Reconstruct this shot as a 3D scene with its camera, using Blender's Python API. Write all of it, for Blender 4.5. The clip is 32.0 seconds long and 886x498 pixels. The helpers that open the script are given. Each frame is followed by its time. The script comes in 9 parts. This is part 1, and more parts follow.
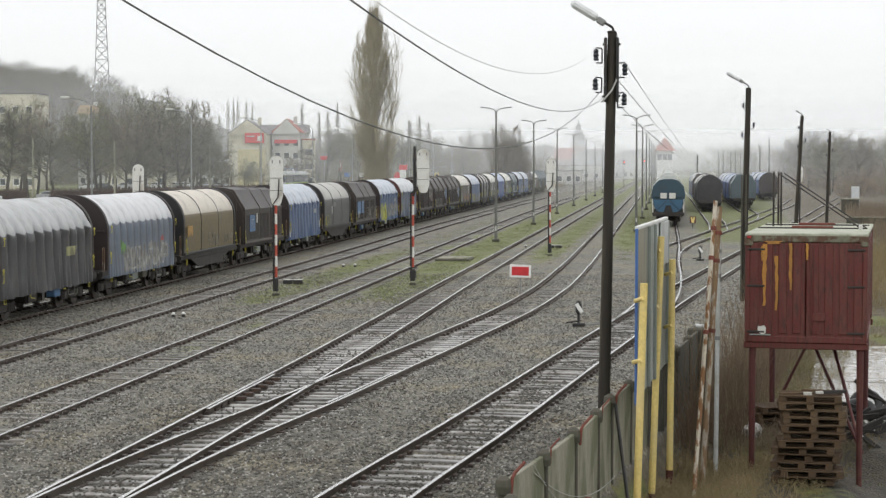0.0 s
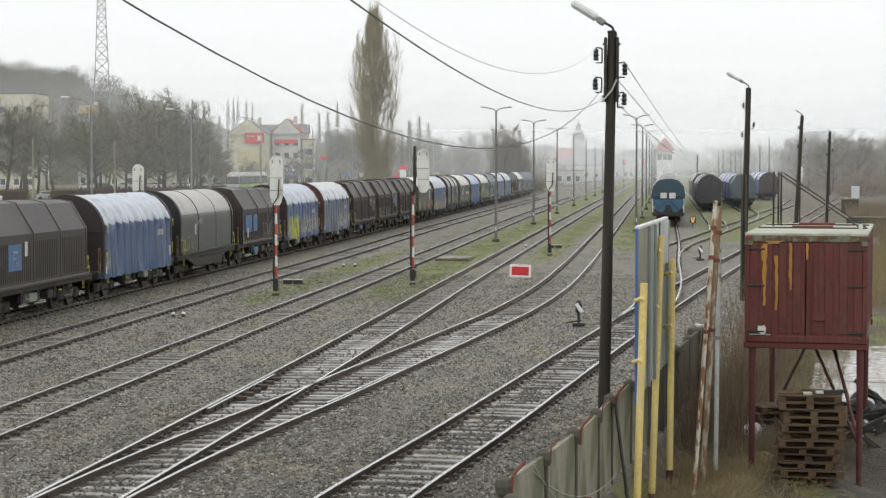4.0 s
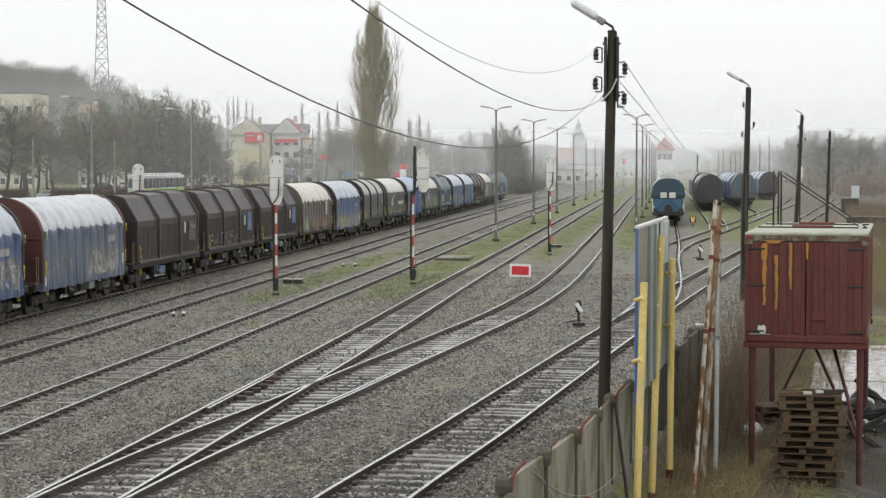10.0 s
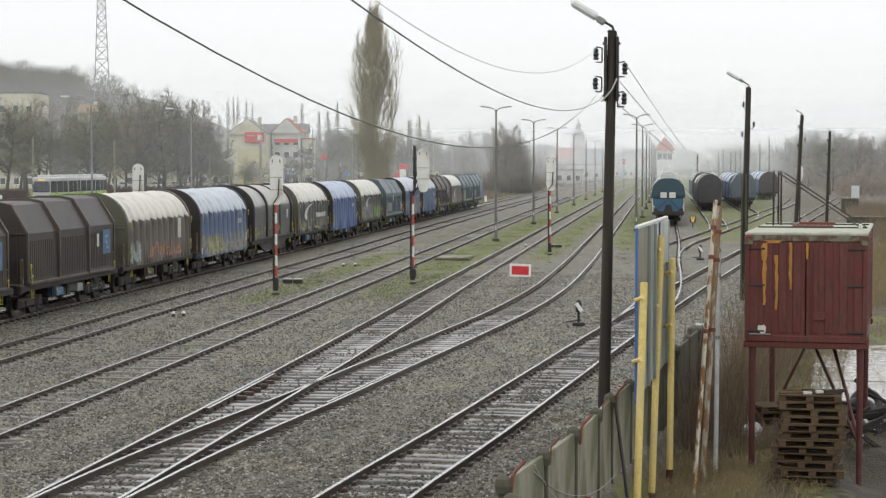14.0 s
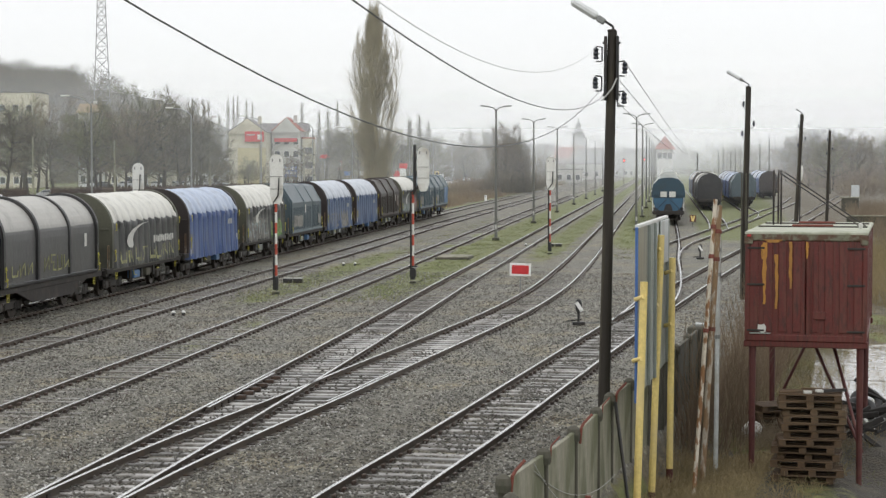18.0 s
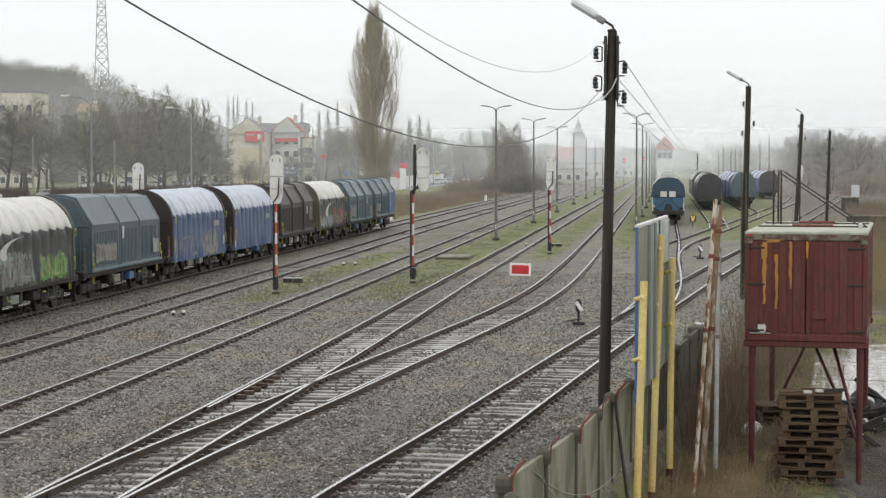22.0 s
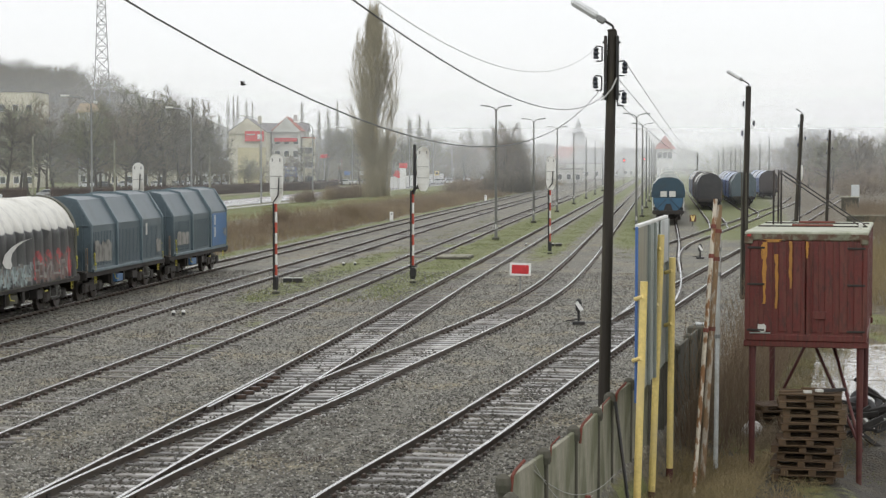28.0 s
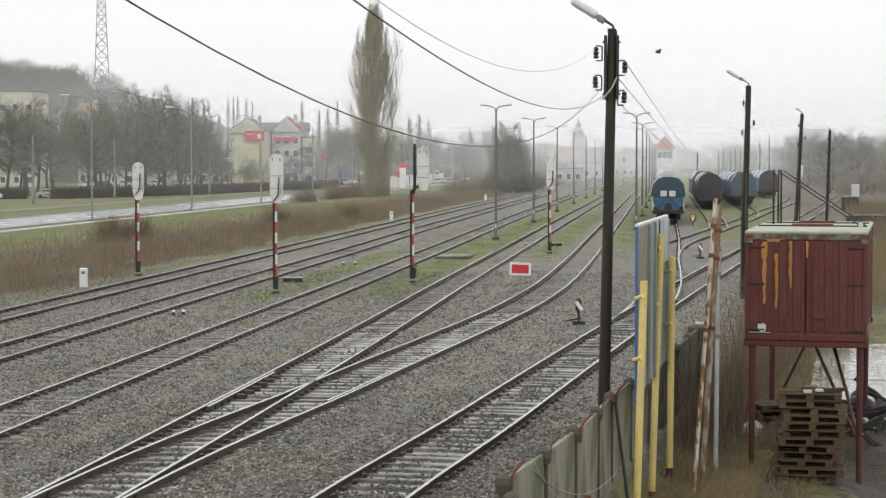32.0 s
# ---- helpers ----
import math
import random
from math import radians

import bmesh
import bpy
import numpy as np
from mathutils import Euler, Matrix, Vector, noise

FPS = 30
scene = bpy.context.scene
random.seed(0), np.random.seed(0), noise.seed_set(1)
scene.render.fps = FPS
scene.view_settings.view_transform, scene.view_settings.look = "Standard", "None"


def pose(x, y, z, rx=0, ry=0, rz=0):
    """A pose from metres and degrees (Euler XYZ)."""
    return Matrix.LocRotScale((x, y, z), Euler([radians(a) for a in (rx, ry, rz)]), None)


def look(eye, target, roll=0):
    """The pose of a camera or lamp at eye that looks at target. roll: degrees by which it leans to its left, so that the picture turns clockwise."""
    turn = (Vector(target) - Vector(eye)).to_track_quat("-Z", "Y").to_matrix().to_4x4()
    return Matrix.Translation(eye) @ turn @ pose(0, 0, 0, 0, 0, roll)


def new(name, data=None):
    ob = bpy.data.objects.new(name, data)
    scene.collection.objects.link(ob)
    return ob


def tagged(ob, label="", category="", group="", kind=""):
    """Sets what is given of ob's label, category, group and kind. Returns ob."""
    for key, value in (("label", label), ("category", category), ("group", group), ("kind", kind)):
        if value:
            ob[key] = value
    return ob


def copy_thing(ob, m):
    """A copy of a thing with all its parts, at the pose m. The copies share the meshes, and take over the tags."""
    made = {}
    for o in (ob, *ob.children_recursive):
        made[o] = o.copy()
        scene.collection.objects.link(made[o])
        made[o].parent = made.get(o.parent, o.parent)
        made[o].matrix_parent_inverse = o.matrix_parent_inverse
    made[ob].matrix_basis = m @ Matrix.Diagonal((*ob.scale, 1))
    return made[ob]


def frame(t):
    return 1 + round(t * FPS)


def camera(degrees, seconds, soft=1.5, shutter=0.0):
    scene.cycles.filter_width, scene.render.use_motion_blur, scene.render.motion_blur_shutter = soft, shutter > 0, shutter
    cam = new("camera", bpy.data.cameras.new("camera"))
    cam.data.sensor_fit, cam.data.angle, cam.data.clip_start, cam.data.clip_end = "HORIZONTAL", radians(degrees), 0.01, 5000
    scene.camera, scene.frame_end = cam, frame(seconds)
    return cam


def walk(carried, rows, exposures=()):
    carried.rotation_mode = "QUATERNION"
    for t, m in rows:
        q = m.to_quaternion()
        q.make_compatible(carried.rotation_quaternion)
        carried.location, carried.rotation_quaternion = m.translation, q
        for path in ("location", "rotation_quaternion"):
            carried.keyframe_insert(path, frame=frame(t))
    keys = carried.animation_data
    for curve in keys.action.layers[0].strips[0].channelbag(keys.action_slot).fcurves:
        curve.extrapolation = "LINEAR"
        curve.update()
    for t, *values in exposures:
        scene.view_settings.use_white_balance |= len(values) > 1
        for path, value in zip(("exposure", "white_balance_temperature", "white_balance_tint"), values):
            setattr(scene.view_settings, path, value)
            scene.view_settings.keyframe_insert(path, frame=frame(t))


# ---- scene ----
# The camera stands on a raised bank beside a railway yard: metres, z = 0 at the top of the rails, y along the tracks.
cam = camera(27.94, 32.0, soft=1.35)
EYE = Vector((0.0, 0.0, 5.44))
TURN = 7.06
walk(cam, [(0.0, pose(*EYE, 90 - 2.712, 0, TURN)), (3.5, pose(*EYE, 90 - 2.715, 0, TURN)), (5.5, pose(*EYE, 90 - 2.727, 0, TURN)),
           (14.5, pose(*EYE, 90 - 2.736, 0, TURN)), (17.0, pose(*EYE, 90 - 2.755, 0, TURN)),
           (28.0, pose(*EYE, 90 - 2.768, 0, TURN)), (32.0, pose(*EYE, 90 - 2.782, 0, TURN))])

# ---- light: a white overcast sky with a very soft sun behind it ----
SUN_UP, SUN_ROUND = 38.0, 200.0
world = bpy.data.worlds.new("overcast")
scene.world = world
world.use_nodes = True
wn = world.node_tree
wn.nodes.clear()
sky = wn.nodes.new("ShaderNodeTexSky")
sky.sky_type = "NISHITA"
sky.sun_disc = False
sky.sun_elevation, sky.sun_rotation = radians(SUN_UP), radians(SUN_ROUND)
skydim = wn.nodes.new("ShaderNodeMix")
skydim.data_type = "RGBA"
skydim.blend_type = "MULTIPLY"
skydim.inputs[0].default_value = 1.0
skydim.inputs[7].default_value = (0.1, 0.1, 0.1, 1)
cloud = wn.nodes.new("ShaderNodeTexNoise")
cloud.inputs["Scale"].default_value = 1.6
cloud.inputs["Detail"].default_value = 5.0
cloudramp = wn.nodes.new("ShaderNodeValToRGB")
cloudramp.color_ramp.elements[0].color = (0.93, 0.94, 0.95, 1)
cloudramp.color_ramp.elements[1].color = (1.02, 1.02, 1.02, 1)
# an overcast dome: dimmer along the horizon, brighter overhead
dome = wn.nodes.new("ShaderNodeTexCoord")
domez = wn.nodes.new("ShaderNodeSeparateXYZ")
rise = wn.nodes.new("ShaderNodeValToRGB")
for el, (p, v) in zip([rise.color_ramp.elements[0], rise.color_ramp.elements[1], rise.color_ramp.elements.new(0.12), rise.color_ramp.elements.new(0.4)], ((0.0, 0.8), (1.0, 1.2), (0.12, 0.885), (0.4, 1.1))):
    el.position, el.color = p, (v, v, v * 1.005, 1)
layer = wn.nodes.new("ShaderNodeMix")
layer.data_type = "RGBA"
layer.blend_type = "MULTIPLY"
layer.inputs[0].default_value = 1.0
veil = wn.nodes.new("ShaderNodeMix")
veil.data_type = "RGBA"
veil.inputs[0].default_value = 0.94
back = wn.nodes.new("ShaderNodeBackground")
back.inputs["Strength"].default_value = 1.2
wout = wn.nodes.new("ShaderNodeOutputWorld")
wn.links.new(sky.outputs[0], skydim.inputs[6])
wn.links.new(skydim.outputs[2], veil.inputs[6])
wn.links.new(cloud.outputs["Fac"], cloudramp.inputs[0])
wn.links.new(dome.outputs["Generated"], domez.inputs[0])
wn.links.new(domez.outputs["Z"], rise.inputs[0])
wn.links.new(cloudramp.outputs[0], layer.inputs[6])
wn.links.new(rise.outputs[0], layer.inputs[7])
wn.links.new(layer.outputs[2], veil.inputs[7])
wn.links.new(veil.outputs[2], back.inputs["Color"])
wn.links.new(back.outputs[0], wout.inputs[0])
sunlamp = bpy.data.lights.new("sun", "SUN")
sunlamp.energy, sunlamp.angle, sunlamp.color = 0.6, radians(30), (1.0, 0.98, 0.95)
sun = new("sun", sunlamp)
sun.matrix_world = look((0, 0, 60), (-20 * math.sin(radians(SUN_ROUND)), -20 * math.cos(radians(SUN_ROUND)), 60 - 20 * math.tan(radians(SUN_UP))))


# ---- materials ----
def nodes(name):
    m = bpy.data.materials.new(name)
    m.use_nodes = True
    t = m.node_tree
    return m, t, t.nodes["Principled BSDF"]


def rgba(c):
    return (c[0], c[1], c[2], 1.0)


def noise_node(t, scale, detail=4.0, coords=None, stretch=None):
    n = t.nodes.new("ShaderNodeTexNoise")
    n.inputs["Scale"].default_value = scale
    n.inputs["Detail"].default_value = detail
    n.inputs["Roughness"].default_value = 0.6
    if coords is None:
        coords = t.nodes.new("ShaderNodeTexCoord").outputs["Object"]
    if stretch:
        mp = t.nodes.new("ShaderNodeMapping")
        mp.inputs["Scale"].default_value = stretch
        t.links.new(coords, mp.inputs["Vector"])
        coords = mp.outputs[0]
    t.links.new(coords, n.inputs["Vector"])
    return n


def ramp(t, source, stops):
    r = t.nodes.new("ShaderNodeValToRGB")
    e = r.color_ramp.elements
    while len(e) < len(stops):
        e.new(0.5)
    for el, (p, c) in zip(e, stops):
        el.position, el.color = p, rgba(c)
    t.links.new(source, r.inputs[0])
    return r.outputs[0]


def blend(t, fac, a, b, kind="MIX"):
    n = t.nodes.new("ShaderNodeMix")
    n.data_type = "RGBA"
    n.blend_type = kind
    for sock, v in ((n.inputs[0], fac), (n.inputs[6], a), (n.inputs[7], b)):
        if isinstance(v, (int, float)):
            sock.default_value = v
        elif isinstance(v, tuple):
            sock.default_value = rgba(v)
        else:
            t.links.new(v, sock)
    return n.outputs[2]


def bump(t, b, height, strength=0.3, distance=0.01):
    n = t.nodes.new("ShaderNodeBump")
    n.inputs["Strength"].default_value = strength
    n.inputs["Distance"].default_value = distance
    t.links.new(height, n.inputs["Height"])
    t.links.new(n.outputs[0], b.inputs["Normal"])


def shade(c, k):
    return tuple(max(0.0, min(1.0, v * k)) for v in c)


def surface(name, base, worn=None, grain=18.0, patches=1.3, rough=0.7, metal=0.0, relief=0.25, depth=0.006, wear=(0.5, 0.68), stretch=None, vary=0.18, spread=0.88):
    """A worn surface: grain and larger patches of a second colour."""
    m, t, b = nodes(name)
    worn = worn or shade(base, 0.65)
    fine = noise_node(t, grain, 6.0, stretch=stretch)
    wide = noise_node(t, patches, 5.0, stretch=stretch)
    c = ramp(t, fine.outputs["Fac"], [(0.25, shade(base, 1 - vary)), (0.75, shade(base, 1 + vary))])
    w = ramp(t, wide.outputs["Fac"], [(wear[0], (0, 0, 0)), (wear[1], (1, 1, 1))])
    info = t.nodes.new("ShaderNodeObjectInfo")
    c = blend(t, w, c, worn)
    tone = ramp(t, info.outputs["Random"], [(0.0, (spread, spread, spread)), (1.0, (1.0, 1.0, 1.0))])
    c = blend(t, 1.0, c, tone, "MULTIPLY")
    t.links.new(c, b.inputs["Base Color"])
    r = ramp(t, fine.outputs["Fac"], [(0.2, (rough * 0.8,) * 3), (0.8, (min(1, rough * 1.15),) * 3)])
    t.links.new(r, b.inputs["Roughness"])
    b.inputs["Metallic"].default_value = metal
    bump(t, b, fine.outputs["Fac"], relief, depth)
    return m


def plain(name, base, rough=0.6, metal=0.0):
    return surface(name, base, shade(base, 0.8), 40, 3, rough, metal, 0.1, 0.002, vary=0.08)


def ground_material():
    m, t, b = nodes("yard_ground")
    geo = t.nodes.new("ShaderNodeNewGeometry").outputs["Position"]
    stones = t.nodes.new("ShaderNodeTexVoronoi")
    stones.inputs["Scale"].default_value = 17.0
    t.links.new(geo, stones.inputs["Vector"])
    stones2 = t.nodes.new("ShaderNodeTexVoronoi")
    stones2.inputs["Scale"].default_value = 34.0
    t.links.new(geo, stones2.inputs["Vector"])
    wide = noise_node(t, 0.35, 6.0, geo)
    mid = noise_node(t, 2.2, 6.0, geo)
    sep = t.nodes.new("ShaderNodeSeparateColor")
    t.links.new(stones.outputs["Color"], sep.inputs[0])
    grey = ramp(t, sep.outputs[0], [(0.0, (0.034, 0.032, 0.027)), (0.45, (0.115, 0.11, 0.093)), (0.85, (0.215, 0.205, 0.175)), (1.0, (0.5, 0.48, 0.43))])
    sep2 = t.nodes.new("ShaderNodeSeparateColor")
    t.links.new(stones2.outputs["Color"], sep2.inputs[0])
    grey2 = ramp(t, sep2.outputs[1], [(0.0, (0.075, 0.071, 0.06)), (1.0, (0.24, 0.23, 0.2))])
    grey = blend(t, 0.45, grey, grey2)
    brown = ramp(t, wide.outputs["Fac"], [(0.33, (0.75, 0.75, 0.71)), (0.5, (1.03, 1.03, 0.95)), (0.68, (1.23, 1.1, 0.77))])
    grey = blend(t, 1.0, grey, brown, "MULTIPLY")
    moss = ramp(t, mid.outputs["Fac"], [(0.25, (0.068, 0.082, 0.021)), (0.55, (0.134, 0.15, 0.04)), (0.8, (0.22, 0.205, 0.085))])
    dry = ramp(t, mid.outputs["Fac"], [(0.25, (0.04, 0.034, 0.022)), (0.5, (0.095, 0.078, 0.046)), (0.8, (0.2, 0.165, 0.092))])

    def cover(attr, under, over, noise, soft):
        a = t.nodes.new("ShaderNodeAttribute")
        a.attribute_name = attr
        s = t.nodes.new("ShaderNodeMath")
        s.operation = "ADD"
        t.links.new(a.outputs["Fac"], s.inputs[0])
        t.links.new(noise.outputs["Fac"], s.inputs[1])
        f = ramp(t, s.outputs[0], [(1.0 - soft, (0, 0, 0)), (1.0, (1, 1, 1))])
        return blend(t, f, under, over)

    c = cover("dry", grey, dry, mid, 0.25)
    soil = ramp(t, mid.outputs["Fac"], [(0.3, (0.022, 0.018, 0.012)), (0.55, (0.05, 0.041, 0.026)), (0.8, (0.1, 0.08, 0.05))])
    c = cover("soil", c, soil, mid, 0.3)
    c = cover("moss", c, moss, mid, 0.25)
    t.links.new(c, b.inputs["Base Color"])
    b.inputs["Roughness"].default_value = 0.68
    bump(t, b, stones.outputs["Distance"], 0.85, 0.05)
    return m


def wet_surface(name, base, dark, scale=0.5, wet=(0.45, 0.6), gloss=0.1):
    """Tar or concrete with puddles and damp patches on it."""
    m, t, b = nodes(name)
    geo = t.nodes.new("ShaderNodeNewGeometry").outputs["Position"]
    w = noise_node(t, scale, 5.0, geo)
    f = noise_node(t, 30, 5.0, geo)
    wetmap = ramp(t, w.outputs["Fac"], [(wet[0], (0, 0, 0)), (wet[1], (1, 1, 1))])
    c = ramp(t, f.outputs["Fac"], [(0.3, shade(base, 0.8)), (0.7, shade(base, 1.15))])
    c = blend(t, wetmap, c, dark)
    t.links.new(c, b.inputs["Base Color"])
    r = ramp(t, w.outputs["Fac"], [(wet[0], (0.5, 0.5, 0.5)), (wet[1], (gloss, gloss, gloss))])
    t.links.new(r, b.inputs["Roughness"])
    bump(t, b, f.outputs["Fac"], 0.1, 0.002)
    return m


HOOPS = 0.93


def tarp_material(name, side, top, rough=0.38, scallop=0.017):
    """Weathered tarpaulin: dyed sides, dirt, and a roof paled by bleaching and painted-in sky sheen."""
    m, t, b = nodes(name)
    co = t.nodes.new("ShaderNodeTexCoord").outputs["Object"]
    sep = t.nodes.new("ShaderNodeSeparateXYZ")
    t.links.new(co, sep.inputs[0])
    wide = noise_node(t, 1.1, 5.0, co)
    fine = noise_node(t, 9.0, 6.0, co, (1, 1, 0.35))
    wob = t.nodes.new("ShaderNodeMath")
    wob.operation = "MULTIPLY_ADD"
    wob.inputs[1].default_value = 0.12
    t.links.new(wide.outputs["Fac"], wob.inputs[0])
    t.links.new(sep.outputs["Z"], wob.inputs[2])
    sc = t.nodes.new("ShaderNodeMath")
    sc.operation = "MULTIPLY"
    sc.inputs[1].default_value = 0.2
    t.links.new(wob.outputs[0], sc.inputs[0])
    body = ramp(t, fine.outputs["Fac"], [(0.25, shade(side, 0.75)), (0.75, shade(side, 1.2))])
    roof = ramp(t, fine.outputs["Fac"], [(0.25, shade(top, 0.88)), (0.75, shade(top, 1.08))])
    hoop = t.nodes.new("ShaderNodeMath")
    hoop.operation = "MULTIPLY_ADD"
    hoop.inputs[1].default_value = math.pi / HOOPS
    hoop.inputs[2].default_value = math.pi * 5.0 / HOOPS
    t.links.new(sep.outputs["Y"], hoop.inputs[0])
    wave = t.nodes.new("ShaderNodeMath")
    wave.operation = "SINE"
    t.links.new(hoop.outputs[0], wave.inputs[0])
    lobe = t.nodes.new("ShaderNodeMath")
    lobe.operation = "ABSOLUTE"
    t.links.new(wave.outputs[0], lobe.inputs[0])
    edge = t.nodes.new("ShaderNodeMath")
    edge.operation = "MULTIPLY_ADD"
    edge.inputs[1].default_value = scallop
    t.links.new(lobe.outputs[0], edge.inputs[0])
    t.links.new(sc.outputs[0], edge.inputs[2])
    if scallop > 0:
        # dark bands at the hoops: grime together with fold shade painted into the colour
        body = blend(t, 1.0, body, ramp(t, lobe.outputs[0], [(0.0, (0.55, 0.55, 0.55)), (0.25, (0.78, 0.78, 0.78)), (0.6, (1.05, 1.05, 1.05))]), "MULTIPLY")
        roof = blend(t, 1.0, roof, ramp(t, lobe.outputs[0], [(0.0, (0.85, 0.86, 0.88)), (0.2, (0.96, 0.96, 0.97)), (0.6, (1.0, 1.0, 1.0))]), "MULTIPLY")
    # above this height the colour turns pale: sky reflection painted in with the bleaching
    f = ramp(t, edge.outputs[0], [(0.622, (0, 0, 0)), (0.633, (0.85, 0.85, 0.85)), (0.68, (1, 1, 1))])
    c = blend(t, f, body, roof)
    dirt = ramp(t, wide.outputs["Fac"], [(0.5, (0, 0, 0)), (0.75, (0.5, 0.5, 0.5))])
    c = blend(t, dirt, c, (0.09, 0.08, 0.07))
    t.links.new(c, b.inputs["Base Color"])
    b.inputs["Roughness"].default_value = rough
    if scallop > 0:
        cell = t.nodes.new("ShaderNodeTexVoronoi")
        cell.inputs["Scale"].default_value = 1.7
        warp = blend(t, 0.25, co, wide.outputs["Color"])
        t.links.new(warp, cell.inputs["Vector"])
        mixh = t.nodes.new("ShaderNodeMath")
        mixh.operation = "MULTIPLY_ADD"
        mixh.inputs[1].default_value = 0.35
        t.links.new(fine.outputs["Fac"], mixh.inputs[0])
        t.links.new(cell.outputs["Distance"], mixh.inputs[2])
        bump(t, b, mixh.outputs[0], 0.35, 0.05)
    else:
        bump(t, b, fine.outputs["Fac"], 0.45, 0.03)
    return m


def haze_sheet_material(name, density):
    """Flat sheet imitating distance haze: mostly clear, thinning out upwards and near the ground."""
    m, t, b = nodes(name)
    t.nodes.remove(b)
    geo = t.nodes.new("ShaderNodeNewGeometry").outputs["Position"]
    sep = t.nodes.new("ShaderNodeSeparateXYZ")
    t.links.new(geo, sep.inputs[0])
    z = t.nodes.new("ShaderNodeMath")
    z.operation = "MULTIPLY"
    z.inputs[1].default_value = 0.01
    t.links.new(sep.outputs["Z"], z.inputs[0])
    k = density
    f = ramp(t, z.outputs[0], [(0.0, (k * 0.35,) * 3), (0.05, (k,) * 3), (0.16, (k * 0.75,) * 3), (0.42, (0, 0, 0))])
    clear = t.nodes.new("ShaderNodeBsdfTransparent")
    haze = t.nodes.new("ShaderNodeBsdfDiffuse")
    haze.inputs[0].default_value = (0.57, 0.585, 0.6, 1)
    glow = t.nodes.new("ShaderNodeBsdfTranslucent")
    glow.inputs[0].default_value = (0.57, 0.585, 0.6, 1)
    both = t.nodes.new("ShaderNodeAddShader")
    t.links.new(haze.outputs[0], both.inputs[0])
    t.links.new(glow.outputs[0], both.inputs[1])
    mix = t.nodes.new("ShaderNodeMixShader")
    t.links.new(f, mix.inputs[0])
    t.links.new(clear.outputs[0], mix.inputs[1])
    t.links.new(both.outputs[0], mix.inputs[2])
    t.links.new(mix.outputs[0], t.nodes["Material Output"].inputs["Surface"])
    return m


def glass_dark(name="window_glass"):
    m, t, b = nodes(name)
    n = noise_node(t, 0.8, 3.0)
    t.links.new(ramp(t, n.outputs["Fac"], [(0.3, (0.02, 0.025, 0.03)), (0.7, (0.06, 0.07, 0.08))]), b.inputs["Base Color"])
    b.inputs["Roughness"].default_value = 0.12
    return m


def lamp_glow(name, colour, power):
    m, t, b = nodes(name)
    b.inputs["Base Color"].default_value = rgba(colour)
    b.inputs["Emission Color"].default_value = rgba(colour)
    b.inputs["Emission Strength"].default_value = power
    return m


def streaked(name, base, faded, rusty):
    """Old paint run down with pale wash and rust streaks."""
    m, t, b = nodes(name)
    run = noise_node(t, 7.0, 5.0, stretch=(1.6, 1.6, 0.16))
    run2 = noise_node(t, 11.0, 6.0, stretch=(1.3, 1.3, 0.3))
    spots = noise_node(t, 26.0, 5.0)
    c = ramp(t, spots.outputs["Fac"], [(0.3, shade(base, 0.82)), (0.7, shade(base, 1.15))])
    c = blend(t, ramp(t, run.outputs["Fac"], [(0.47, (0, 0, 0)), (0.64, (0.75, 0.75, 0.75))]), c, faded)
    c = blend(t, ramp(t, run2.outputs["Fac"], [(0.5, (0, 0, 0)), (0.7, (0.85, 0.85, 0.85))]), c, rusty)
    c = blend(t, ramp(t, spots.outputs["Fac"], [(0.68, (0, 0, 0)), (0.74, (0.7, 0.7, 0.7))]), c, shade(faded, 1.5))
    t.links.new(c, b.inputs["Base Color"])
    t.links.new(ramp(t, run.outputs["Fac"], [(0.3, (0.4, 0.4, 0.4)), (0.7, (0.75, 0.75, 0.75))]), b.inputs["Roughness"])
    bump(t, b, spots.outputs["Fac"], 0.3, 0.006)
    return m


M_GROUND = ground_material()
M_RAIL = surface("rail_steel", (0.105, 0.087, 0.07), (0.15, 0.115, 0.086), 30, 2, 0.55, 0.4)
M_RAILTOP = plain("polished_rail_head", (0.55, 0.55, 0.54), 0.28, 0.85)
M_SLEEPER = surface("wet_sleeper", (0.46, 0.45, 0.43), (0.15, 0.135, 0.115), 14, 1.6, 0.38, wear=(0.42, 0.62), spread=0.35)
M_TIMBER_SLEEPER = surface("old_wood_sleeper", (0.2, 0.185, 0.16), (0.09, 0.078, 0.064), 14, 1.2, 0.5, spread=0.4)
M_STONE = surface("ballast_stone", (0.125, 0.118, 0.102), (0.06, 0.056, 0.048), 9, 2, 0.6, vary=0.45)
M_PALESTONE = surface("pale_ballast_stone", (0.38, 0.37, 0.33), (0.22, 0.21, 0.185), 9, 2, 0.55)
M_FIX = surface("rail_fastening", (0.05, 0.04, 0.035), (0.09, 0.05, 0.03), 30, 4, 0.6, 0.3)
M_ROAD = wet_surface("wet_asphalt", (0.34, 0.34, 0.345), (0.3, 0.3, 0.305), 0.25, (0.2, 0.4), 0.24)
M_PATH = surface("path_concrete", (0.42, 0.41, 0.38), (0.3, 0.29, 0.26), 8, 0.4, 0.6)
M_KERB = surface("kerb_stone", (0.38, 0.37, 0.35), None, 12, 1, 0.7)
M_APRON = wet_surface("wet_concrete_apron", (0.44, 0.43, 0.41), (0.3, 0.295, 0.28), 0.4, (0.4, 0.55))
M_CONCRETE = surface("fence_concrete", (0.29, 0.275, 0.215), (0.13, 0.135, 0.08), 22, 1.6, 0.85, relief=0.5, wear=(0.44, 0.62), stretch=(1, 1, 0.4), vary=0.3)
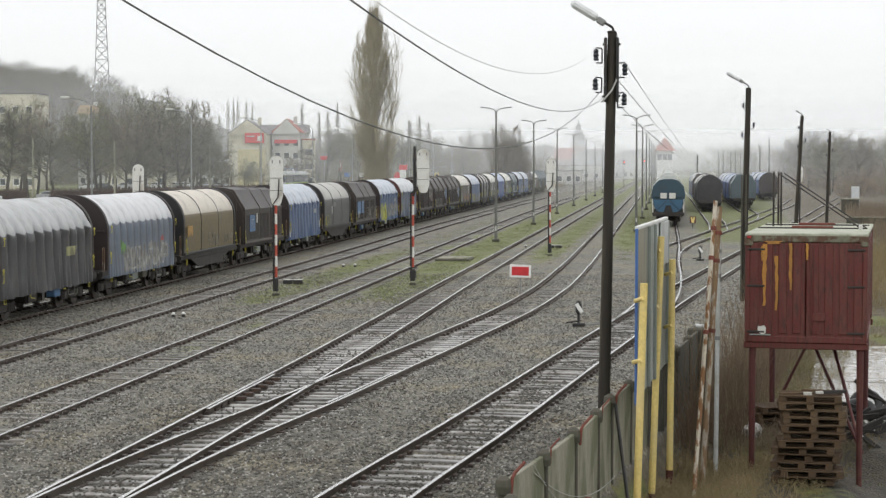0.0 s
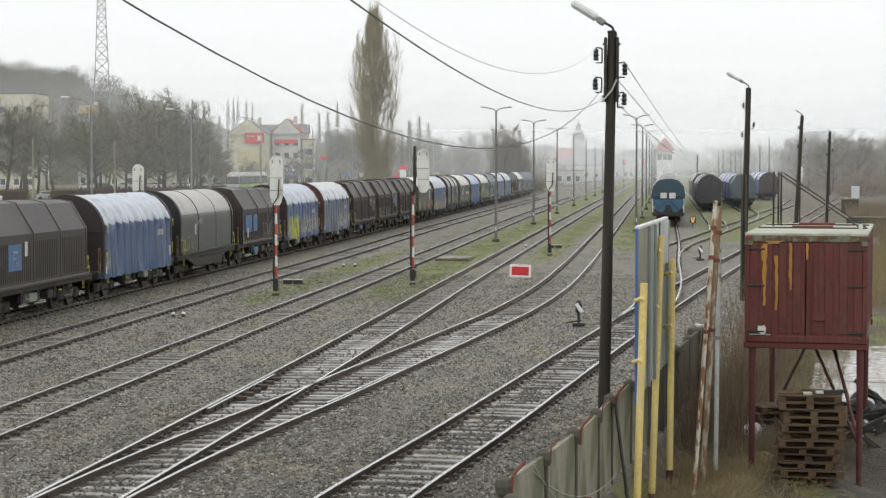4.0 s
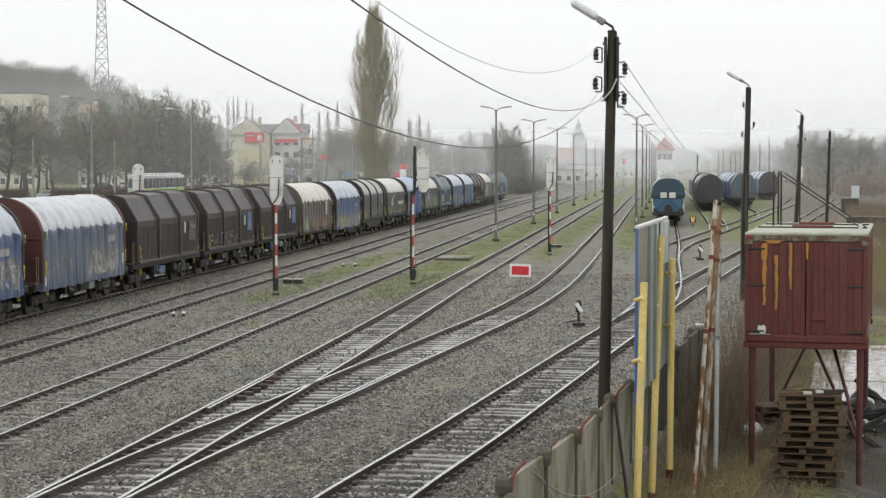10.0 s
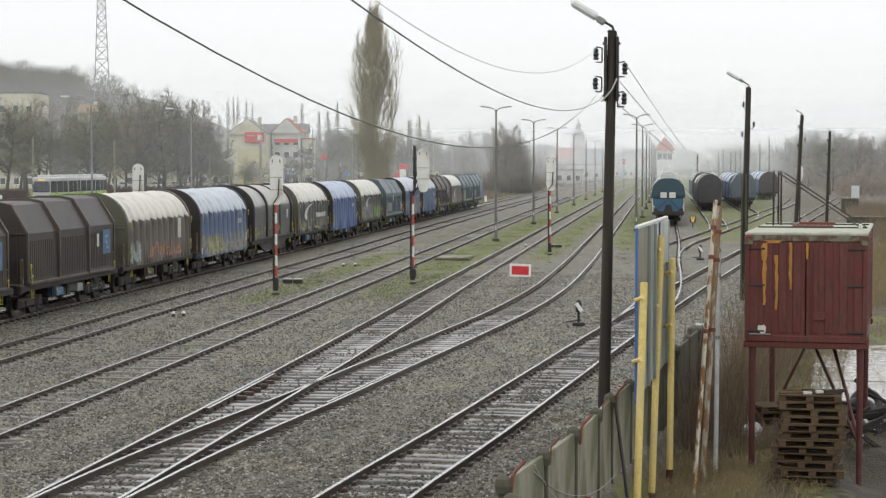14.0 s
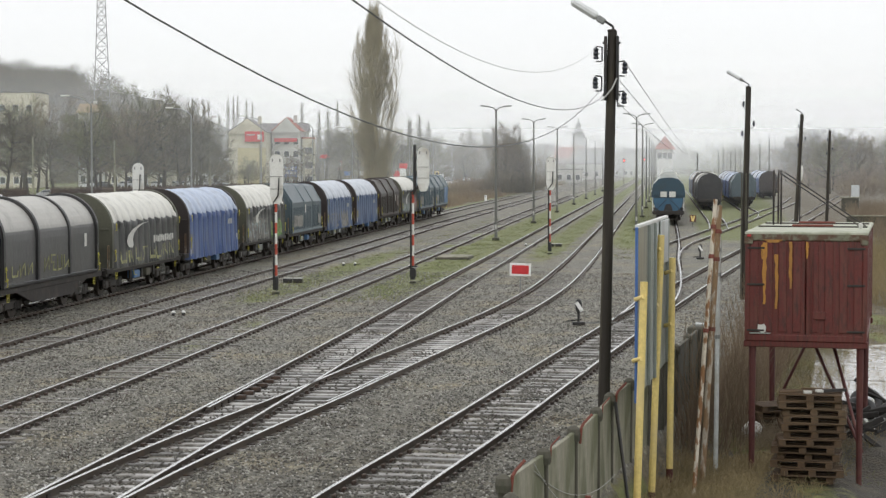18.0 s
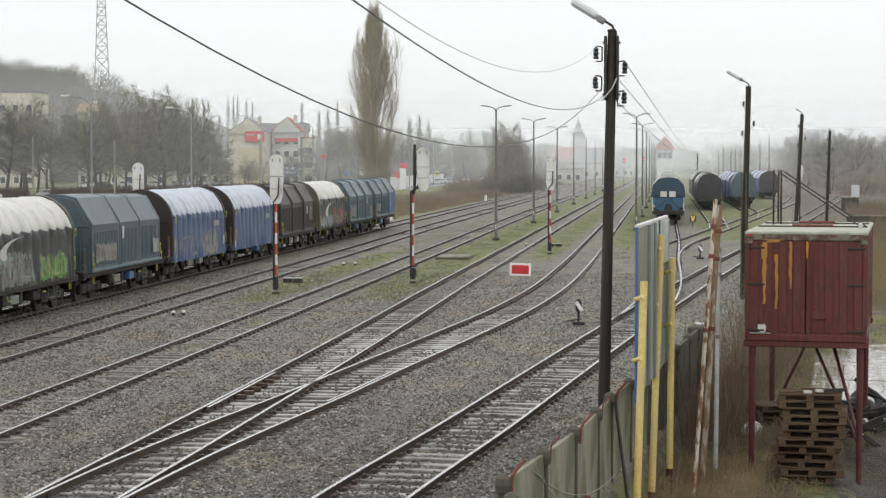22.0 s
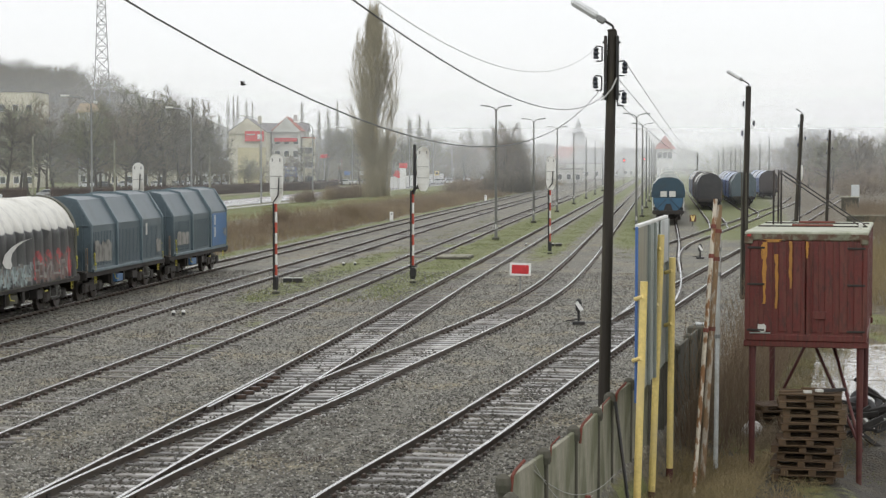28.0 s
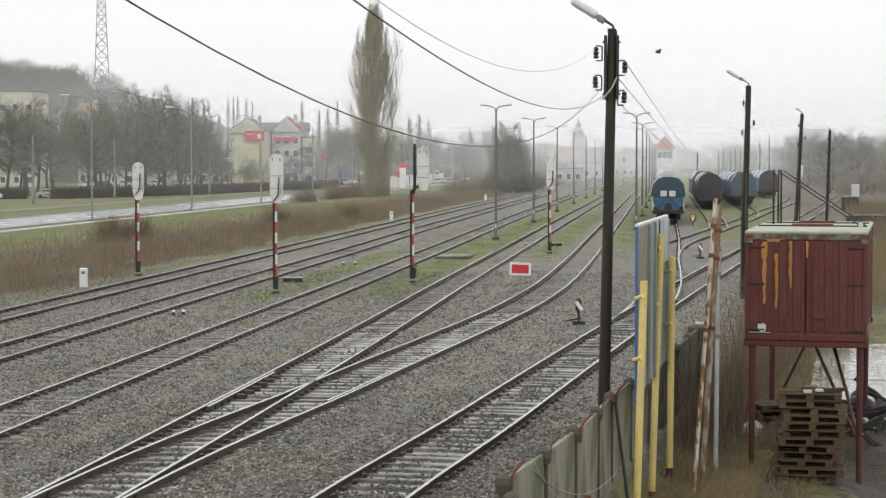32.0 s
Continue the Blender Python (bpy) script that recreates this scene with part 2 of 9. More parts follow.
M_CONCRETE_DARK = surface("mossy_post_concrete", (0.085, 0.08, 0.06), (0.04, 0.045, 0.025), 22, 2, 0.85, relief=0.5)
M_RUSTRED = surface("rust_red_iron", (0.17, 0.045, 0.03), (0.09, 0.04, 0.025), 30, 3, 0.7)
M_POLEWOOD = surface("tarred_pole_wood", (0.024, 0.019, 0.013), (0.062, 0.055, 0.032), 20, 1.0, 0.75, relief=0.6, stretch=(6, 6, 0.5))
M_BLACK = surface("black_iron", (0.02, 0.02, 0.02), (0.045, 0.035, 0.03), 25, 2, 0.5)
M_GALV = surface("galvanised_steel", (0.27, 0.275, 0.27), (0.18, 0.18, 0.17), 25, 1.5, 0.5, 0.4)
M_LAMPGREY = surface("grey_lamp_post", (0.15, 0.152, 0.138), (0.11, 0.11, 0.098), 25, 1.5, 0.55, 0.2)
M_GLASSWHITE = plain("milky_lamp_cover", (0.66, 0.68, 0.68), 0.3)
M_INSUL = plain("dark_insulator", (0.03, 0.035, 0.045), 0.25)
M_WIRE = plain("weathered_wire", (0.11, 0.11, 0.11), 0.6, 0.2)
M_WIREPALE = plain("pale_cable", (0.42, 0.42, 0.4), 0.6)
M_SIGNALWHITE = surface("dull_white_paint", (0.68, 0.68, 0.64), (0.5, 0.48, 0.42), 16, 2, 0.55)
M_RED = surface("signal_red_paint", (0.44, 0.075, 0.045), (0.34, 0.08, 0.05), 16, 2, 0.55)
M_WHITE = surface("white_paint", (0.75, 0.75, 0.73), (0.6, 0.59, 0.55), 20, 2, 0.5)
M_REDSIGN = plain("red_sign_face", (0.55, 0.03, 0.035), 0.45)
M_YELLOW = surface("yellow_post_paint", (0.74, 0.58, 0.21), (0.62, 0.5, 0.24), 16, 1.2, 0.5)
M_MAROON = surface("maroon_paint", (0.085, 0.022, 0.02), (0.12, 0.045, 0.03), 16, 3, 0.6)
M_BLUE = surface("blue_frame_paint", (0.05, 0.13, 0.36), (0.09, 0.17, 0.36), 16, 2, 0.5)
M_PANELGREY = surface("panel_back_steel", (0.3, 0.33, 0.31), (0.2, 0.22, 0.2), 9, 0.8, 0.45, 0.2, stretch=(1, 1, 0.3))
M_PANELPALE = surface("panel_back_pale", (0.55, 0.58, 0.58), (0.4, 0.42, 0.41), 9, 0.8, 0.45, 0.1, stretch=(1, 1, 0.3))
M_PANELFILM = surface("peeling_panel_film", (0.33, 0.32, 0.24), (0.2, 0.2, 0.17), 7, 1.6, 0.4, stretch=(2, 2, 0.25))
M_RUST = surface("peeling_rusty_paint", (0.54, 0.49, 0.4), (0.22, 0.11, 0.045), 14, 3.0, 0.7, wear=(0.5, 0.56), stretch=(3, 3, 0.8))
M_RUSTDARK = surface("brown_rust", (0.22, 0.14, 0.075), (0.4, 0.36, 0.3), 14, 3.0, 0.75, wear=(0.52, 0.6), stretch=(3, 3, 0.8))
M_PALEPOLE = surface("pale_grey_pole_paint", (0.55, 0.57, 0.56), (0.42, 0.42, 0.38), 14, 2, 0.5)
M_CONT = streaked("weathered_red_container", (0.108, 0.018, 0.014), (0.12, 0.045, 0.033), (0.038, 0.018, 0.014))
M_LICHEN = surface("lichen_grown_steel", (0.17, 0.17, 0.12), (0.1, 0.055, 0.035), 22, 5, 0.8, wear=(0.45, 0.56))
M_CONTPEEL = surface("ochre_undercoat", (0.42, 0.2, 0.035), (0.3, 0.15, 0.04), 20, 3, 0.6)
M_CONTROOF = surface("lichen_roof_steel", (0.4, 0.41, 0.33), (0.23, 0.25, 0.17), 10, 1.3, 0.7)
M_TRAMGRASS = surface("dry_tram_verge", (0.2, 0.18, 0.1), (0.13, 0.135, 0.05), 5, 0.3, 0.85)
M_PALLET = surface("old_pallet_wood", (0.095, 0.057, 0.028), (0.055, 0.036, 0.022), 16, 2, 0.8, stretch=(1, 6, 6), relief=0.4)
M_PALLETNEW = surface("fresher_pallet_wood", (0.125, 0.08, 0.042), (0.07, 0.05, 0.03), 16, 2, 0.75, stretch=(1, 6, 6))
M_DARKJUNK = surface("dark_scrap", (0.03, 0.027, 0.025), (0.06, 0.054, 0.05), 12, 2, 0.8)
M_BAG = plain("white_plastic_sack", (0.62, 0.61, 0.58), 0.35)
M_BARK = surface("wet_bark", (0.07, 0.06, 0.048), (0.1, 0.095, 0.06), 10, 1.5, 0.85, stretch=(3, 3, 0.6))
M_TWIG = surface("bare_twig", (0.15, 0.13, 0.09), (0.11, 0.105, 0.06), 3, 0.4, 0.85)
M_TWIGPOP = surface("poplar_twig", (0.36, 0.32, 0.215), (0.26, 0.23, 0.15), 3, 0.4, 0.85)
M_TWIGS = [surface(f"{k}_twig", c, shade(c, 0.7), 3, 0.4, 0.85, spread=0.65) for k, c in (("olive", (0.17, 0.17, 0.09)), ("brown", (0.2, 0.16, 0.105)), ("dark", (0.14, 0.125, 0.085)), ("grey", (0.2, 0.19, 0.14)))]
M_SCRUB = surface("dark_scrub_twig", (0.16, 0.115, 0.075), (0.21, 0.16, 0.1), 1.2, 0.3, 0.85, vary=0.3)
M_BRUSH = surface("brown_thicket_twig", (0.215, 0.167, 0.118), (0.34, 0.28, 0.175), 1.2, 0.18, 0.85, vary=0.3)
M_DRYGRASS = surface("dead_grass", (0.3, 0.235, 0.125), (0.19, 0.165, 0.075), 2, 0.3, 0.85, vary=0.3)
M_GRASS = surface("short_wet_grass", (0.15, 0.18, 0.055), (0.24, 0.22, 0.085), 2, 0.4, 0.75, vary=0.3)
M_WEED = surface("olive_dead_weed", (0.17, 0.14, 0.075), (0.12, 0.125, 0.045), 2, 0.5, 0.85, vary=0.3)
M_HEDGE = surface("brown_beech_hedge", (0.075, 0.048, 0.036), (0.05, 0.036, 0.03), 6, 0.6, 0.85, vary=0.3)
M_GLASS = glass_dark()
M_UNDER = surface("underframe_grime", (0.032, 0.028, 0.025), (0.07, 0.055, 0.045), 12, 1.4, 0.65, 0.2)
M_WHEEL = surface("wheel_steel", (0.05, 0.042, 0.036), (0.09, 0.07, 0.055), 12, 3, 0.5, 0.4)
M_YELLOWBITS = plain("yellow_handle_paint", (0.5, 0.45, 0.06), 0.5)
M_LABEL = plain("white_lettering_panel", (0.62, 0.62, 0.58), 0.5)
M_BLUEPANEL = plain("blue_notice_panel", (0.075, 0.16, 0.3), 0.5)


# ---- mesh building ----
class Shape:
    """Collects faces and turns them into one mesh."""

    def __init__(self):
        self.v, self.f, self.mi = [], [], []
        self.slot = 0

    def add(self, verts, faces):
        o = len(self.v)
        self.v.extend(tuple(p) for p in verts)
        self.f.extend(tuple(i + o for i in q) for q in faces)
        self.mi.extend([self.slot] * len(faces))
        return self

    def box(self, c, s, m=None, b=0.0):
        """A box about c of size s, its edges chamfered by b, turned by m about c."""
        h = [k / 2 for k in s]
        if b <= 0:
            vs = [(x, y, z) for x in (-h[0], h[0]) for y in (-h[1], h[1]) for z in (-h[2], h[2])]
            fs = [(0, 1, 3, 2), (4, 6, 7, 5), (0, 4, 5, 1), (2, 3, 7, 6), (0, 2, 6, 4), (1, 5, 7, 3)]
        else:
            b = min(b, min(h) * 0.9)
            vs, idx = [], {}
            for sx in (-1, 1):
                for sy in (-1, 1):
                    for sz in (-1, 1):
                        for ax in range(3):
                            p = [sx * (h[0] - b), sy * (h[1] - b), sz * (h[2] - b)]
                            p[ax] += (sx, sy, sz)[ax] * b
                            idx[sx, sy, sz, ax] = len(vs)
                            vs.append(tuple(p))
            fs = []
            for ax in range(3):
                o1, o2 = [(1, 2), (2, 0), (0, 1)][ax]
                for sg in (-1, 1):
                    ring = []
                    for a, c2 in ((-1, -1), (1, -1), (1, 1), (-1, 1)):
                        k = [0, 0, 0]
                        k[ax], k[o1], k[o2] = sg, a, c2
                        ring.append(idx[k[0], k[1], k[2], ax])
                    fs.append(tuple(ring if sg > 0 else ring[::-1]))
            for ax in range(3):
                o1, o2 = [(1, 2), (2, 0), (0, 1)][ax]
                for a in (-1, 1):
                    for c2 in (-1, 1):
                        k0, k1 = [0, 0, 0], [0, 0, 0]
                        k0[ax], k0[o1], k0[o2] = -1, a, c2
                        k1[ax], k1[o1], k1[o2] = 1, a, c2
                        q = (idx[(*k0, o1)], idx[(*k1, o1)], idx[(*k1, o2)], idx[(*k0, o2)])
                        fs.append(q if a * c2 > 0 else q[::-1])
            for sx in (-1, 1):
                for sy in (-1, 1):
                    for sz in (-1, 1):
                        q = tuple(idx[sx, sy, sz, ax] for ax in range(3))
                        fs.append(q if sx * sy * sz > 0 else q[::-1])
        c = Vector(c)
        vs = [c + (m @ Vector(p) if m else Vector(p)) for p in vs]
        return self.add(vs, fs)

    def rod(self, a, z, r0, r1=None, n=8, caps=True):
        """A tapered round bar from a to z."""
        a, z = Vector(a), Vector(z)
        r1 = r0 if r1 is None else r1
        d = (z - a).normalized()
        u = d.orthogonal().normalized()
        w = d.cross(u)
        vs = []
        for p, r in ((a, r0), (z, r1)):
            vs += [p + (u * math.cos(k * math.tau / n) + w * math.sin(k * math.tau / n)) * r for k in range(n)]
        fs = [(k, (k + 1) % n, n + (k + 1) % n, n + k) for k in range(n)]
        if caps:
            fs += [tuple(range(n))[::-1], tuple(range(n, 2 * n))]
        return self.add(vs, fs)

    def tube(self, pts, r, n=6):
        for a, z in zip(pts[:-1], pts[1:]):
            self.rod(a, z, r, r, n)
        return self

    def lathe(self, base, profile, n=12):
        """A turned body: (radius, height) pairs above base."""
        base = Vector(base)
        vs = [base + Vector((r * math.cos(k * math.tau / n), r * math.sin(k * math.tau / n), h)) for r, h in profile for k in range(n)]
        fs = []
        for i in range(len(profile) - 1):
            fs += [(i * n + k, i * n + (k + 1) % n, (i + 1) * n + (k + 1) % n, (i + 1) * n + k) for k in range(n)]
        fs += [tuple(range(n))[::-1], tuple(range((len(profile) - 1) * n, len(profile) * n))]
        return self.add(vs, fs)

    def sweep(self, section, path, caps=True):
        """A section of (across, up) pairs carried along a path of (x, y, z), level across."""
        n = len(section)
        vs = []
        for i, p in enumerate(path):
            a, z = Vector(path[max(0, i - 1)]), Vector(path[min(len(path) - 1, i + 1)])
            d = z - a
            across = Vector((d.y, -d.x, 0)).normalized()
            vs += [Vector(p) + across * s + Vector((0, 0, h)) for s, h in section]
        fs = []
        for i in range(len(path) - 1):
            fs += [(i * n + k, i * n + (k + 1) % n, (i + 1) * n + (k + 1) % n, (i + 1) * n + k) for k in range(n)]
        if caps:
            fs += [tuple(range(n)), tuple(range((len(path) - 1) * n, len(path) * n))[::-1]]
        return self.add(vs, fs)

    def plate(self, outline, depth, m):
        """A flat outline of (x, y) pairs given a thickness and set in place by m."""
        n = len(outline)
        vs = [m @ Vector((x, y, z)) for z in (0, depth) for x, y in outline]
        fs = [tuple(range(n))[::-1], tuple(range(n, 2 * n))]
        fs += [(k, (k + 1) % n, n + (k + 1) % n, n + k) for k in range(n)]
        return self.add(vs, fs)

    def mesh(self, name, mats, smooth=False):
        me = bpy.data.meshes.new(name)
        me.from_pydata(self.v, [], self.f)
        for mt in mats if isinstance(mats, (list, tuple)) else [mats]:
            me.materials.append(mt)
        me.polygons.foreach_set("material_index", self.mi)
        if smooth:
            me.polygons.foreach_set("use_smooth", [True] * len(self.f))
        me.update()
        return me


def part(name, shape, mats, parent=None, label="", smooth=False, at=None, kind=""):
    """One mesh object under a thing or a part; shape is a Shape or a finished mesh."""
    me = shape.mesh(name, mats, smooth) if isinstance(shape, Shape) else shape
    ob = new(name, me)
    if parent is not None:
        ob.parent = parent
    if at is not None:
        ob.matrix_basis = at
    return tagged(ob, label=label, kind=kind)


def thing(name, label, category, at=None, group="", kind=""):
    ob = new(name)
    ob.empty_display_size = 0.3
    if at is not None:
        ob.matrix_basis = at
    return tagged(ob, label, category, group, kind)


def sticks(p0, p1, r0, r1, n=3):
    """Vertices and faces of many thin tapered bars at once (arrays)."""
    d = p1 - p0
    d = d / np.maximum(np.linalg.norm(d, axis=1, keepdims=True), 1e-6)
    ref = np.where(np.abs(d[:, 2:3]) > 0.9, np.array([[1.0, 0, 0]]), np.array([[0, 0, 1.0]]))
    u = np.cross(d, ref)
    u /= np.maximum(np.linalg.norm(u, axis=1, keepdims=True), 1e-6)
    w = np.cross(d, u)
    k = len(p0)
    vs = np.empty((k, 2 * n, 3))
    for i in range(n):
        a = i * math.tau / n
        o = u * math.cos(a) + w * math.sin(a)
        vs[:, i] = p0 + o * r0[:, None]
        vs[:, n + i] = p1 + o * r1[:, None]
    q = np.array([(i, (i + 1) % n, n + (i + 1) % n, n + i) for i in range(n)])
    fs = (np.arange(k)[:, None, None] * 2 * n + q[None]).reshape(-1, 4)
    return vs.reshape(-1, 3), fs


def quad_mesh(name, vs, fs, mats, index=None, smooth=False):
    """A mesh from arrays of vertices and of faces of one size."""
    me = bpy.data.meshes.new(name)
    s = fs.shape[1]
    me.vertices.add(len(vs))
    me.vertices.foreach_set("co", np.ascontiguousarray(vs, dtype=np.float32).ravel())
    me.loops.add(fs.size)
    me.loops.foreach_set("vertex_index", np.ascontiguousarray(fs, dtype=np.int32).ravel())
    me.polygons.add(len(fs))
    me.polygons.foreach_set("loop_start", np.arange(len(fs), dtype=np.int32) * s)
    me.polygons.foreach_set("loop_total", np.full(len(fs), s, dtype=np.int32))
    for mt in mats if isinstance(mats, (list, tuple)) else [mats]:
        me.materials.append(mt)
    if index is not None:
        me.polygons.foreach_set("material_index", np.ascontiguousarray(index, dtype=np.int32))
    if smooth:
        me.polygons.foreach_set("use_smooth", np.ones(len(fs), dtype=bool))
    me.update(calc_edges=True)
    me.validate()
    return me


def smooth_path(ctrl, step):
    """A smooth line through (x, y) points given in order of y, at even steps of y."""
    ys = np.array([c[1] for c in ctrl], float)
    xs = np.array([c[0] for c in ctrl], float)
    sl = np.gradient(xs, ys)
    out = []
    y = np.arange(ys[0], ys[-1] + step * 0.5, step)
    for v in y:
        i = min(max(int(np.searchsorted(ys, v) - 1), 0), len(ys) - 2)
        h = ys[i + 1] - ys[i]
        s = min(max((v - ys[i]) / h, 0), 1)
        x = ((1 + 2 * s) * (1 - s) ** 2 * xs[i] + s * (1 - s) ** 2 * h * sl[i] + s * s * (3 - 2 * s) * xs[i + 1] + s * s * (s - 1) * h * sl[i + 1])
        out.append((x, v))
    return out


def ease(a, b, v):
    s = np.clip((v - a) / (b - a), 0, 1)
    return s * s * (3 - 2 * s)


# The line of fence, hoarding and poles: it leaves the tracks by 6.75 degrees
def fence_x(y):
    return -2.07 + (y - 23.15) * 0.135


# ---- the ground ----
def wobble(x, y, s):
    return (np.sin(x * 1.3 * s + 1.7 * np.sin(y * 0.7 * s)) + np.sin(y * 1.1 * s + 2.1 * np.sin(x * 0.9 * s + 1.0)) + np.sin((x + y) * 0.53 * s)) / 3


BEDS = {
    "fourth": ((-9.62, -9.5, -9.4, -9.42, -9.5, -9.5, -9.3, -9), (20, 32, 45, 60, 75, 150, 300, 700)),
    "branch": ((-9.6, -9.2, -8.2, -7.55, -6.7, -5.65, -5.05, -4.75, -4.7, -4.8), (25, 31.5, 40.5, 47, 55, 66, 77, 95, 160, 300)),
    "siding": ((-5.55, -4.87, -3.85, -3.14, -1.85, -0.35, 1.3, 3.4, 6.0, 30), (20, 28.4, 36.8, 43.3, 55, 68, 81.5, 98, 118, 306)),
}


def ground_height(x, y):
    z = -0.158 + 0.012 * wobble(x, y, 2.3) + 0.02 * wobble(x, y, 0.6)
    right = ease(0.05, 0.45, x - (-2.07 + (y - 23.15) * 0.135)) * (1 - ease(56, 80, y))
    dip = right * np.exp(-((x - (-2.07 + (y - 23.15) * 0.135) - 0.8) / 1.0) ** 2) * (1 - ease(36, 42, y))
    z = z - 0.6 * right - 0.2 * dip + 0.05 * right * wobble(x, y, 1.5)
    z = z + 0.036 * (1 - ease(-12.4, -11.4, x)) * ease(-27.5, -26, x)
    bank = ease(-27, -31, x) * (1 - ease(-46, -52, x))
    z = z + bank * (0.15 + 0.12 * wobble(x, y, 0.4))
    hill = ease(-150, -235, x) * ease(430, 600, y) * (1 - ease(750, 1100, y))
    z = z + 36 * hill
    z = z - 0.38 * ease(3.25, 4.3, x) * ease(26, 31, y) * (1 - ease(37.4, 39.2, y))
    d = np.minimum.reduce([np.abs(x - np.interp(y, ys, xs)) for xs, ys in BEDS.values()])
    z = z - 0.03 * (1 - ease(0.65, 0.95, d)) * (1 - right)
    z = z + 0.05 * ease(0.85, 1.1, d) * (1 - ease(1.5, 2.3, d)) * (1 - right)
    return z


def make_ground():
    xs = np.concatenate([-np.geomspace(3000, 62, 34), np.arange(-60, -28, 1.6), np.arange(-28, -4, 0.5), np.arange(-4, 6, 0.3), np.arange(6, 14, 0.5), np.arange(14, 60, 2.5), np.geomspace(62, 3000, 30)])
    ys = np.concatenate([-np.geomspace(2500, 10, 14), np.arange(-5, 20, 5), np.arange(20, 120, 0.55), np.arange(120, 300, 2.5), np.geomspace(302, 4500, 46)])
    gx, gy = np.meshgrid(xs, ys)
    vs = np.stack([gx.ravel(), gy.ravel(), ground_height(gx, gy).ravel()], 1)
    nx, ny = len(xs), len(ys)
    i = (np.arange(ny - 1)[:, None] * nx + np.arange(nx - 1)[None]).ravel()
    fs = np.stack([i, i + 1, i + nx + 1, i + nx], 1)
    me = quad_mesh("ground", vs, fs, M_GROUND, smooth=True)
    x, y = vs[:, 0], vs[:, 1]
    # moss: the strips beside the yard lamps, the verge along the street, the far end of the yard
    strip = np.exp(-((x + 11.9) / 1.6) ** 2) * ease(66, 84, y) * 0.98
    strip2 = np.exp(-((x + 16.6) / 1.1) ** 2) * ease(62, 76, y) * (1 - ease(95, 130, y)) * 0.74
    strip3 = np.exp(-((x + 7.2) / 1.2) ** 2) * ease(88, 115, y) * 0.68
    strip4 = np.exp(-((x + 2.4) / 1.6) ** 2) * ease(104, 130, y) * 0.75
    strip5 = ease(1.8, 3.6, x) * ease(118, 138, y) * (1 - ease(9, 13, x - 0.045 * (y - 150))) * 0.56
    edge = np.exp(-((x + 26.3) / 0.8) ** 2) * 0.6
    track3 = np.exp(-((x + 14.1) / 0.9) ** 2) * ease(35, 55, y) * 0.36 + np.exp(-((x + 14.1) / 0.9) ** 2) * ease(85, 120, y) * 0.25
    verge = ease(-39, -42, x) * 0.95 * (1 - ease(-150, -175, x) * ease(420, 470, y))
    right = ease(0.0, 0.35, x - (-2.07 + (y - 23.15) * 0.135)) * (1 - ease(70, 90, y))
    patch = right * ease(0.1, 0.45, wobble(x * 0.8, y * 0.8 + 3, 1.0)) * 0.75
    patch = np.maximum(patch, ease(2.1, 2.7, x) * (1 - ease(34.6, 35.6, y)) * (1 - ease(20, 30, x)) * 0.4)
    moss = np.maximum.reduce([strip, strip2, strip3, strip4, strip5, edge, verge, patch, track3]) + 0.06 * wobble(x, y, 0.8)
    dry = np.maximum.reduce([right * 1.1, ease(-26.6, -28.5, x) * (1 - ease(-41, -44, x)) * 0.85, ease(11, 16, x - 0.045 * (y - 150)) * ease(80, 100, y) * 0.85, ease(-150, -175, x) * ease(420, 470, y) * 1.2, ease(3, 10, x) * ease(75, 95, y) * 0.3]) + 0.05 * wobble(x, y, 1.1)
    soil = ease(1.7, 2.6, x - fence_x(y)) * (1 - ease(6.0, 9.0, x - fence_x(y))) * ease(26, 31, y) * (1 - ease(44, 47, y)) * 0.72
    soil = np.maximum(soil, ease(-140, -160, x) * ease(430, 470, y) * (1 - ease(900, 1200, y)) * 0.9)
    soil = np.maximum(soil, np.exp(-((x + 23.5) / 2.2) ** 2) * 0.3)
    soil = np.maximum(soil, 0.3 * (1 - ease(34, 58, y)) * (1 - ease(-0.6, 0.1, x - fence_x(y))) * (1 + 0.25 * wobble(x, y, 0.5)))
    for key, val in (("moss", moss), ("dry", dry), ("soil", soil)):
        at = me.attributes.new(key, "FLOAT", "POINT")
        at.data.foreach_set("value", np.ascontiguousarray(val, dtype=np.float32))
    tagged(new("ground", me), "grey ballast yard turning to moss, dead grass and verge", "ground", kind="structure")


make_ground()


# ---- the tracks ----
def track_one(y):
    """Across position of the goods line on which the train runs."""
    return -23.42 - 0.0082 * (y - 40) + 1.25e-5 * (y - 40) ** 2


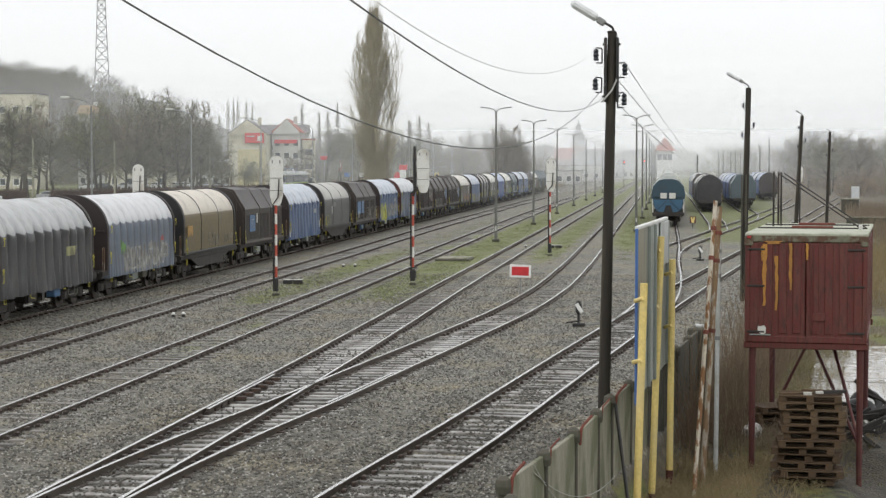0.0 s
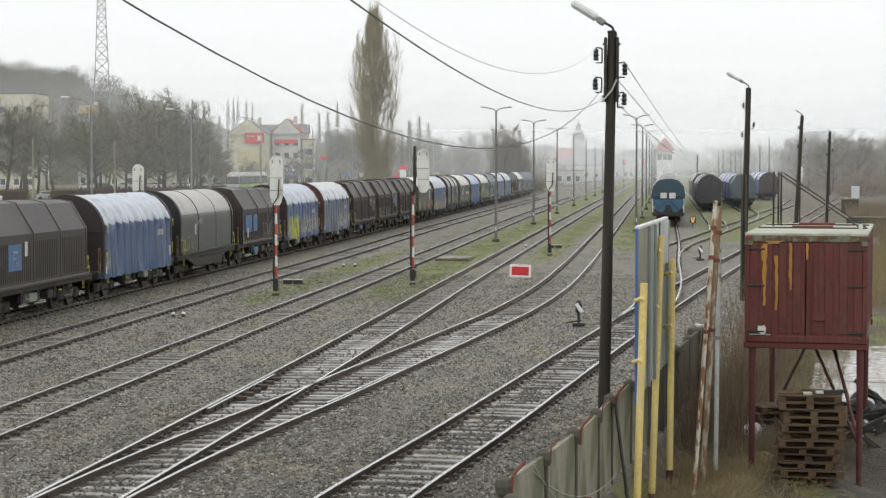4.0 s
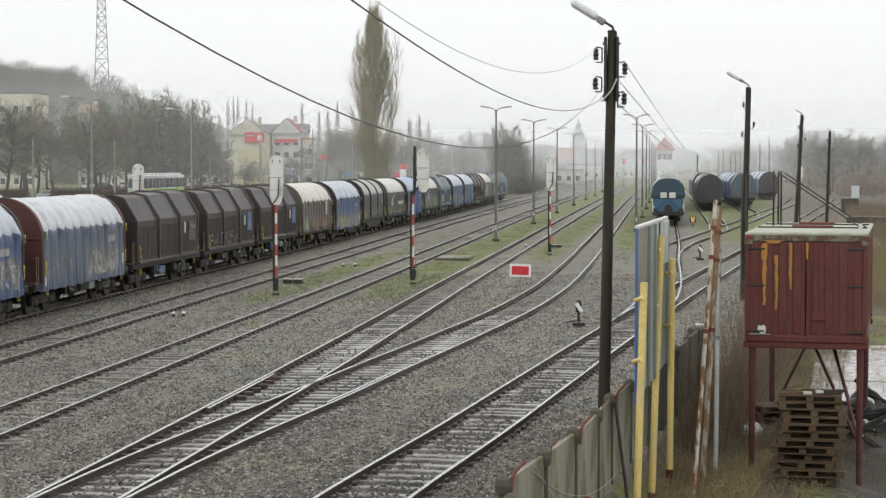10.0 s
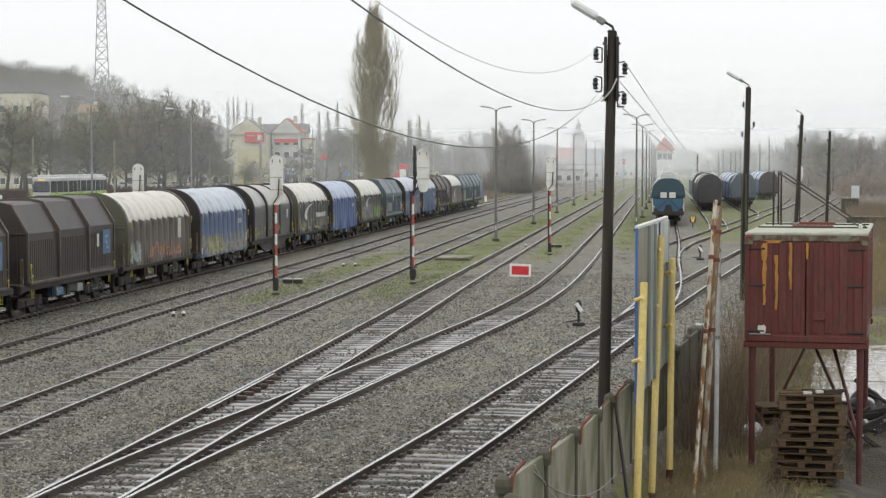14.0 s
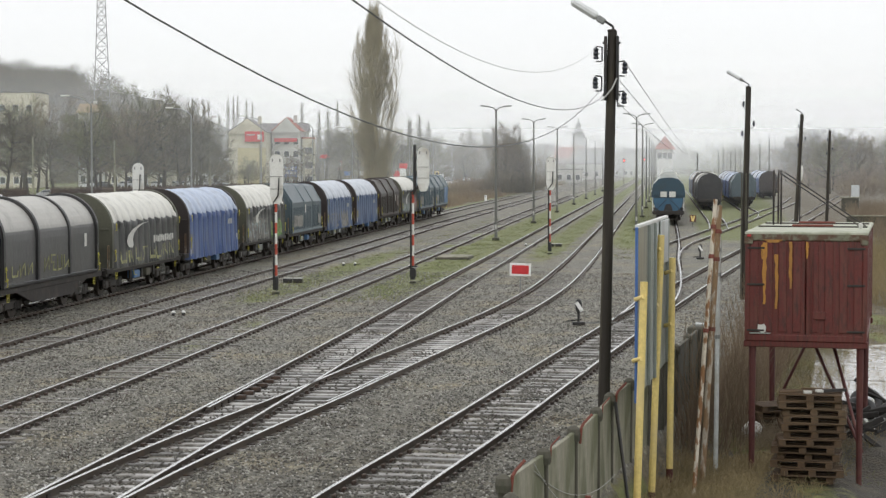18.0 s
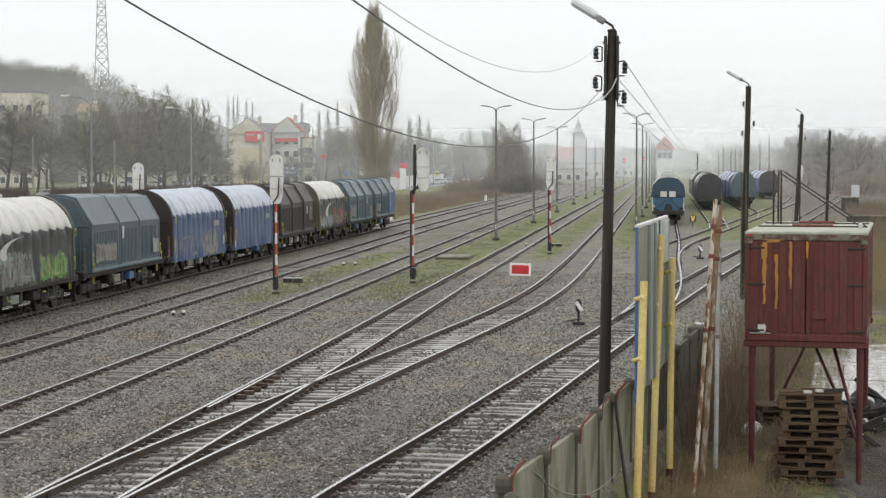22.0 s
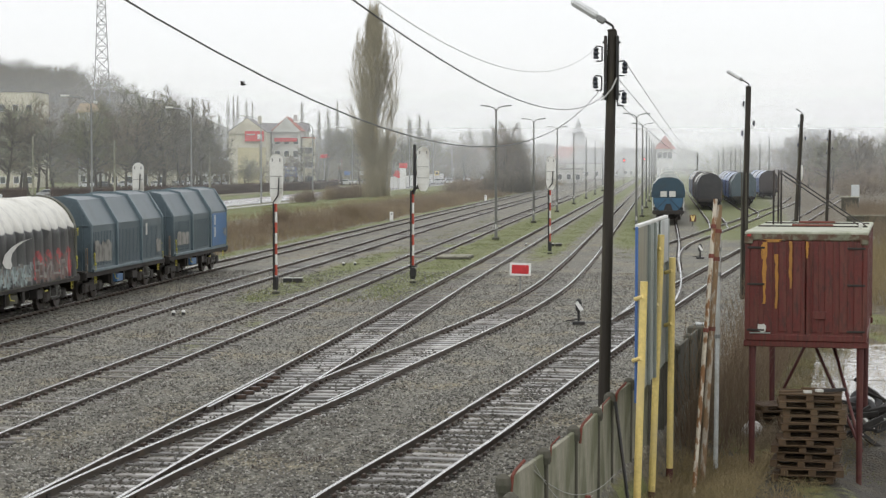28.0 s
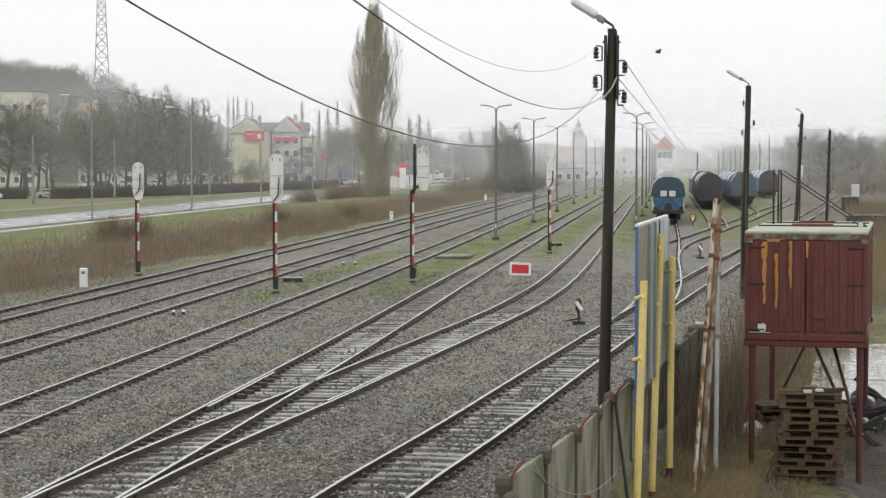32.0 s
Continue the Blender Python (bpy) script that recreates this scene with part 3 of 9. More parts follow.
TRACKS = {
    "goods": [(track_one(y), y) for y in (20, 60, 100, 140, 180, 230, 300, 400, 500, 700)],
    "second": [(-18.85, 20), (-19.05, 50), (-19.3, 75), (-19.5, 110), (-19.95, 142), (-20.2, 200), (-20.3, 300), (-20, 700)],
    "third": [(-13.95, 20), (-14.05, 45), (-14.15, 80), (-14.3, 110), (-14.7, 156), (-15.0, 220), (-15.1, 300), (-15, 700)],
    "fourth": [(-9.62, 20), (-9.5, 32), (-9.4, 45), (-9.42, 60), (-9.5, 75), (-9.5, 110), (-9.5, 150), (-9.3, 300), (-9, 700)],
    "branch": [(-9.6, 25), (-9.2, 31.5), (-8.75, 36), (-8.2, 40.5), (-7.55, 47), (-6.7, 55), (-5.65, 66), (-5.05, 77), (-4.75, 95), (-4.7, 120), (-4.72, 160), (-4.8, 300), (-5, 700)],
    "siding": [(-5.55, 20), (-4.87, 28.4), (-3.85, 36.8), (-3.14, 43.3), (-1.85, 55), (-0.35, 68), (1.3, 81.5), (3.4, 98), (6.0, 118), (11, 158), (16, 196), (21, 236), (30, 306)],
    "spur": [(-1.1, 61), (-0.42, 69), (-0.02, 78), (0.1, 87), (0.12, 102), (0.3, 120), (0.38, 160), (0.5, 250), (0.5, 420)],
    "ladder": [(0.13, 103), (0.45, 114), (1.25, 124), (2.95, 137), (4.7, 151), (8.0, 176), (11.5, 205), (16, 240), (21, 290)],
    "stable": [(4.6, 150), (4.95, 168), (5.0, 190), (5.0, 420)],
    "outer": [(8.3, 178), (9.6, 198), (9.8, 220), (9.8, 420)],
}
RAIL = [(-0.07, -0.172), (0.07, -0.172), (0.07, -0.155), (0.012, -0.14), (0.012, -0.045), (0.036, -0.035), (0.036, -0.003), (0.03, 0.0), (-0.03, 0.0), (-0.036, -0.003), (-0.036, -0.035), (-0.012, -0.045), (-0.012, -0.14), (-0.07, -0.155)]


def rail_mesh(name, line, side, y0=None, y1=None, offset=0.0):
    pts = []
    for i, (x, y) in enumerate(line):
        if (y0 is not None and y < y0) or (y1 is not None and y > y1):
            continue
        a, z = line[max(0, i - 1)], line[min(len(line) - 1, i + 1)]
        d = Vector((z[0] - a[0], z[1] - a[1], 0)).normalized()
        w = side * 0.753 + offset
        pts.append((x + d.y * w, y - d.x * w, 0.0))
    s = Shape()
    s.sweep(RAIL, pts)
    n = len(RAIL)
    for i in range(len(s.f) - 2):
        if i % n in (6, 7, 8):
            s.mi[i] = 1
    return s.mesh(name, [M_RAIL, M_RAILTOP])


def sleeper_mesh(length, wood):
    s = Shape()
    s.box((0, 0, -0.222), (length, 0.25, 0.15), b=0.02)
    s.slot = 1
    for sx in (-0.753, 0.753):
        s.box((sx, 0, -0.142), (0.36, 0.16, 0.014))
        for k in (-0.12, 0.12):
            s.box((sx + k, 0, -0.112), (0.08, 0.13, 0.085), b=0.015)
    return s.mesh("sleeper", [M_TIMBER_SLEEPER if wood else M_SLEEPER, M_FIX])


def far_sleeper_mesh(wood):
    s = Shape()
    s.box((0, 0, -0.222), (2.5, 0.25, 0.15))
    s.slot = 1
    for sx in (-0.753, 0.753):
        s.box((sx, 0, -0.112), (0.32, 0.14, 0.07))
    return s.mesh("far_sleeper", [M_TIMBER_SLEEPER if wood else M_SLEEPER, M_FIX])


def timber_mesh(length):
    s = Shape()
    s.box((0, 0, -0.222), (length, 0.25, 0.15), b=0.02)
    return s.mesh("sleeper", [M_SLEEPER])


def join_meshes(name, me, mats, poses):
    """Many copies of a mesh, at places (x, y, z, turn), as one mesh."""
    n = len(me.vertices)
    co = np.empty(n * 3, np.float32)
    me.vertices.foreach_get("co", co)
    co = co.reshape(-1, 3)
    faces = [tuple(p.vertices) for p in me.polygons]
    mi = [p.material_index for p in me.polygons]
    vs, fs, ix = [], [], []
    for k, (x, y, z, a) in enumerate(poses):
        c, s = math.cos(a), math.sin(a)
        q = np.stack([co[:, 0] * c - co[:, 1] * s + x, co[:, 0] * s + co[:, 1] * c + y, co[:, 2] + z], 1)
        vs.append(q)
        fs += [tuple(i + k * n for i in f) for f in faces]
        ix += mi
    out = bpy.data.meshes.new(name)
    out.from_pydata(np.concatenate(vs).tolist(), [], fs)
    for mt in mats:
        out.materials.append(mt)
    out.polygons.foreach_set("material_index", ix)
    return out


def make_tracks():
    # name, label, near sleepers from y to y, drop of the sleepers, first y with sleepers of its own
    spec = {
        "goods": ("goods line with rusty rails bedded in grey ballast", 999, 999, 0.018, 20),
        "second": ("second running line with sleepers half sunk in ballast", 47, 110, 0.03, 20),
        "third": ("disused line with mossy sleepers sunk in ballast", 33, 110, 0.036, 20),
        "fourth": ("straight line with pale wet sleepers and worn rails", 26, 120, 0.0, 58),
        "branch": ("branch line curving away from the turnout on pale sleepers", 26, 120, 0.0, 57),
        "siding": ("siding with bright rails on pale wet sleepers", 26, 110, 0.0, 20),
        "spur": ("spur with a bright snaking rail leading to parked wagons", 90, 120, 0.0, 92),
        "ladder": ("curving ladder track with bright rails in the moss", 999, 999, 0.0, 116),
        "stable": ("storage track in moss under parked wagons", 999, 999, 0.0, 168),
        "outer": ("outer storage track in moss under parked wagons", 999, 999, 0.0, 200),
    }
    slim = {w: far_sleeper_mesh(w) for w in (False, True)}
    base = {False: sleeper_mesh(2.5, False), True: sleeper_mesh(2.5, True)}
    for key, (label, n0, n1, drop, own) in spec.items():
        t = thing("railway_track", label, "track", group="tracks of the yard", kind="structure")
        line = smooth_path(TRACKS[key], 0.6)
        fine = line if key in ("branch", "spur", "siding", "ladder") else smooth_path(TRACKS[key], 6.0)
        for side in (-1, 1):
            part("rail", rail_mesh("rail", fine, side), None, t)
        wood = key in ("third", "second", "goods")
        far = []
        for i, (x, y) in enumerate(line):
            if y < own or y > 300:
                continue
            a, z = line[max(0, i - 1)], line[min(len(line) - 1, i + 1)]
            turn = -math.atan2(z[0] - a[0], z[1] - a[1]) + random.uniform(-0.012, 0.012)
            sunk = drop if wood else drop - 0.055 * float(ease(58, 84, y))
            if n0 <= y <= n1:
                part("sleeper", base[wood or y > 66], None, t, at=Matrix.Translation((x, y, sunk + random.uniform(-0.02, 0.022))) @ Matrix.Rotation(turn, 4, "Z"))
            else:
                far.append((x, y, sunk, turn))
        if far:
            part("far_sleepers", join_meshes("far_sleepers", slim[wood or n0 < 200], [M_TIMBER_SLEEPER if wood or n0 < 200 else M_SLEEPER, M_FIX], far), None, t, kind="stuff")
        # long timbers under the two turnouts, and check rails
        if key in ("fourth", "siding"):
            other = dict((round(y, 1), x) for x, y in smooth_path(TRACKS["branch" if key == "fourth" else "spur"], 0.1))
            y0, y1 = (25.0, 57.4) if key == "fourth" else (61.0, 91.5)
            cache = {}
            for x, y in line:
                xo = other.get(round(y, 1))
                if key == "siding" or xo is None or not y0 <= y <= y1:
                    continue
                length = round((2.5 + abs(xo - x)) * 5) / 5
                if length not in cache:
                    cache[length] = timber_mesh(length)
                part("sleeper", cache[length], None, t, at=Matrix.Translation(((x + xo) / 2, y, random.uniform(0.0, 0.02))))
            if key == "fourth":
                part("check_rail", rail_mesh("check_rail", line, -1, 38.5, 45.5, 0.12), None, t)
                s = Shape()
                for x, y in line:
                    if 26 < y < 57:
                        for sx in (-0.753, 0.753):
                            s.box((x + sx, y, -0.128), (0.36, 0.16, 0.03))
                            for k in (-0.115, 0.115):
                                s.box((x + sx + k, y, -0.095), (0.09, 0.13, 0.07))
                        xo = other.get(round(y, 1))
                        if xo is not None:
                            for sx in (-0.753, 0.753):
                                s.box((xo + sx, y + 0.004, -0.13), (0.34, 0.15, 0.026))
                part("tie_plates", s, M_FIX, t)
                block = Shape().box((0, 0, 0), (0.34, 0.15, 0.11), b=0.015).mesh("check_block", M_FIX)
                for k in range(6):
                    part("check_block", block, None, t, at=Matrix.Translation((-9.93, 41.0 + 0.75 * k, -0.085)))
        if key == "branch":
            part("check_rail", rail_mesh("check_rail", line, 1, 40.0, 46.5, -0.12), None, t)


make_tracks()


def stone_field():
    """Loose ballast stones, thick near the bank and thinning out."""
    rng = np.random.default_rng(4)
    for name, count, lo, hi, mt, label, power in (("ballast_stones", 110000, 0.014, 0.046, M_STONE, "loose grey ballast stones over the yard", 1.6),
                                                 ("pale_ballast_stones", 34000, 0.014, 0.042, M_PALESTONE, "paler ballast stones scattered over the yard", 1.6)):
        u = rng.random(count)
        y = 25.5 + 65 * u ** power
        x = -27 + rng.random(count) * (fence_x(y) - 0.2 + 27)
        inside = np.abs(x / y + 0.123) < 0.262
        x, y = x[inside], y[inside]
        k = len(x)
        r = lo + (hi - lo) * rng.random(k) ** 2
        z = ground_height(x, y) + r * 0.25
        octa = np.array([(1, 0, 0), (0, 1, 0), (-1, 0, 0), (0, -1, 0), (0.1, 0.1, 0.75), (0, 0, -0.6)])
        vs = np.empty((k, 6, 3))
        a = rng.random(k) * math.tau
        sx, sy = r * (0.7 + 0.7 * rng.random(k)), r * (0.7 + 0.5 * rng.random(k))
        jit = 1 + 0.35 * (rng.random((k, 6)) - 0.5)
        px, py, pz = octa[None, :, 0] * sx[:, None] * jit, octa[None, :, 1] * sy[:, None] * jit, octa[None, :, 2] * r[:, None] * jit
        vs[:, :, 0] = px * np.cos(a)[:, None] - py * np.sin(a)[:, None] + x[:, None]
        vs[:, :, 1] = px * np.sin(a)[:, None] + py * np.cos(a)[:, None] + y[:, None]
        vs[:, :, 2] = pz + z[:, None]
        tri = np.array([(0, 1, 4), (1, 2, 4), (2, 3, 4), (3, 0, 4), (1, 0, 5), (2, 1, 5), (3, 2, 5), (0, 3, 5)])
        fs = (np.arange(k)[:, None, None] * 6 + tri[None]).reshape(-1, 3)
        tagged(new(name, quad_mesh(name, vs.reshape(-1, 3), fs, mt)), label, "ballast", kind="stuff")


def bed_stones():
    """Stones that lie on and between the sleepers of the near tracks."""
    rng = np.random.default_rng(6)
    xs, ys = [], []
    for key, k in (("fourth", 2000), ("branch", 1600), ("siding", 4400)):
        y = 26 + 46 * rng.random(k) ** 1.4
        xs.append(np.interp(y, BEDS[key][1], BEDS[key][0]) + rng.normal(0, 0.62, k))
        ys.append(y)
    x, y = np.concatenate(xs), np.concatenate(ys)
    keep = np.sin(x * 3.1 + np.sin(y * 1.3) * 2) + np.sin(y * 0.9) + rng.normal(0, 0.5, len(x)) > -0.2
    x, y = x[keep], y[keep]
    k = len(x)
    r = 0.018 + 0.026 * rng.random(k)
    octa = np.array([(1, 0, 0), (0, 1, 0), (-1, 0, 0), (0, -1, 0), (0.1, 0.1, 0.75), (0, 0, -0.6)])
    jit = 1 + 0.5 * (rng.random((k, 6)) - 0.5)
    vs = octa[None] * (r[:, None] * jit)[:, :, None] + np.stack([x, y, -0.132 + 0.3 * r], 1)[:, None]
    tri = np.array([(0, 1, 4), (1, 2, 4), (2, 3, 4), (3, 0, 4), (1, 0, 5), (2, 1, 5), (3, 2, 5), (0, 3, 5)])
    fs = (np.arange(k)[:, None, None] * 6 + tri[None]).reshape(-1, 3)
    tagged(new("bed_stones", quad_mesh("bed_stones", vs.reshape(-1, 3), fs, M_STONE)), "dark wet stones lying over the sleepers", "ballast", kind="stuff")


stone_field()
bed_stones()


# ---- the goods train ----
def round_profile(grow=0.0, n=14):
    """Half-round wagon cover: (across, up) from one sill over the top to the other."""
    pts = [(1.40 + grow, 1.18), (1.42 + grow, 1.9), (1.42 + grow, 2.75)]
    for k in range(1, n):
        a = math.pi * k / n
        pts.append(((1.42 + grow) * math.cos(a), 2.75 + (1.42 + grow) * math.sin(a)))
    return pts + [(-1.42 - grow, 2.75), (-1.42 - grow, 1.9), (-1.40 - grow, 1.18)]


def folded_profile(grow=0.0):
    g = grow
    return [(1.44 + g, 1.18), (1.44 + g, 2.98 + g * 0.4), (0.86 + g * 0.5, 3.98 + g), (0.4, 4.08 + g), (-0.4, 4.08 + g), (-0.86 - g * 0.5, 3.98 + g), (-1.44 - g, 2.98 + g * 0.4), (-1.44 - g, 1.18)]


def shell(profile, y0, y1, rows=1, offset=None):
    """A closed cover of the given section between two places along the wagon."""
    s = Shape()
    n = len(profile)
    vs = []
    for i in range(rows + 1):
        y = y0 + (y1 - y0) * i / rows
        for k, (x, z) in enumerate(profile):
            g = offset(y, k / (n - 1)) if offset else 0.0
            vs.append((x * (1 + g / 1.42), y, z + (g if 0.2 < k / (n - 1) < 0.8 else 0)))
    fs = [(i * n + k, i * n + k + 1, (i + 1) * n + k + 1, (i + 1) * n + k) for i in range(rows) for k in range(n - 1)]
    fs += [tuple(range(n))[::-1], tuple(range(rows * n, rows * n + n))]
    return s.add(vs, [q[::-1] for q in fs])


def arch_band(profile, y, wide, grow):
    """A raised rib that follows the section."""
    s = Shape()
    outer = [(x * (1 + grow / 1.45), z + (grow if z > 2 else 0)) for x, z in profile]
    n = len(profile)
    vs = [(x, yy, z) for yy in (y - wide / 2, y + wide / 2) for x, z in outer]
    vs += [(x * 0.97, yy, z - (0.05 if z > 2 else 0)) for yy in (y - wide / 2, y + wide / 2) for x, z in profile]
    fs = []
    for k in range(n - 1):
        fs += [(k, k + 1, n + k + 1, n + k), (2 * n + k, k, k + 1, 2 * n + k + 1)[::-1], (n + k, n + k + 1, 3 * n + k + 1, 3 * n + k)]
    return s.add(vs, fs)


def tarp_shape(seed, low, slack, marks, pleat=0.06):
    """Tarpaulin over hoops: slack lobes between them on the roof, pleats down the sides, sprayed marks on the near side."""
    ph = random.Random(seed).uniform(0, 6)
    sides, arc, rows = 22, 24, 220
    prof = [(1.42, low + (2.75 - low) * i / sides, i / sides, 0.0) for i in range(sides)]
    prof += [(1.42, 2.75, 1.0, math.pi * i / arc) for i in range(arc + 1)]
    prof += [(-1.42, low + (2.75 - low) * i / 4, i / 4, math.pi) for i in (3, 2, 1, 0)]
    y = np.linspace(-4.88, 4.88, rows + 1)[:, None]
    z0, h, a = (np.array([p[i] for p in prof])[None] for i in (1, 2, 3))
    flank = (a <= 0) | (a >= math.pi)
    q = (y + 5.0) / HOOPS
    fr = (q + 0.1 * np.sin(a * 3 + np.floor(q) * 1.7 + ph)) % 1.0
    lobe = np.sin(math.pi * fr ** 0.8)
    b = np.minimum(a, math.pi - a)
    uneven = 0.75 + 0.35 * np.sin(np.floor(q) * 2.3 + ph + b * 2)
    def row(at, wide, shift):
        """One row of overlapping slack folds round the roof."""
        f = (q + shift + 0.12 * np.sin(np.floor(q + shift) * 2.9 + ph)) % 1.0
        return np.sin(math.pi * f ** 0.7) * (0.7 + 0.4 * np.sin(np.floor(q + shift) * 2.3 + ph)) * np.clip(1 - ((b - at) / wide) ** 2, 0, 1)
    roof = 0.02 * lobe - 0.03 + 0.13 * row(0.16, 0.26, 0.0) + 0.1 * row(0.58, 0.27, 0.25) + 0.07 * row(1.02, 0.28, 0.5) + 0.04 * row(1.45, 0.3, 0.75)
    roof = roof + 0.012 * np.sin(y * 9.3 + b * 13 + 2 * np.sin(y * 1.3 + ph)) + 0.012 * uneven * np.sin(y * 17 - b * 21 + ph)
    side = pleat * (np.abs(np.sin(math.pi * q)) ** 0.7 - 0.6) * (0.35 + 0.65 * h) + 0.012 * (1 - h) * np.sin(y * 11 + 3 * np.sin(y * 1.9 + ph))
    side = side + 0.035 * (1 - h) ** 3 * np.sin(y * 10 + 4 * np.sin(y * 2.1 + ph))
    g = slack * np.where(flank, side + 0.02 * h ** 6, roof) + np.where(flank, 0.07 * (1 - h), 0.0)
    x = np.where(flank, np.sign(math.pi / 2 - a) * (1.42 + g), np.cos(a) * (1.42 + g))
    z = np.where(flank, z0 + 0.022 * slack * (1 - h) ** 4 * np.sin(y * 6.1 + ph), 2.75 + np.sin(a) * (1.42 + g))
    n = len(prof)
    vs = np.stack([x, np.broadcast_to(y, x.shape), z], 2).reshape(-1, 3)
    i0 = (np.arange(rows)[:, None] * n + np.arange(n - 1)[None]).ravel()
    fs = np.stack([i0 + n, i0 + n + 1, i0 + 1, i0], 1)
    c = vs[fs].mean(1)
    near = c[:, 0] > 1.2
    index = np.zeros(len(fs), np.int32)
    for slot, inside in marks:
        hit = near & (c[:, 2] < 2.9)
        hit[hit] = inside(c[hit, 1], c[hit, 2])
        index[hit] = slot
    caps = Shape().add([tuple(p) for p in vs], [tuple(f) for f in fs] + [tuple(range(n)), tuple(range(rows * n, rows * n + n))[::-1]])
    caps.mi = index.tolist() + [0, 0]
    return caps


def letter_lines(rng, y0, y1, z0, z1, count):
    """Angular hand-drawn letters, each a bent line over a loose three by three grid."""
    out = []
    w = (y1 - y0) / count
    for k in range(count):
        ya, top, foot = y0 + w * k, z1 - rng.uniform(0, 0.2) * (z1 - z0), z0 + rng.uniform(0, 0.12) * (z1 - z0)
        grid = [(i, j) for i in range(3) for j in range(3)]
        form = rng.choice(((0, 2, 5, 4, 6), (2, 1, 0, 3, 6, 7), (0, 2, 6, 8), (2, 0, 6, 8), (2, 8, 7, 1), (0, 5, 6), (2, 0, 4, 8, 6), (8, 2, 1, 4, 3, 6), (2, 0, 7, 6), (0, 4, 2, 8)))
        pts = []
        for f in form:
            i, j = grid[f]
            pts.append((ya + w * (0.16 + 0.34 * i + rng.uniform(-0.07, 0.07)), foot + (top - foot) * (0.5 * j + rng.uniform(-0.06, 0.06))))
        out.append(pts)
    return out


def sprayed(rng, y0, y1, z0, z1, count, half, holes):
    """A test for points within half of the letters' lines, with bare specks left out."""
    a, b = [], []
    for pts in letter_lines(rng, y0, y1, z0, z1, count):
        a += pts[:-1]
        b += pts[1:]
    a, b = np.array(a), np.array(b)
    ph = rng.uniform(0, 9)

    def inside(y, z):
        p = np.stack([y, z], 1)[:, None]
        d = (b - a)[None]
        t = np.clip(((p - a[None]) * d).sum(2) / np.maximum((d ** 2).sum(2), 1e-6), 0, 1)
        dist = np.linalg.norm(p - a[None] - d * t[..., None], axis=2).min(1)
        speck = np.sin(y * 9.7 + 3 * np.sin(z * 7.1 + ph)) * np.sin(z * 12.3 + 2 * np.sin(y * 5.3)) > 1 - holes
        return (dist < half * (1 + 0.25 * np.sin(y * 5 + z * 9 + ph))) & ~speck

    return inside


def ribbon(pts, half):
    """A flat band along a line on the wagon's side."""
    vs, fs = [], []
    n = len(pts)
    for i, (_, y, z) in enumerate(pts):
        a, b = pts[max(0, i - 1)], pts[min(n - 1, i + 1)]
        d = Vector((b[1] - a[1], b[2] - a[2]))
        d = Vector((-d.y, d.x)).normalized() * half * (0.7 + 0.3 * math.sin(3.1 * i / n))
        for x in (0.0, 0.012):
            vs += [(x, y + d.x, z + d.y), (x, y - d.x, z - d.y)]
    for i in range(n - 1):
        a, b = 4 * i, 4 * i + 4
        fs += [(a + 2, a + 3, b + 3, b + 2), (a + 1, a, b, b + 1), (a, a + 2, b + 2, b), (a + 3, a + 1, b + 1, b + 3)]
    e = 4 * (n - 1)
    fs += [(0, 1, 3, 2), (e + 1, e, e + 2, e + 3)]
    return Shape().add(vs, fs)


def filled(rng, y0, y1, z0, z1):
    """A test for points inside a sprayed block with a lobed upper edge and worn spots."""
    ph = rng.uniform(0, 9)

    def inside(y, z):
        top = z1 - 0.12 * (z1 - z0) * (1 + np.sin(y * 5.5 + ph)) - 0.05 * np.abs(np.sin(y * 3.1 + ph))
        edge = 0.06 * np.sin(z * 9 + ph)
        worn = np.sin(y * 8.7 + 3 * np.sin(z * 6.1 + ph)) * np.sin(z * 11.3 + 2 * np.sin(y * 4.3)) > 0.86
        return (y > y0 + edge) & (y < y1 + edge) & (z > z0 + 0.05 * np.sin(y * 7)) & (z < top) & ~worn

    return inside


def strokes(rng, y0, y1, z0, z1, count, x=1.535):
    """Hand-drawn letters of uneven size, one flat ribbon each."""
    return [(ribbon([(0, y, z) for y, z in pts], min(0.045, (y1 - y0) / count * 0.085) * rng.uniform(0.7, 1.2)), x) for pts in letter_lines(rng, y0, y1, z0, z1, count)]


def block_patch(rng, y0, y1, z0, z1, x=1.515):
    """A sprayed patch whose outline steps with the letters in it."""
    n = max(3, int((y1 - y0) / 0.55))
    up, down = [], []
    for k in range(n):
        for e in (0.04, 0.5, 0.96):
            yy = y0 + (y1 - y0) * (k + e) / n
            up.append((yy + rng.uniform(-0.04, 0.04), z1 - rng.uniform(0, 0.28) * (z1 - z0)))
            down.append((yy, z0 + rng.uniform(0, 0.1) * (z1 - z0)))
    return Shape().plate(down + up[::-1], 0.006, Matrix(((0, 0, 1, x), (1, 0, 0, 0), (0, 1, 0, 0), (0, 0, 0, 1))))


def crescent(yc, zc, r):
    """A swept crescent: blunt at the foot, drawn out to a point."""
    pts = [(1.05, 0.66), (0.5, 0.56), (0.08, 0.34), (-0.22, 0.02), (-0.32, -0.34), (-0.2, -0.62), (0.02, -0.7), (0.1, -0.55), (0.04, -0.25), (0.12, 0.06), (0.34, 0.34), (0.66, 0.54)]
    return Shape().plate([(yc + y * r * 2.9, zc + 0.12 + z * r * 0.95) for y, z in pts], 0.01, Matrix(((0, 0, 1, 1.53), (1, 0, 0, 0), (0, 1, 0, 0), (0, 0, 0, 1))))


PAINTS = {}


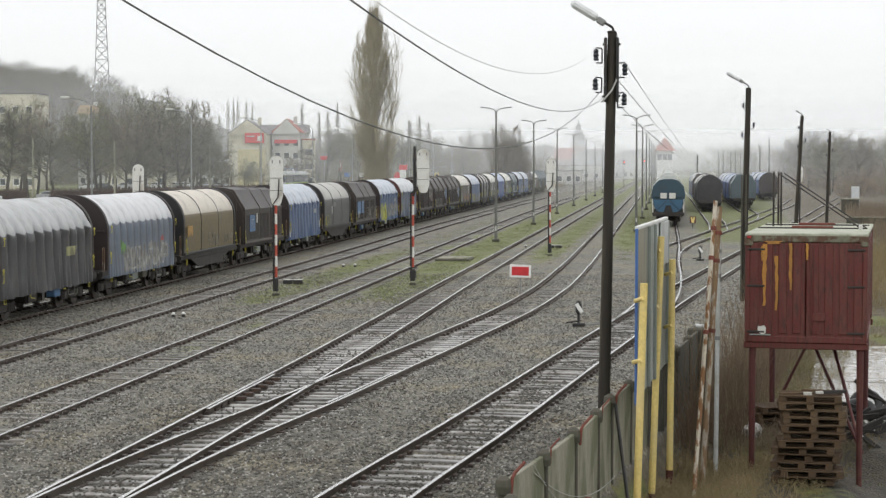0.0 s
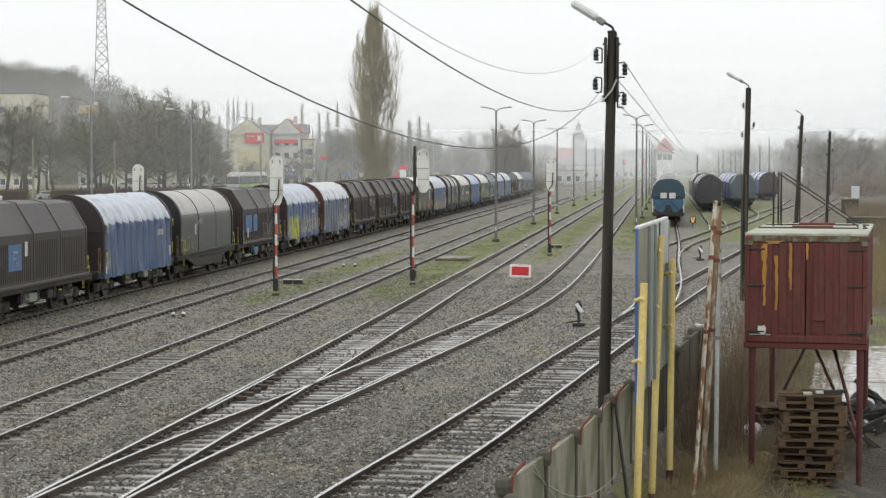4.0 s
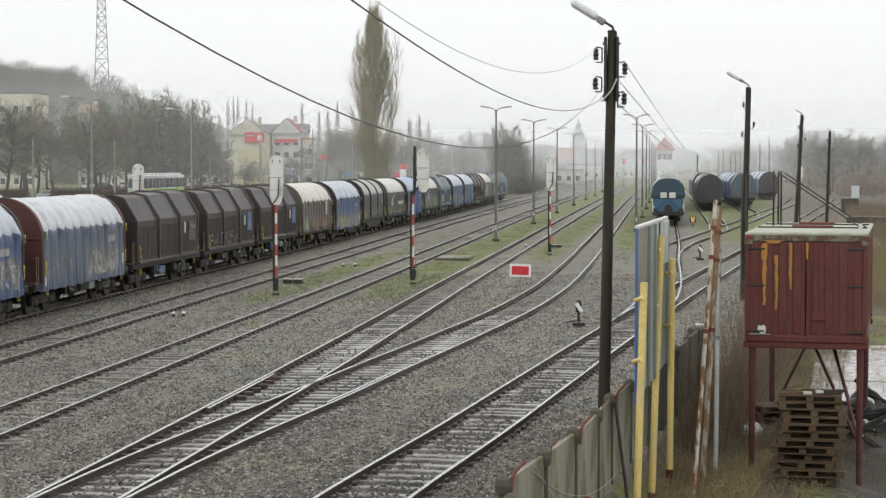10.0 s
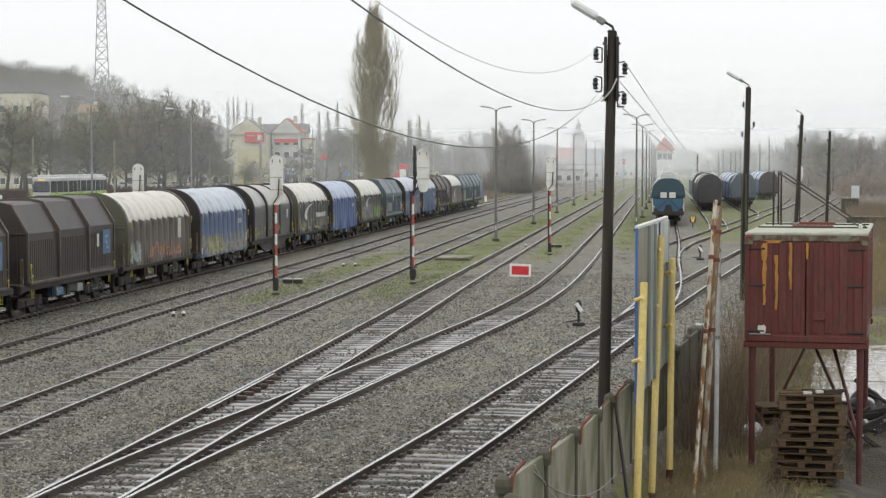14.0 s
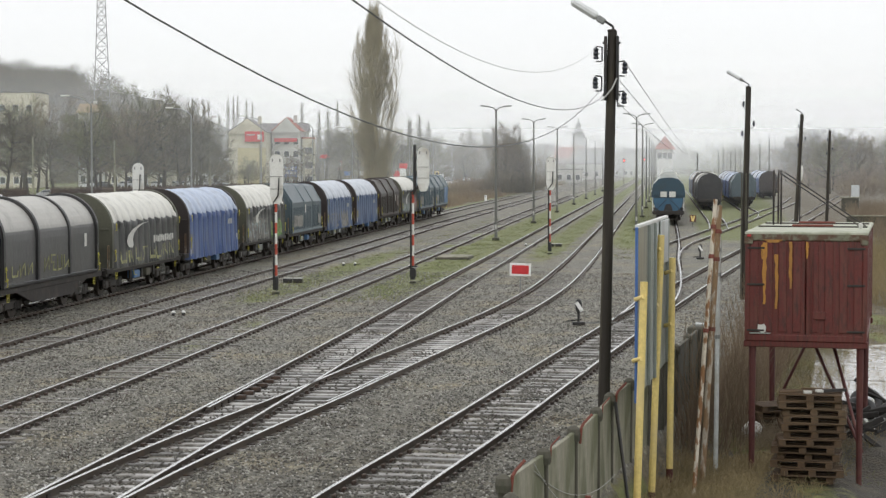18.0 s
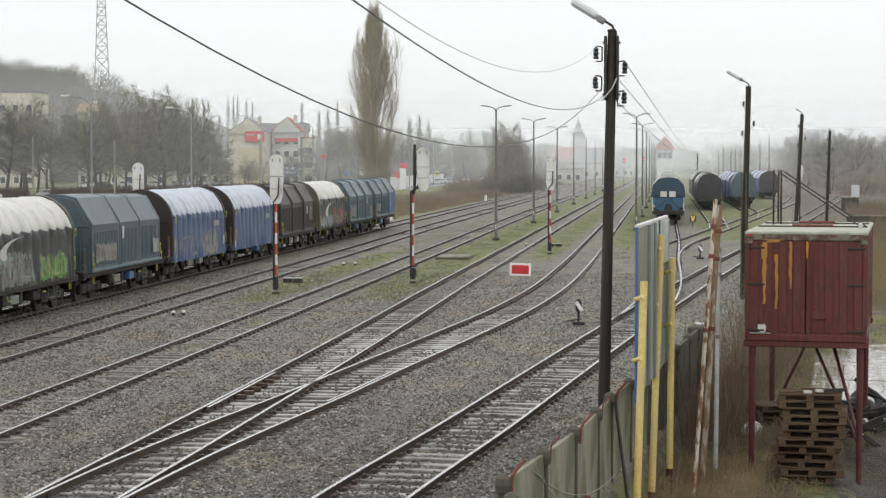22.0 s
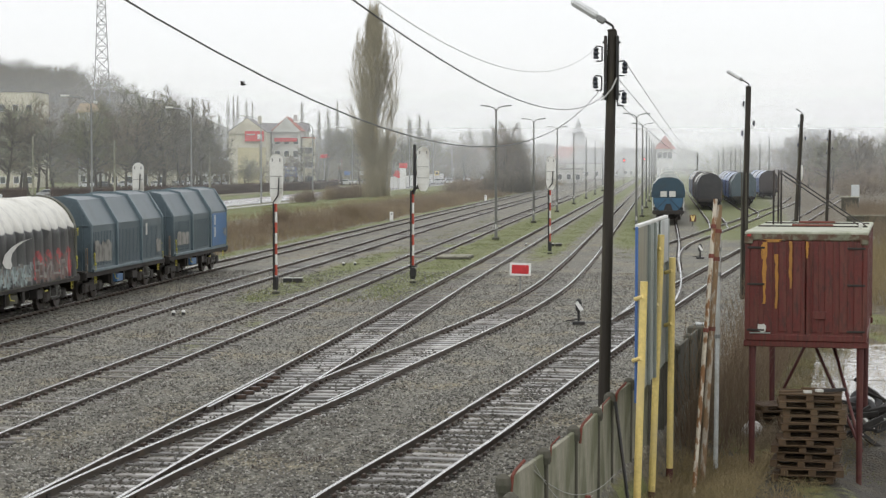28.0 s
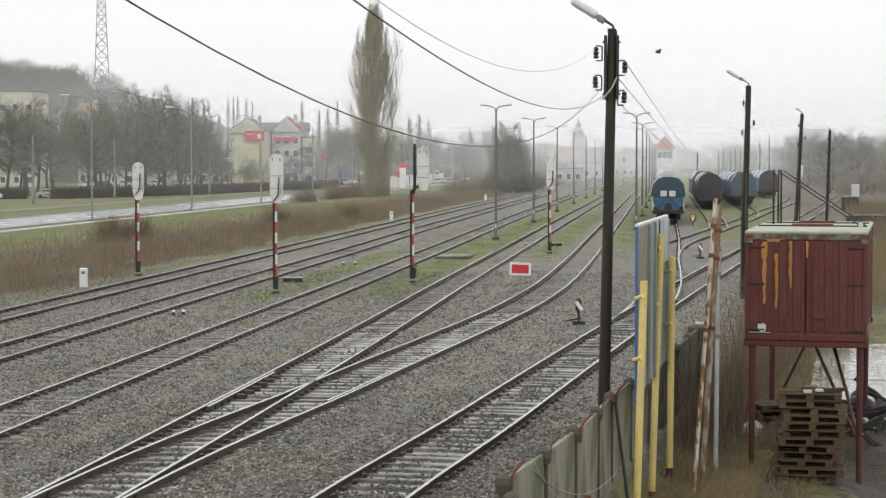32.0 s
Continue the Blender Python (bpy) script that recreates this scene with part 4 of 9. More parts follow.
def paint(key, base, worn=None, rough=0.55):
    if key not in PAINTS:
        PAINTS[key] = surface(key, base, worn, 14, 1.1, rough, 0.0, 0.2, 0.004)
    return PAINTS[key]


def bogie_meshes():
    frame_ = Shape()
    for sx in (-1.0, 1.0):
        frame_.box((sx, 0, 0.62), (0.12, 2.5, 0.16), b=0.03)
        frame_.box((sx, 0, 0.5), (0.16, 0.9, 0.3), b=0.04)
        for sy in (-0.9, 0.9):
            frame_.box((sx, sy, 0.5), (0.2, 0.42, 0.36), b=0.05)
            frame_.rod((sx * 1.02, sy - 0.28, 0.62), (sx * 1.02, sy - 0.28, 0.34), 0.07, n=6)
            frame_.rod((sx * 1.02, sy + 0.28, 0.62), (sx * 1.02, sy + 0.28, 0.34), 0.07, n=6)
    frame_.box((0, 0, 0.68), (2.0, 0.5, 0.22), b=0.03)
    wheel = Shape()
    for sx in (-0.753, 0.753):
        for r, a, z in ((0.46, -0.06, 0.06), (0.49, -0.09, -0.06), (0.2, 0.06, 0.14)):
            sgn = 1 if sx > 0 else -1
            wheel.rod((sx + a * sgn, 0, 0.46), (sx + z * sgn, 0, 0.46), r, r, 16)
    wheel.rod((-0.95, 0, 0.46), (0.95, 0, 0.46), 0.09, 0.09, 8)
    return frame_.mesh("bogie_frame", M_UNDER), wheel.mesh("wheelset", M_WHEEL)


BOGIE, WHEELSET = bogie_meshes()


def underframe_mesh(belly):
    s = Shape()
    for sx in (-1.36, 1.36):
        s.box((sx, 0, 1.06), (0.12, 11.3, 0.2), b=0.02)
        if belly:
            m = Matrix(((0, 0, 1, sx - 0.03), (1, 0, 0, 0), (0, 1, 0, 0), (0, 0, 0, 1)))
            s.plate([(-3.9, 0.98), (-2.2, 0.5), (2.2, 0.5), (3.9, 0.98)], 0.06, m)
    s.box((0, 0, 1.0), (0.6, 11.4, 0.3), b=0.02)
    for y in (-5.55, 5.55):
        s.box((0, y, 1.03), (2.75, 0.22, 0.34), b=0.03)
    for y in (-2.0, 0.0, 2.0):
        s.box((0, y, 0.98), (2.6, 0.16, 0.16))
    s.box((0.75, -1.0, 0.72), (0.7, 1.3, 0.42), b=0.04)
    s.box((-0.7, 1.2, 0.74), (0.6, 1.0, 0.4), b=0.04)
    s.rod((0.9, 0.9, 0.72), (0.9, 2.1, 0.72), 0.2, n=10)
    for y in (-1.9, -0.2, 1.6):
        s.box((1.25, y, 0.78), (0.06, 0.25, 0.5))
    return s.mesh("underframe", M_UNDER)


UNDER = {False: underframe_mesh(False), True: underframe_mesh(True)}


def buffer_mesh():
    s = Shape()
    s.rod((0, 0, 0), (0, 0.3, 0), 0.1, 0.09, 10)
    s.rod((0, 0.3, 0), (0, 0.46, 0), 0.06, 0.06, 8)
    s.rod((0, 0.43, 0), (0, 0.48, 0), 0.22, 0.22, 14)
    return s.mesh("buffer", M_UNDER)


def bracket_mesh():
    """Yellow grab handle and lock lever at a wagon's corner."""
    s = Shape()
    s.tube([(0, 0, 0), (0.05, 0.02, 0), (0.05, 0.02, 0.3), (0, 0, 0.3)], 0.016, 5)
    s.box((0.03, 0.05, 0.4), (0.04, 0.1, 0.14), Matrix.Rotation(0.5, 3, "X"), 0.01)
    return s.mesh("handle", M_YELLOWBITS)


def step_mesh():
    s = Shape()
    s.tube([(0, -0.14, 0), (0, -0.14, -0.36), (0, 0.14, -0.36), (0, 0.14, 0)], 0.015, 5)
    s.tube([(0, -0.14, -0.18), (0, 0.14, -0.18)], 0.015, 5)
    return s.mesh("step", M_YELLOWBITS)


BUFFER, HANDLE, STEP = buffer_mesh(), bracket_mesh(), step_mesh()
GRAB = Shape().tube([(0, -0.1, 0), (0, -0.1, 0.95), (0, 0.1, 0.95), (0, 0.1, 0)], 0.013, 5).mesh("grab_rail", M_RUSTDARK)
HANDWHEEL = Shape().tube([(0, 0.2 * math.cos(k * math.tau / 12), 0.2 * math.sin(k * math.tau / 12)) for k in range(13)], 0.02, 5).tube([(0, -0.2, 0), (0, 0.2, 0)], 0.015, 4).mesh("hand_wheel", M_LAMPGREY)
PLATE = Shape().box((0, 0, 0), (0.012, 0.26, 0.5), b=0.003).mesh("notice_plate", M_LABEL)
COVERS = {}


RIB = Shape().box((0, 0, 0), (0.03, 0.055, 1.35), b=0.01)


def corrugated(y0, y1, grow, mt, parent, name="hood_section"):
    """Folded hood section with shallow upright corrugations pressed into its sides."""
    sec = part(name, shell(folded_profile(grow), y0, y1, 1), mt, parent)
    if mt.name not in COVERS:
        COVERS[mt.name] = RIB.mesh("corrugation", mt)
    for k in range(int((y1 - y0 - 0.5) / 0.2)):
        part("corrugation", COVERS[mt.name], None, sec, at=Matrix.Translation((1.44 + grow, y0 + 0.35 + k * 0.2, 2.05)))


def make_wagon(kind, label, colours, extras=()):
    """A coil wagon. colours: cover, roof or rib, end wall."""
    w = thing("coil_wagon", label, "freight wagon", group="wagons of the passing goods train")
    rng = random.Random(label)
    belly = kind in ("round", "smooth")
    part("underframe", UNDER[belly], None, w)
    for sy in (-3.75, 3.75):
        b = part("bogie", BOGIE, None, w, at=Matrix.Translation((0, sy, 0)))
        for sw in (-0.9, 0.9):
            part("wheelset", WHEELSET, None, b, at=Matrix.Translation((0, sw, 0)))
    for sy, turn in ((5.56, 0), (-5.56, math.pi)):
        for sx in (-0.875, 0.875):
            part("buffer", BUFFER, None, w, at=Matrix.Translation((sx, sy, 1.05)) @ Matrix.Rotation(turn, 4, "Z"))
    cover, second, ends = colours
    lo, hi = {"tarp": (-5.0, 5.0), "round": (-5.4, 5.0), "smooth": (-5.25, 5.0)}.get(kind, (-5.1, 4.8))
    if kind == "tarp":
        dark = ends is ENDGREEN
        mats, marks = [cover], []
        for what, mt, *v in sorted(extras, key=lambda e: ("block", "patch", "bars").index(e[0]) if e[0] in ("block", "patch", "bars") else 3):
            if what in ("block", "patch", "bars"):
                y0, y1, z0, z1 = v[:4]
                mats.append(mt)
                if what == "block":
                    marks.append((len(mats) - 1, filled(rng, y0, y1, z0, z1)))
                elif what == "patch":
                    count = max(2, round((y1 - y0) / 0.62))
                    marks.append((len(mats) - 1, sprayed(rng, y0, y1, z0 + 0.08, z1, count, 0.17, 0.22)))
                else:
                    marks.append((len(mats) - 1, sprayed(rng, y0, y1, z0, z1, v[4], 0.05, 0.12)))
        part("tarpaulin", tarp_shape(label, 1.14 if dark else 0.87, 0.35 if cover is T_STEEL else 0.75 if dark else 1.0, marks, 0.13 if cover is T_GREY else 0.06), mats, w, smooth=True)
        for sy in (-1, 1):
            e = shell(round_profile(0.06, 18), sy * 5.0 - 0.12, sy * 5.0 + 0.12, 1)
            for sx in (-0.55, 0.55):
                part("end_post", Shape().box((sx, sy * 5.13, 2.3), (0.09, 0.05, 2.0), b=0.01), ends, w)
            part("end_beam", Shape().box((0, sy * 5.13, 2.75), (2.7, 0.05, 0.08), b=0.01), ends, w)
            part("end_wall", e, ends, w)
            part("end_platform", Shape().box((0, sy * 5.5, 1.12), (2.6, 0.7, 0.06), b=0.01), M_UNDER, w)
        hem = Shape()
        for sx in (-1.4, 1.4):
            hem.box((sx, 0, 1.13 if dark else 0.92), (0.05, 9.7, 0.1), b=0.01)
        part("hem_bar", hem, ends, w)
    elif belly:
        ribbed = kind == "round"
        cuts = [lo, -1.9, 1.55, hi]
        for i in range(3):
            g = 0.045 if i == 1 and ribbed else 0.012 if i == 1 else 0.0
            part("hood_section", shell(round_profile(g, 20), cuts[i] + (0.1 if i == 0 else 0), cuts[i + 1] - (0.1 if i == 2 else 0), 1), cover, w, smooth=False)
        for y in cuts:
            part("hood_rib", arch_band(round_profile(0.0, 20), y + (0.08 if y == lo else -0.08 if y == hi else 0), 0.2 if ribbed else 0.12 if y in (lo, hi) else 0.035, 0.1 if ribbed else 0.05 if y in (lo, hi) else 0.022), second, w)
        for y in (lo, hi):
            part("end_wall", shell(round_profile(0.05, 18), y - 0.1, y + 0.1, 1), ends, w)
        sill = Shape()
        for sx in (-1.44, 1.44):
            sill.box((sx, (lo + hi) / 2, 1.24), (0.14, hi - lo, 0.12), b=0.02)
        part("sill", sill, second, w)
    else:
        nested = kind == "nested"
        cuts = [lo, -1.35 if nested else -1.85, 1.7 if nested else 1.5, hi]
        grow = (0.1, 0.05, 0.0) if nested else (0.0, 0.05, 0.1)
        for i in range(3):
            corrugated(cuts[i], cuts[i + 1], grow[i], cover, w)
        for i, y in enumerate(cuts):
            g = max(grow[max(0, i - 1)], grow[min(2, i)]) + (0.018 if nested else 0.04)
            part("hood_rib", arch_band(folded_profile(0), y + (0.05 if i == 0 else -0.05 if i == 3 else -0.04 if nested else 0.04), 0.07 if nested else 0.13, g), second, w)
        for sy, y in ((-1, lo), (1, hi)):
            e = shell(folded_profile(0.02), y - 0.08, y + 0.08, 1)
            for k in range(4):
                part("end_post", Shape().box((-1.1 + k * 0.73, y + sy * 0.1, 2.3), (0.06, 0.05, 2.2), b=0.01), ends, w)
            part("end_beam", Shape().box((0, y + sy * 0.1, 2.98), (2.8, 0.06, 0.07), b=0.01), ends, w)
            part("end_wall", e, ends, w)
            part("end_platform", Shape().box((0, y + sy * 0.45, 1.2), (2.6, 0.6, 0.06), b=0.01), M_UNDER, w)
        sill = Shape()
        for sx in (-1.5, 1.5):
            sill.box((sx, (lo + hi) / 2, 1.22), (0.12, hi - lo, 0.12), b=0.02)
        part("sill", sill, second, w)
    # yellow grab irons, levers and steps at the corners
    for y in (lo + 0.12, hi - 0.12):
        part("handle", HANDLE, None, w, at=Matrix.Translation((1.5, y, 1.45)))
        part("handle", HANDLE, None, w, at=Matrix.Translation((1.54, y, 2.7 if kind == "tarp" else 1.25)) @ Matrix.Diagonal((0.9, 1.2, 0.6, 1)))
        part("step", STEP, None, w, at=Matrix.Translation((1.46, y * 0.93, 0.98)) @ Matrix.Diagonal((1, 0.7, 0.75, 1)))
    part("grab_rail", GRAB, None, w, at=Matrix.Translation((1.36, lo - 0.3, 1.15)))
    part("hand_wheel", HANDWHEEL, None, w, at=Matrix.Translation((1.4, rng.uniform(2.6, 3.4), 0.7)))
    if not belly:
        for k, (y, wy) in enumerate(((rng.uniform(-1.6, -0.9), 0.8), (rng.uniform(0.4, 1.3), 0.6))):
            part("brake_box", Shape().box((1.2, y, 0.72), (0.35, wy, 0.32), b=0.03), rng.choice((M_PANELGREY, M_BLUEPANEL, M_UNDER, M_CONCRETE_DARK)), w)
        part("air_tank", Shape().rod((1.0, -0.4, 0.62), (1.0, 0.3, 0.62), 0.16, n=12), rng.choice((M_UNDER, M_LAMPGREY)), w)
        part("lever", Shape().tube([(1.42, -2.0, 0.95), (1.46, -2.0, 0.75), (1.46, -1.6, 0.7)], 0.016, 5), M_YELLOWBITS, w)
        part("lever", Shape().box((1.44, 1.7, 0.82), (0.03, 0.3, 0.05), b=0.005), M_YELLOWBITS, w)
        part("foot_rail", Shape().tube([(1.4, 2.2, 0.95), (1.42, 2.2, 0.55), (1.42, 2.9, 0.55), (1.4, 2.9, 0.95)], 0.016, 5), M_LAMPGREY, w)
    face = 1.475 if kind == "tarp" else 1.56
    for what, mt, *v in extras:
        if what == "bars" and kind != "tarp":
            for stroke, x in strokes(rng, *v):
                part("painted_stroke", stroke, mt, w, at=Matrix.Translation((x - 0.004, 0, 0)))
        elif what == "patch" and kind != "tarp":
            part("painted_patch", block_patch(rng, *v), mt, w, "sprayed patch of colour")
        elif what == "crescent":
            part("crescent_mark", crescent(*v), mt, w, "white crescent mark", at=Matrix.Translation((-0.045, 0, 0)))
        elif what == "lettering":
            y0, y1, z, h = v
            n = int((y1 - y0) / 0.3)
            for k in range(n):
                part("lettering", Shape().box((face, y0 + (k + 0.5) * (y1 - y0) / n, z + 0.02 * math.sin(k * 2.1)), (0.014, 0.2, h * (0.82 + 0.18 * (k % 3 == 0))), b=0.004), mt, w)
        elif what == "panel":
            y, z, wy, wz = v
            part("notice_panel", Shape().box((face, y, z), (0.02, wy, wz), b=0.004), mt, w)
        elif what == "plate":
            y, z = v
            part("notice_plate", PLATE, None, w, at=Matrix.Translation((face + 0.005, y, z)))
    return w


BROWN = paint("brown_hood_paint", (0.042, 0.034, 0.029), (0.028, 0.024, 0.021), 0.5)
BROWNRIB = paint("brown_rib_paint", (0.074, 0.059, 0.051), (0.042, 0.034, 0.03), 0.5)
TEAL = paint("teal_hood_paint", (0.084, 0.114, 0.13), (0.062, 0.086, 0.098), 0.42)
TEALRIB = paint("teal_rib_paint", (0.12, 0.165, 0.185), (0.085, 0.12, 0.135), 0.42)
TEALBLUE = paint("brighter_blue_panel_paint", (0.045, 0.14, 0.31), (0.05, 0.12, 0.25), 0.42)
ENDDARK = paint("dark_end_wall_paint", (0.026, 0.019, 0.018), (0.04, 0.026, 0.023), 0.6)
ENDRED = paint("oxide_end_wall_paint", (0.075, 0.026, 0.02), (0.045, 0.022, 0.02), 0.6)
ENDGREEN = paint("olive_end_wall_paint", (0.085, 0.085, 0.06), (0.06, 0.06, 0.045), 0.6)
ENDBLACK = paint("black_rib_paint", (0.022, 0.022, 0.023), (0.04, 0.037, 0.035), 0.5)
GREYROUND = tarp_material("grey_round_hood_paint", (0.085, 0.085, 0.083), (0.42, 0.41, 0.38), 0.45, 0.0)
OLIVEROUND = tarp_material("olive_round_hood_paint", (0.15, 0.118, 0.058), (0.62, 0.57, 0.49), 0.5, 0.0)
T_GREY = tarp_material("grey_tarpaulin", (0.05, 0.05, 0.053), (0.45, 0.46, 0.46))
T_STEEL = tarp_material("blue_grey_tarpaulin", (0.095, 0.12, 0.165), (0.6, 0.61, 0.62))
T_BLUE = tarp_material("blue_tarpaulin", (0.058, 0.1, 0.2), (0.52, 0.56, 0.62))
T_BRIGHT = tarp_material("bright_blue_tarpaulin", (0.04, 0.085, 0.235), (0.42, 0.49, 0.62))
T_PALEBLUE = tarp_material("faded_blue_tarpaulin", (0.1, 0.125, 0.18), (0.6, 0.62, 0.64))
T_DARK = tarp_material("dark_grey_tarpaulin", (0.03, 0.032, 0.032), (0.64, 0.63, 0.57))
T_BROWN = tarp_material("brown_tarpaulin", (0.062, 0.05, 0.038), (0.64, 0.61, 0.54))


def spray(key, base):
    """Thin sprayed paint, uneven, with the ground showing through."""
    return surface(key, base, shade(base, 0.45), 12, 2.6, 0.5, wear=(0.47, 0.6), stretch=(1, 1, 0.7))


S_PALE = spray("pale_spray", (0.4, 0.4, 0.38))
S_GREY = spray("grey_spray", (0.26, 0.25, 0.225))
S_YELLOW = spray("yellow_spray", (0.46, 0.47, 0.06))
S_GREEN = spray("green_spray", (0.13, 0.3, 0.06))
S_OLIVE = spray("olive_spray", (0.36, 0.36, 0.17))
S_PINK = spray("pink_spray", (0.5, 0.2, 0.17))
S_RED = spray("red_spray", (0.4, 0.05, 0.05))
S_AQUA = spray("aqua_spray", (0.3, 0.37, 0.36))
S_BROWN = spray("brown_spray", (0.15, 0.1, 0.085))
S_ORANGE = spray("orange_spray", (0.42, 0.24, 0.06))

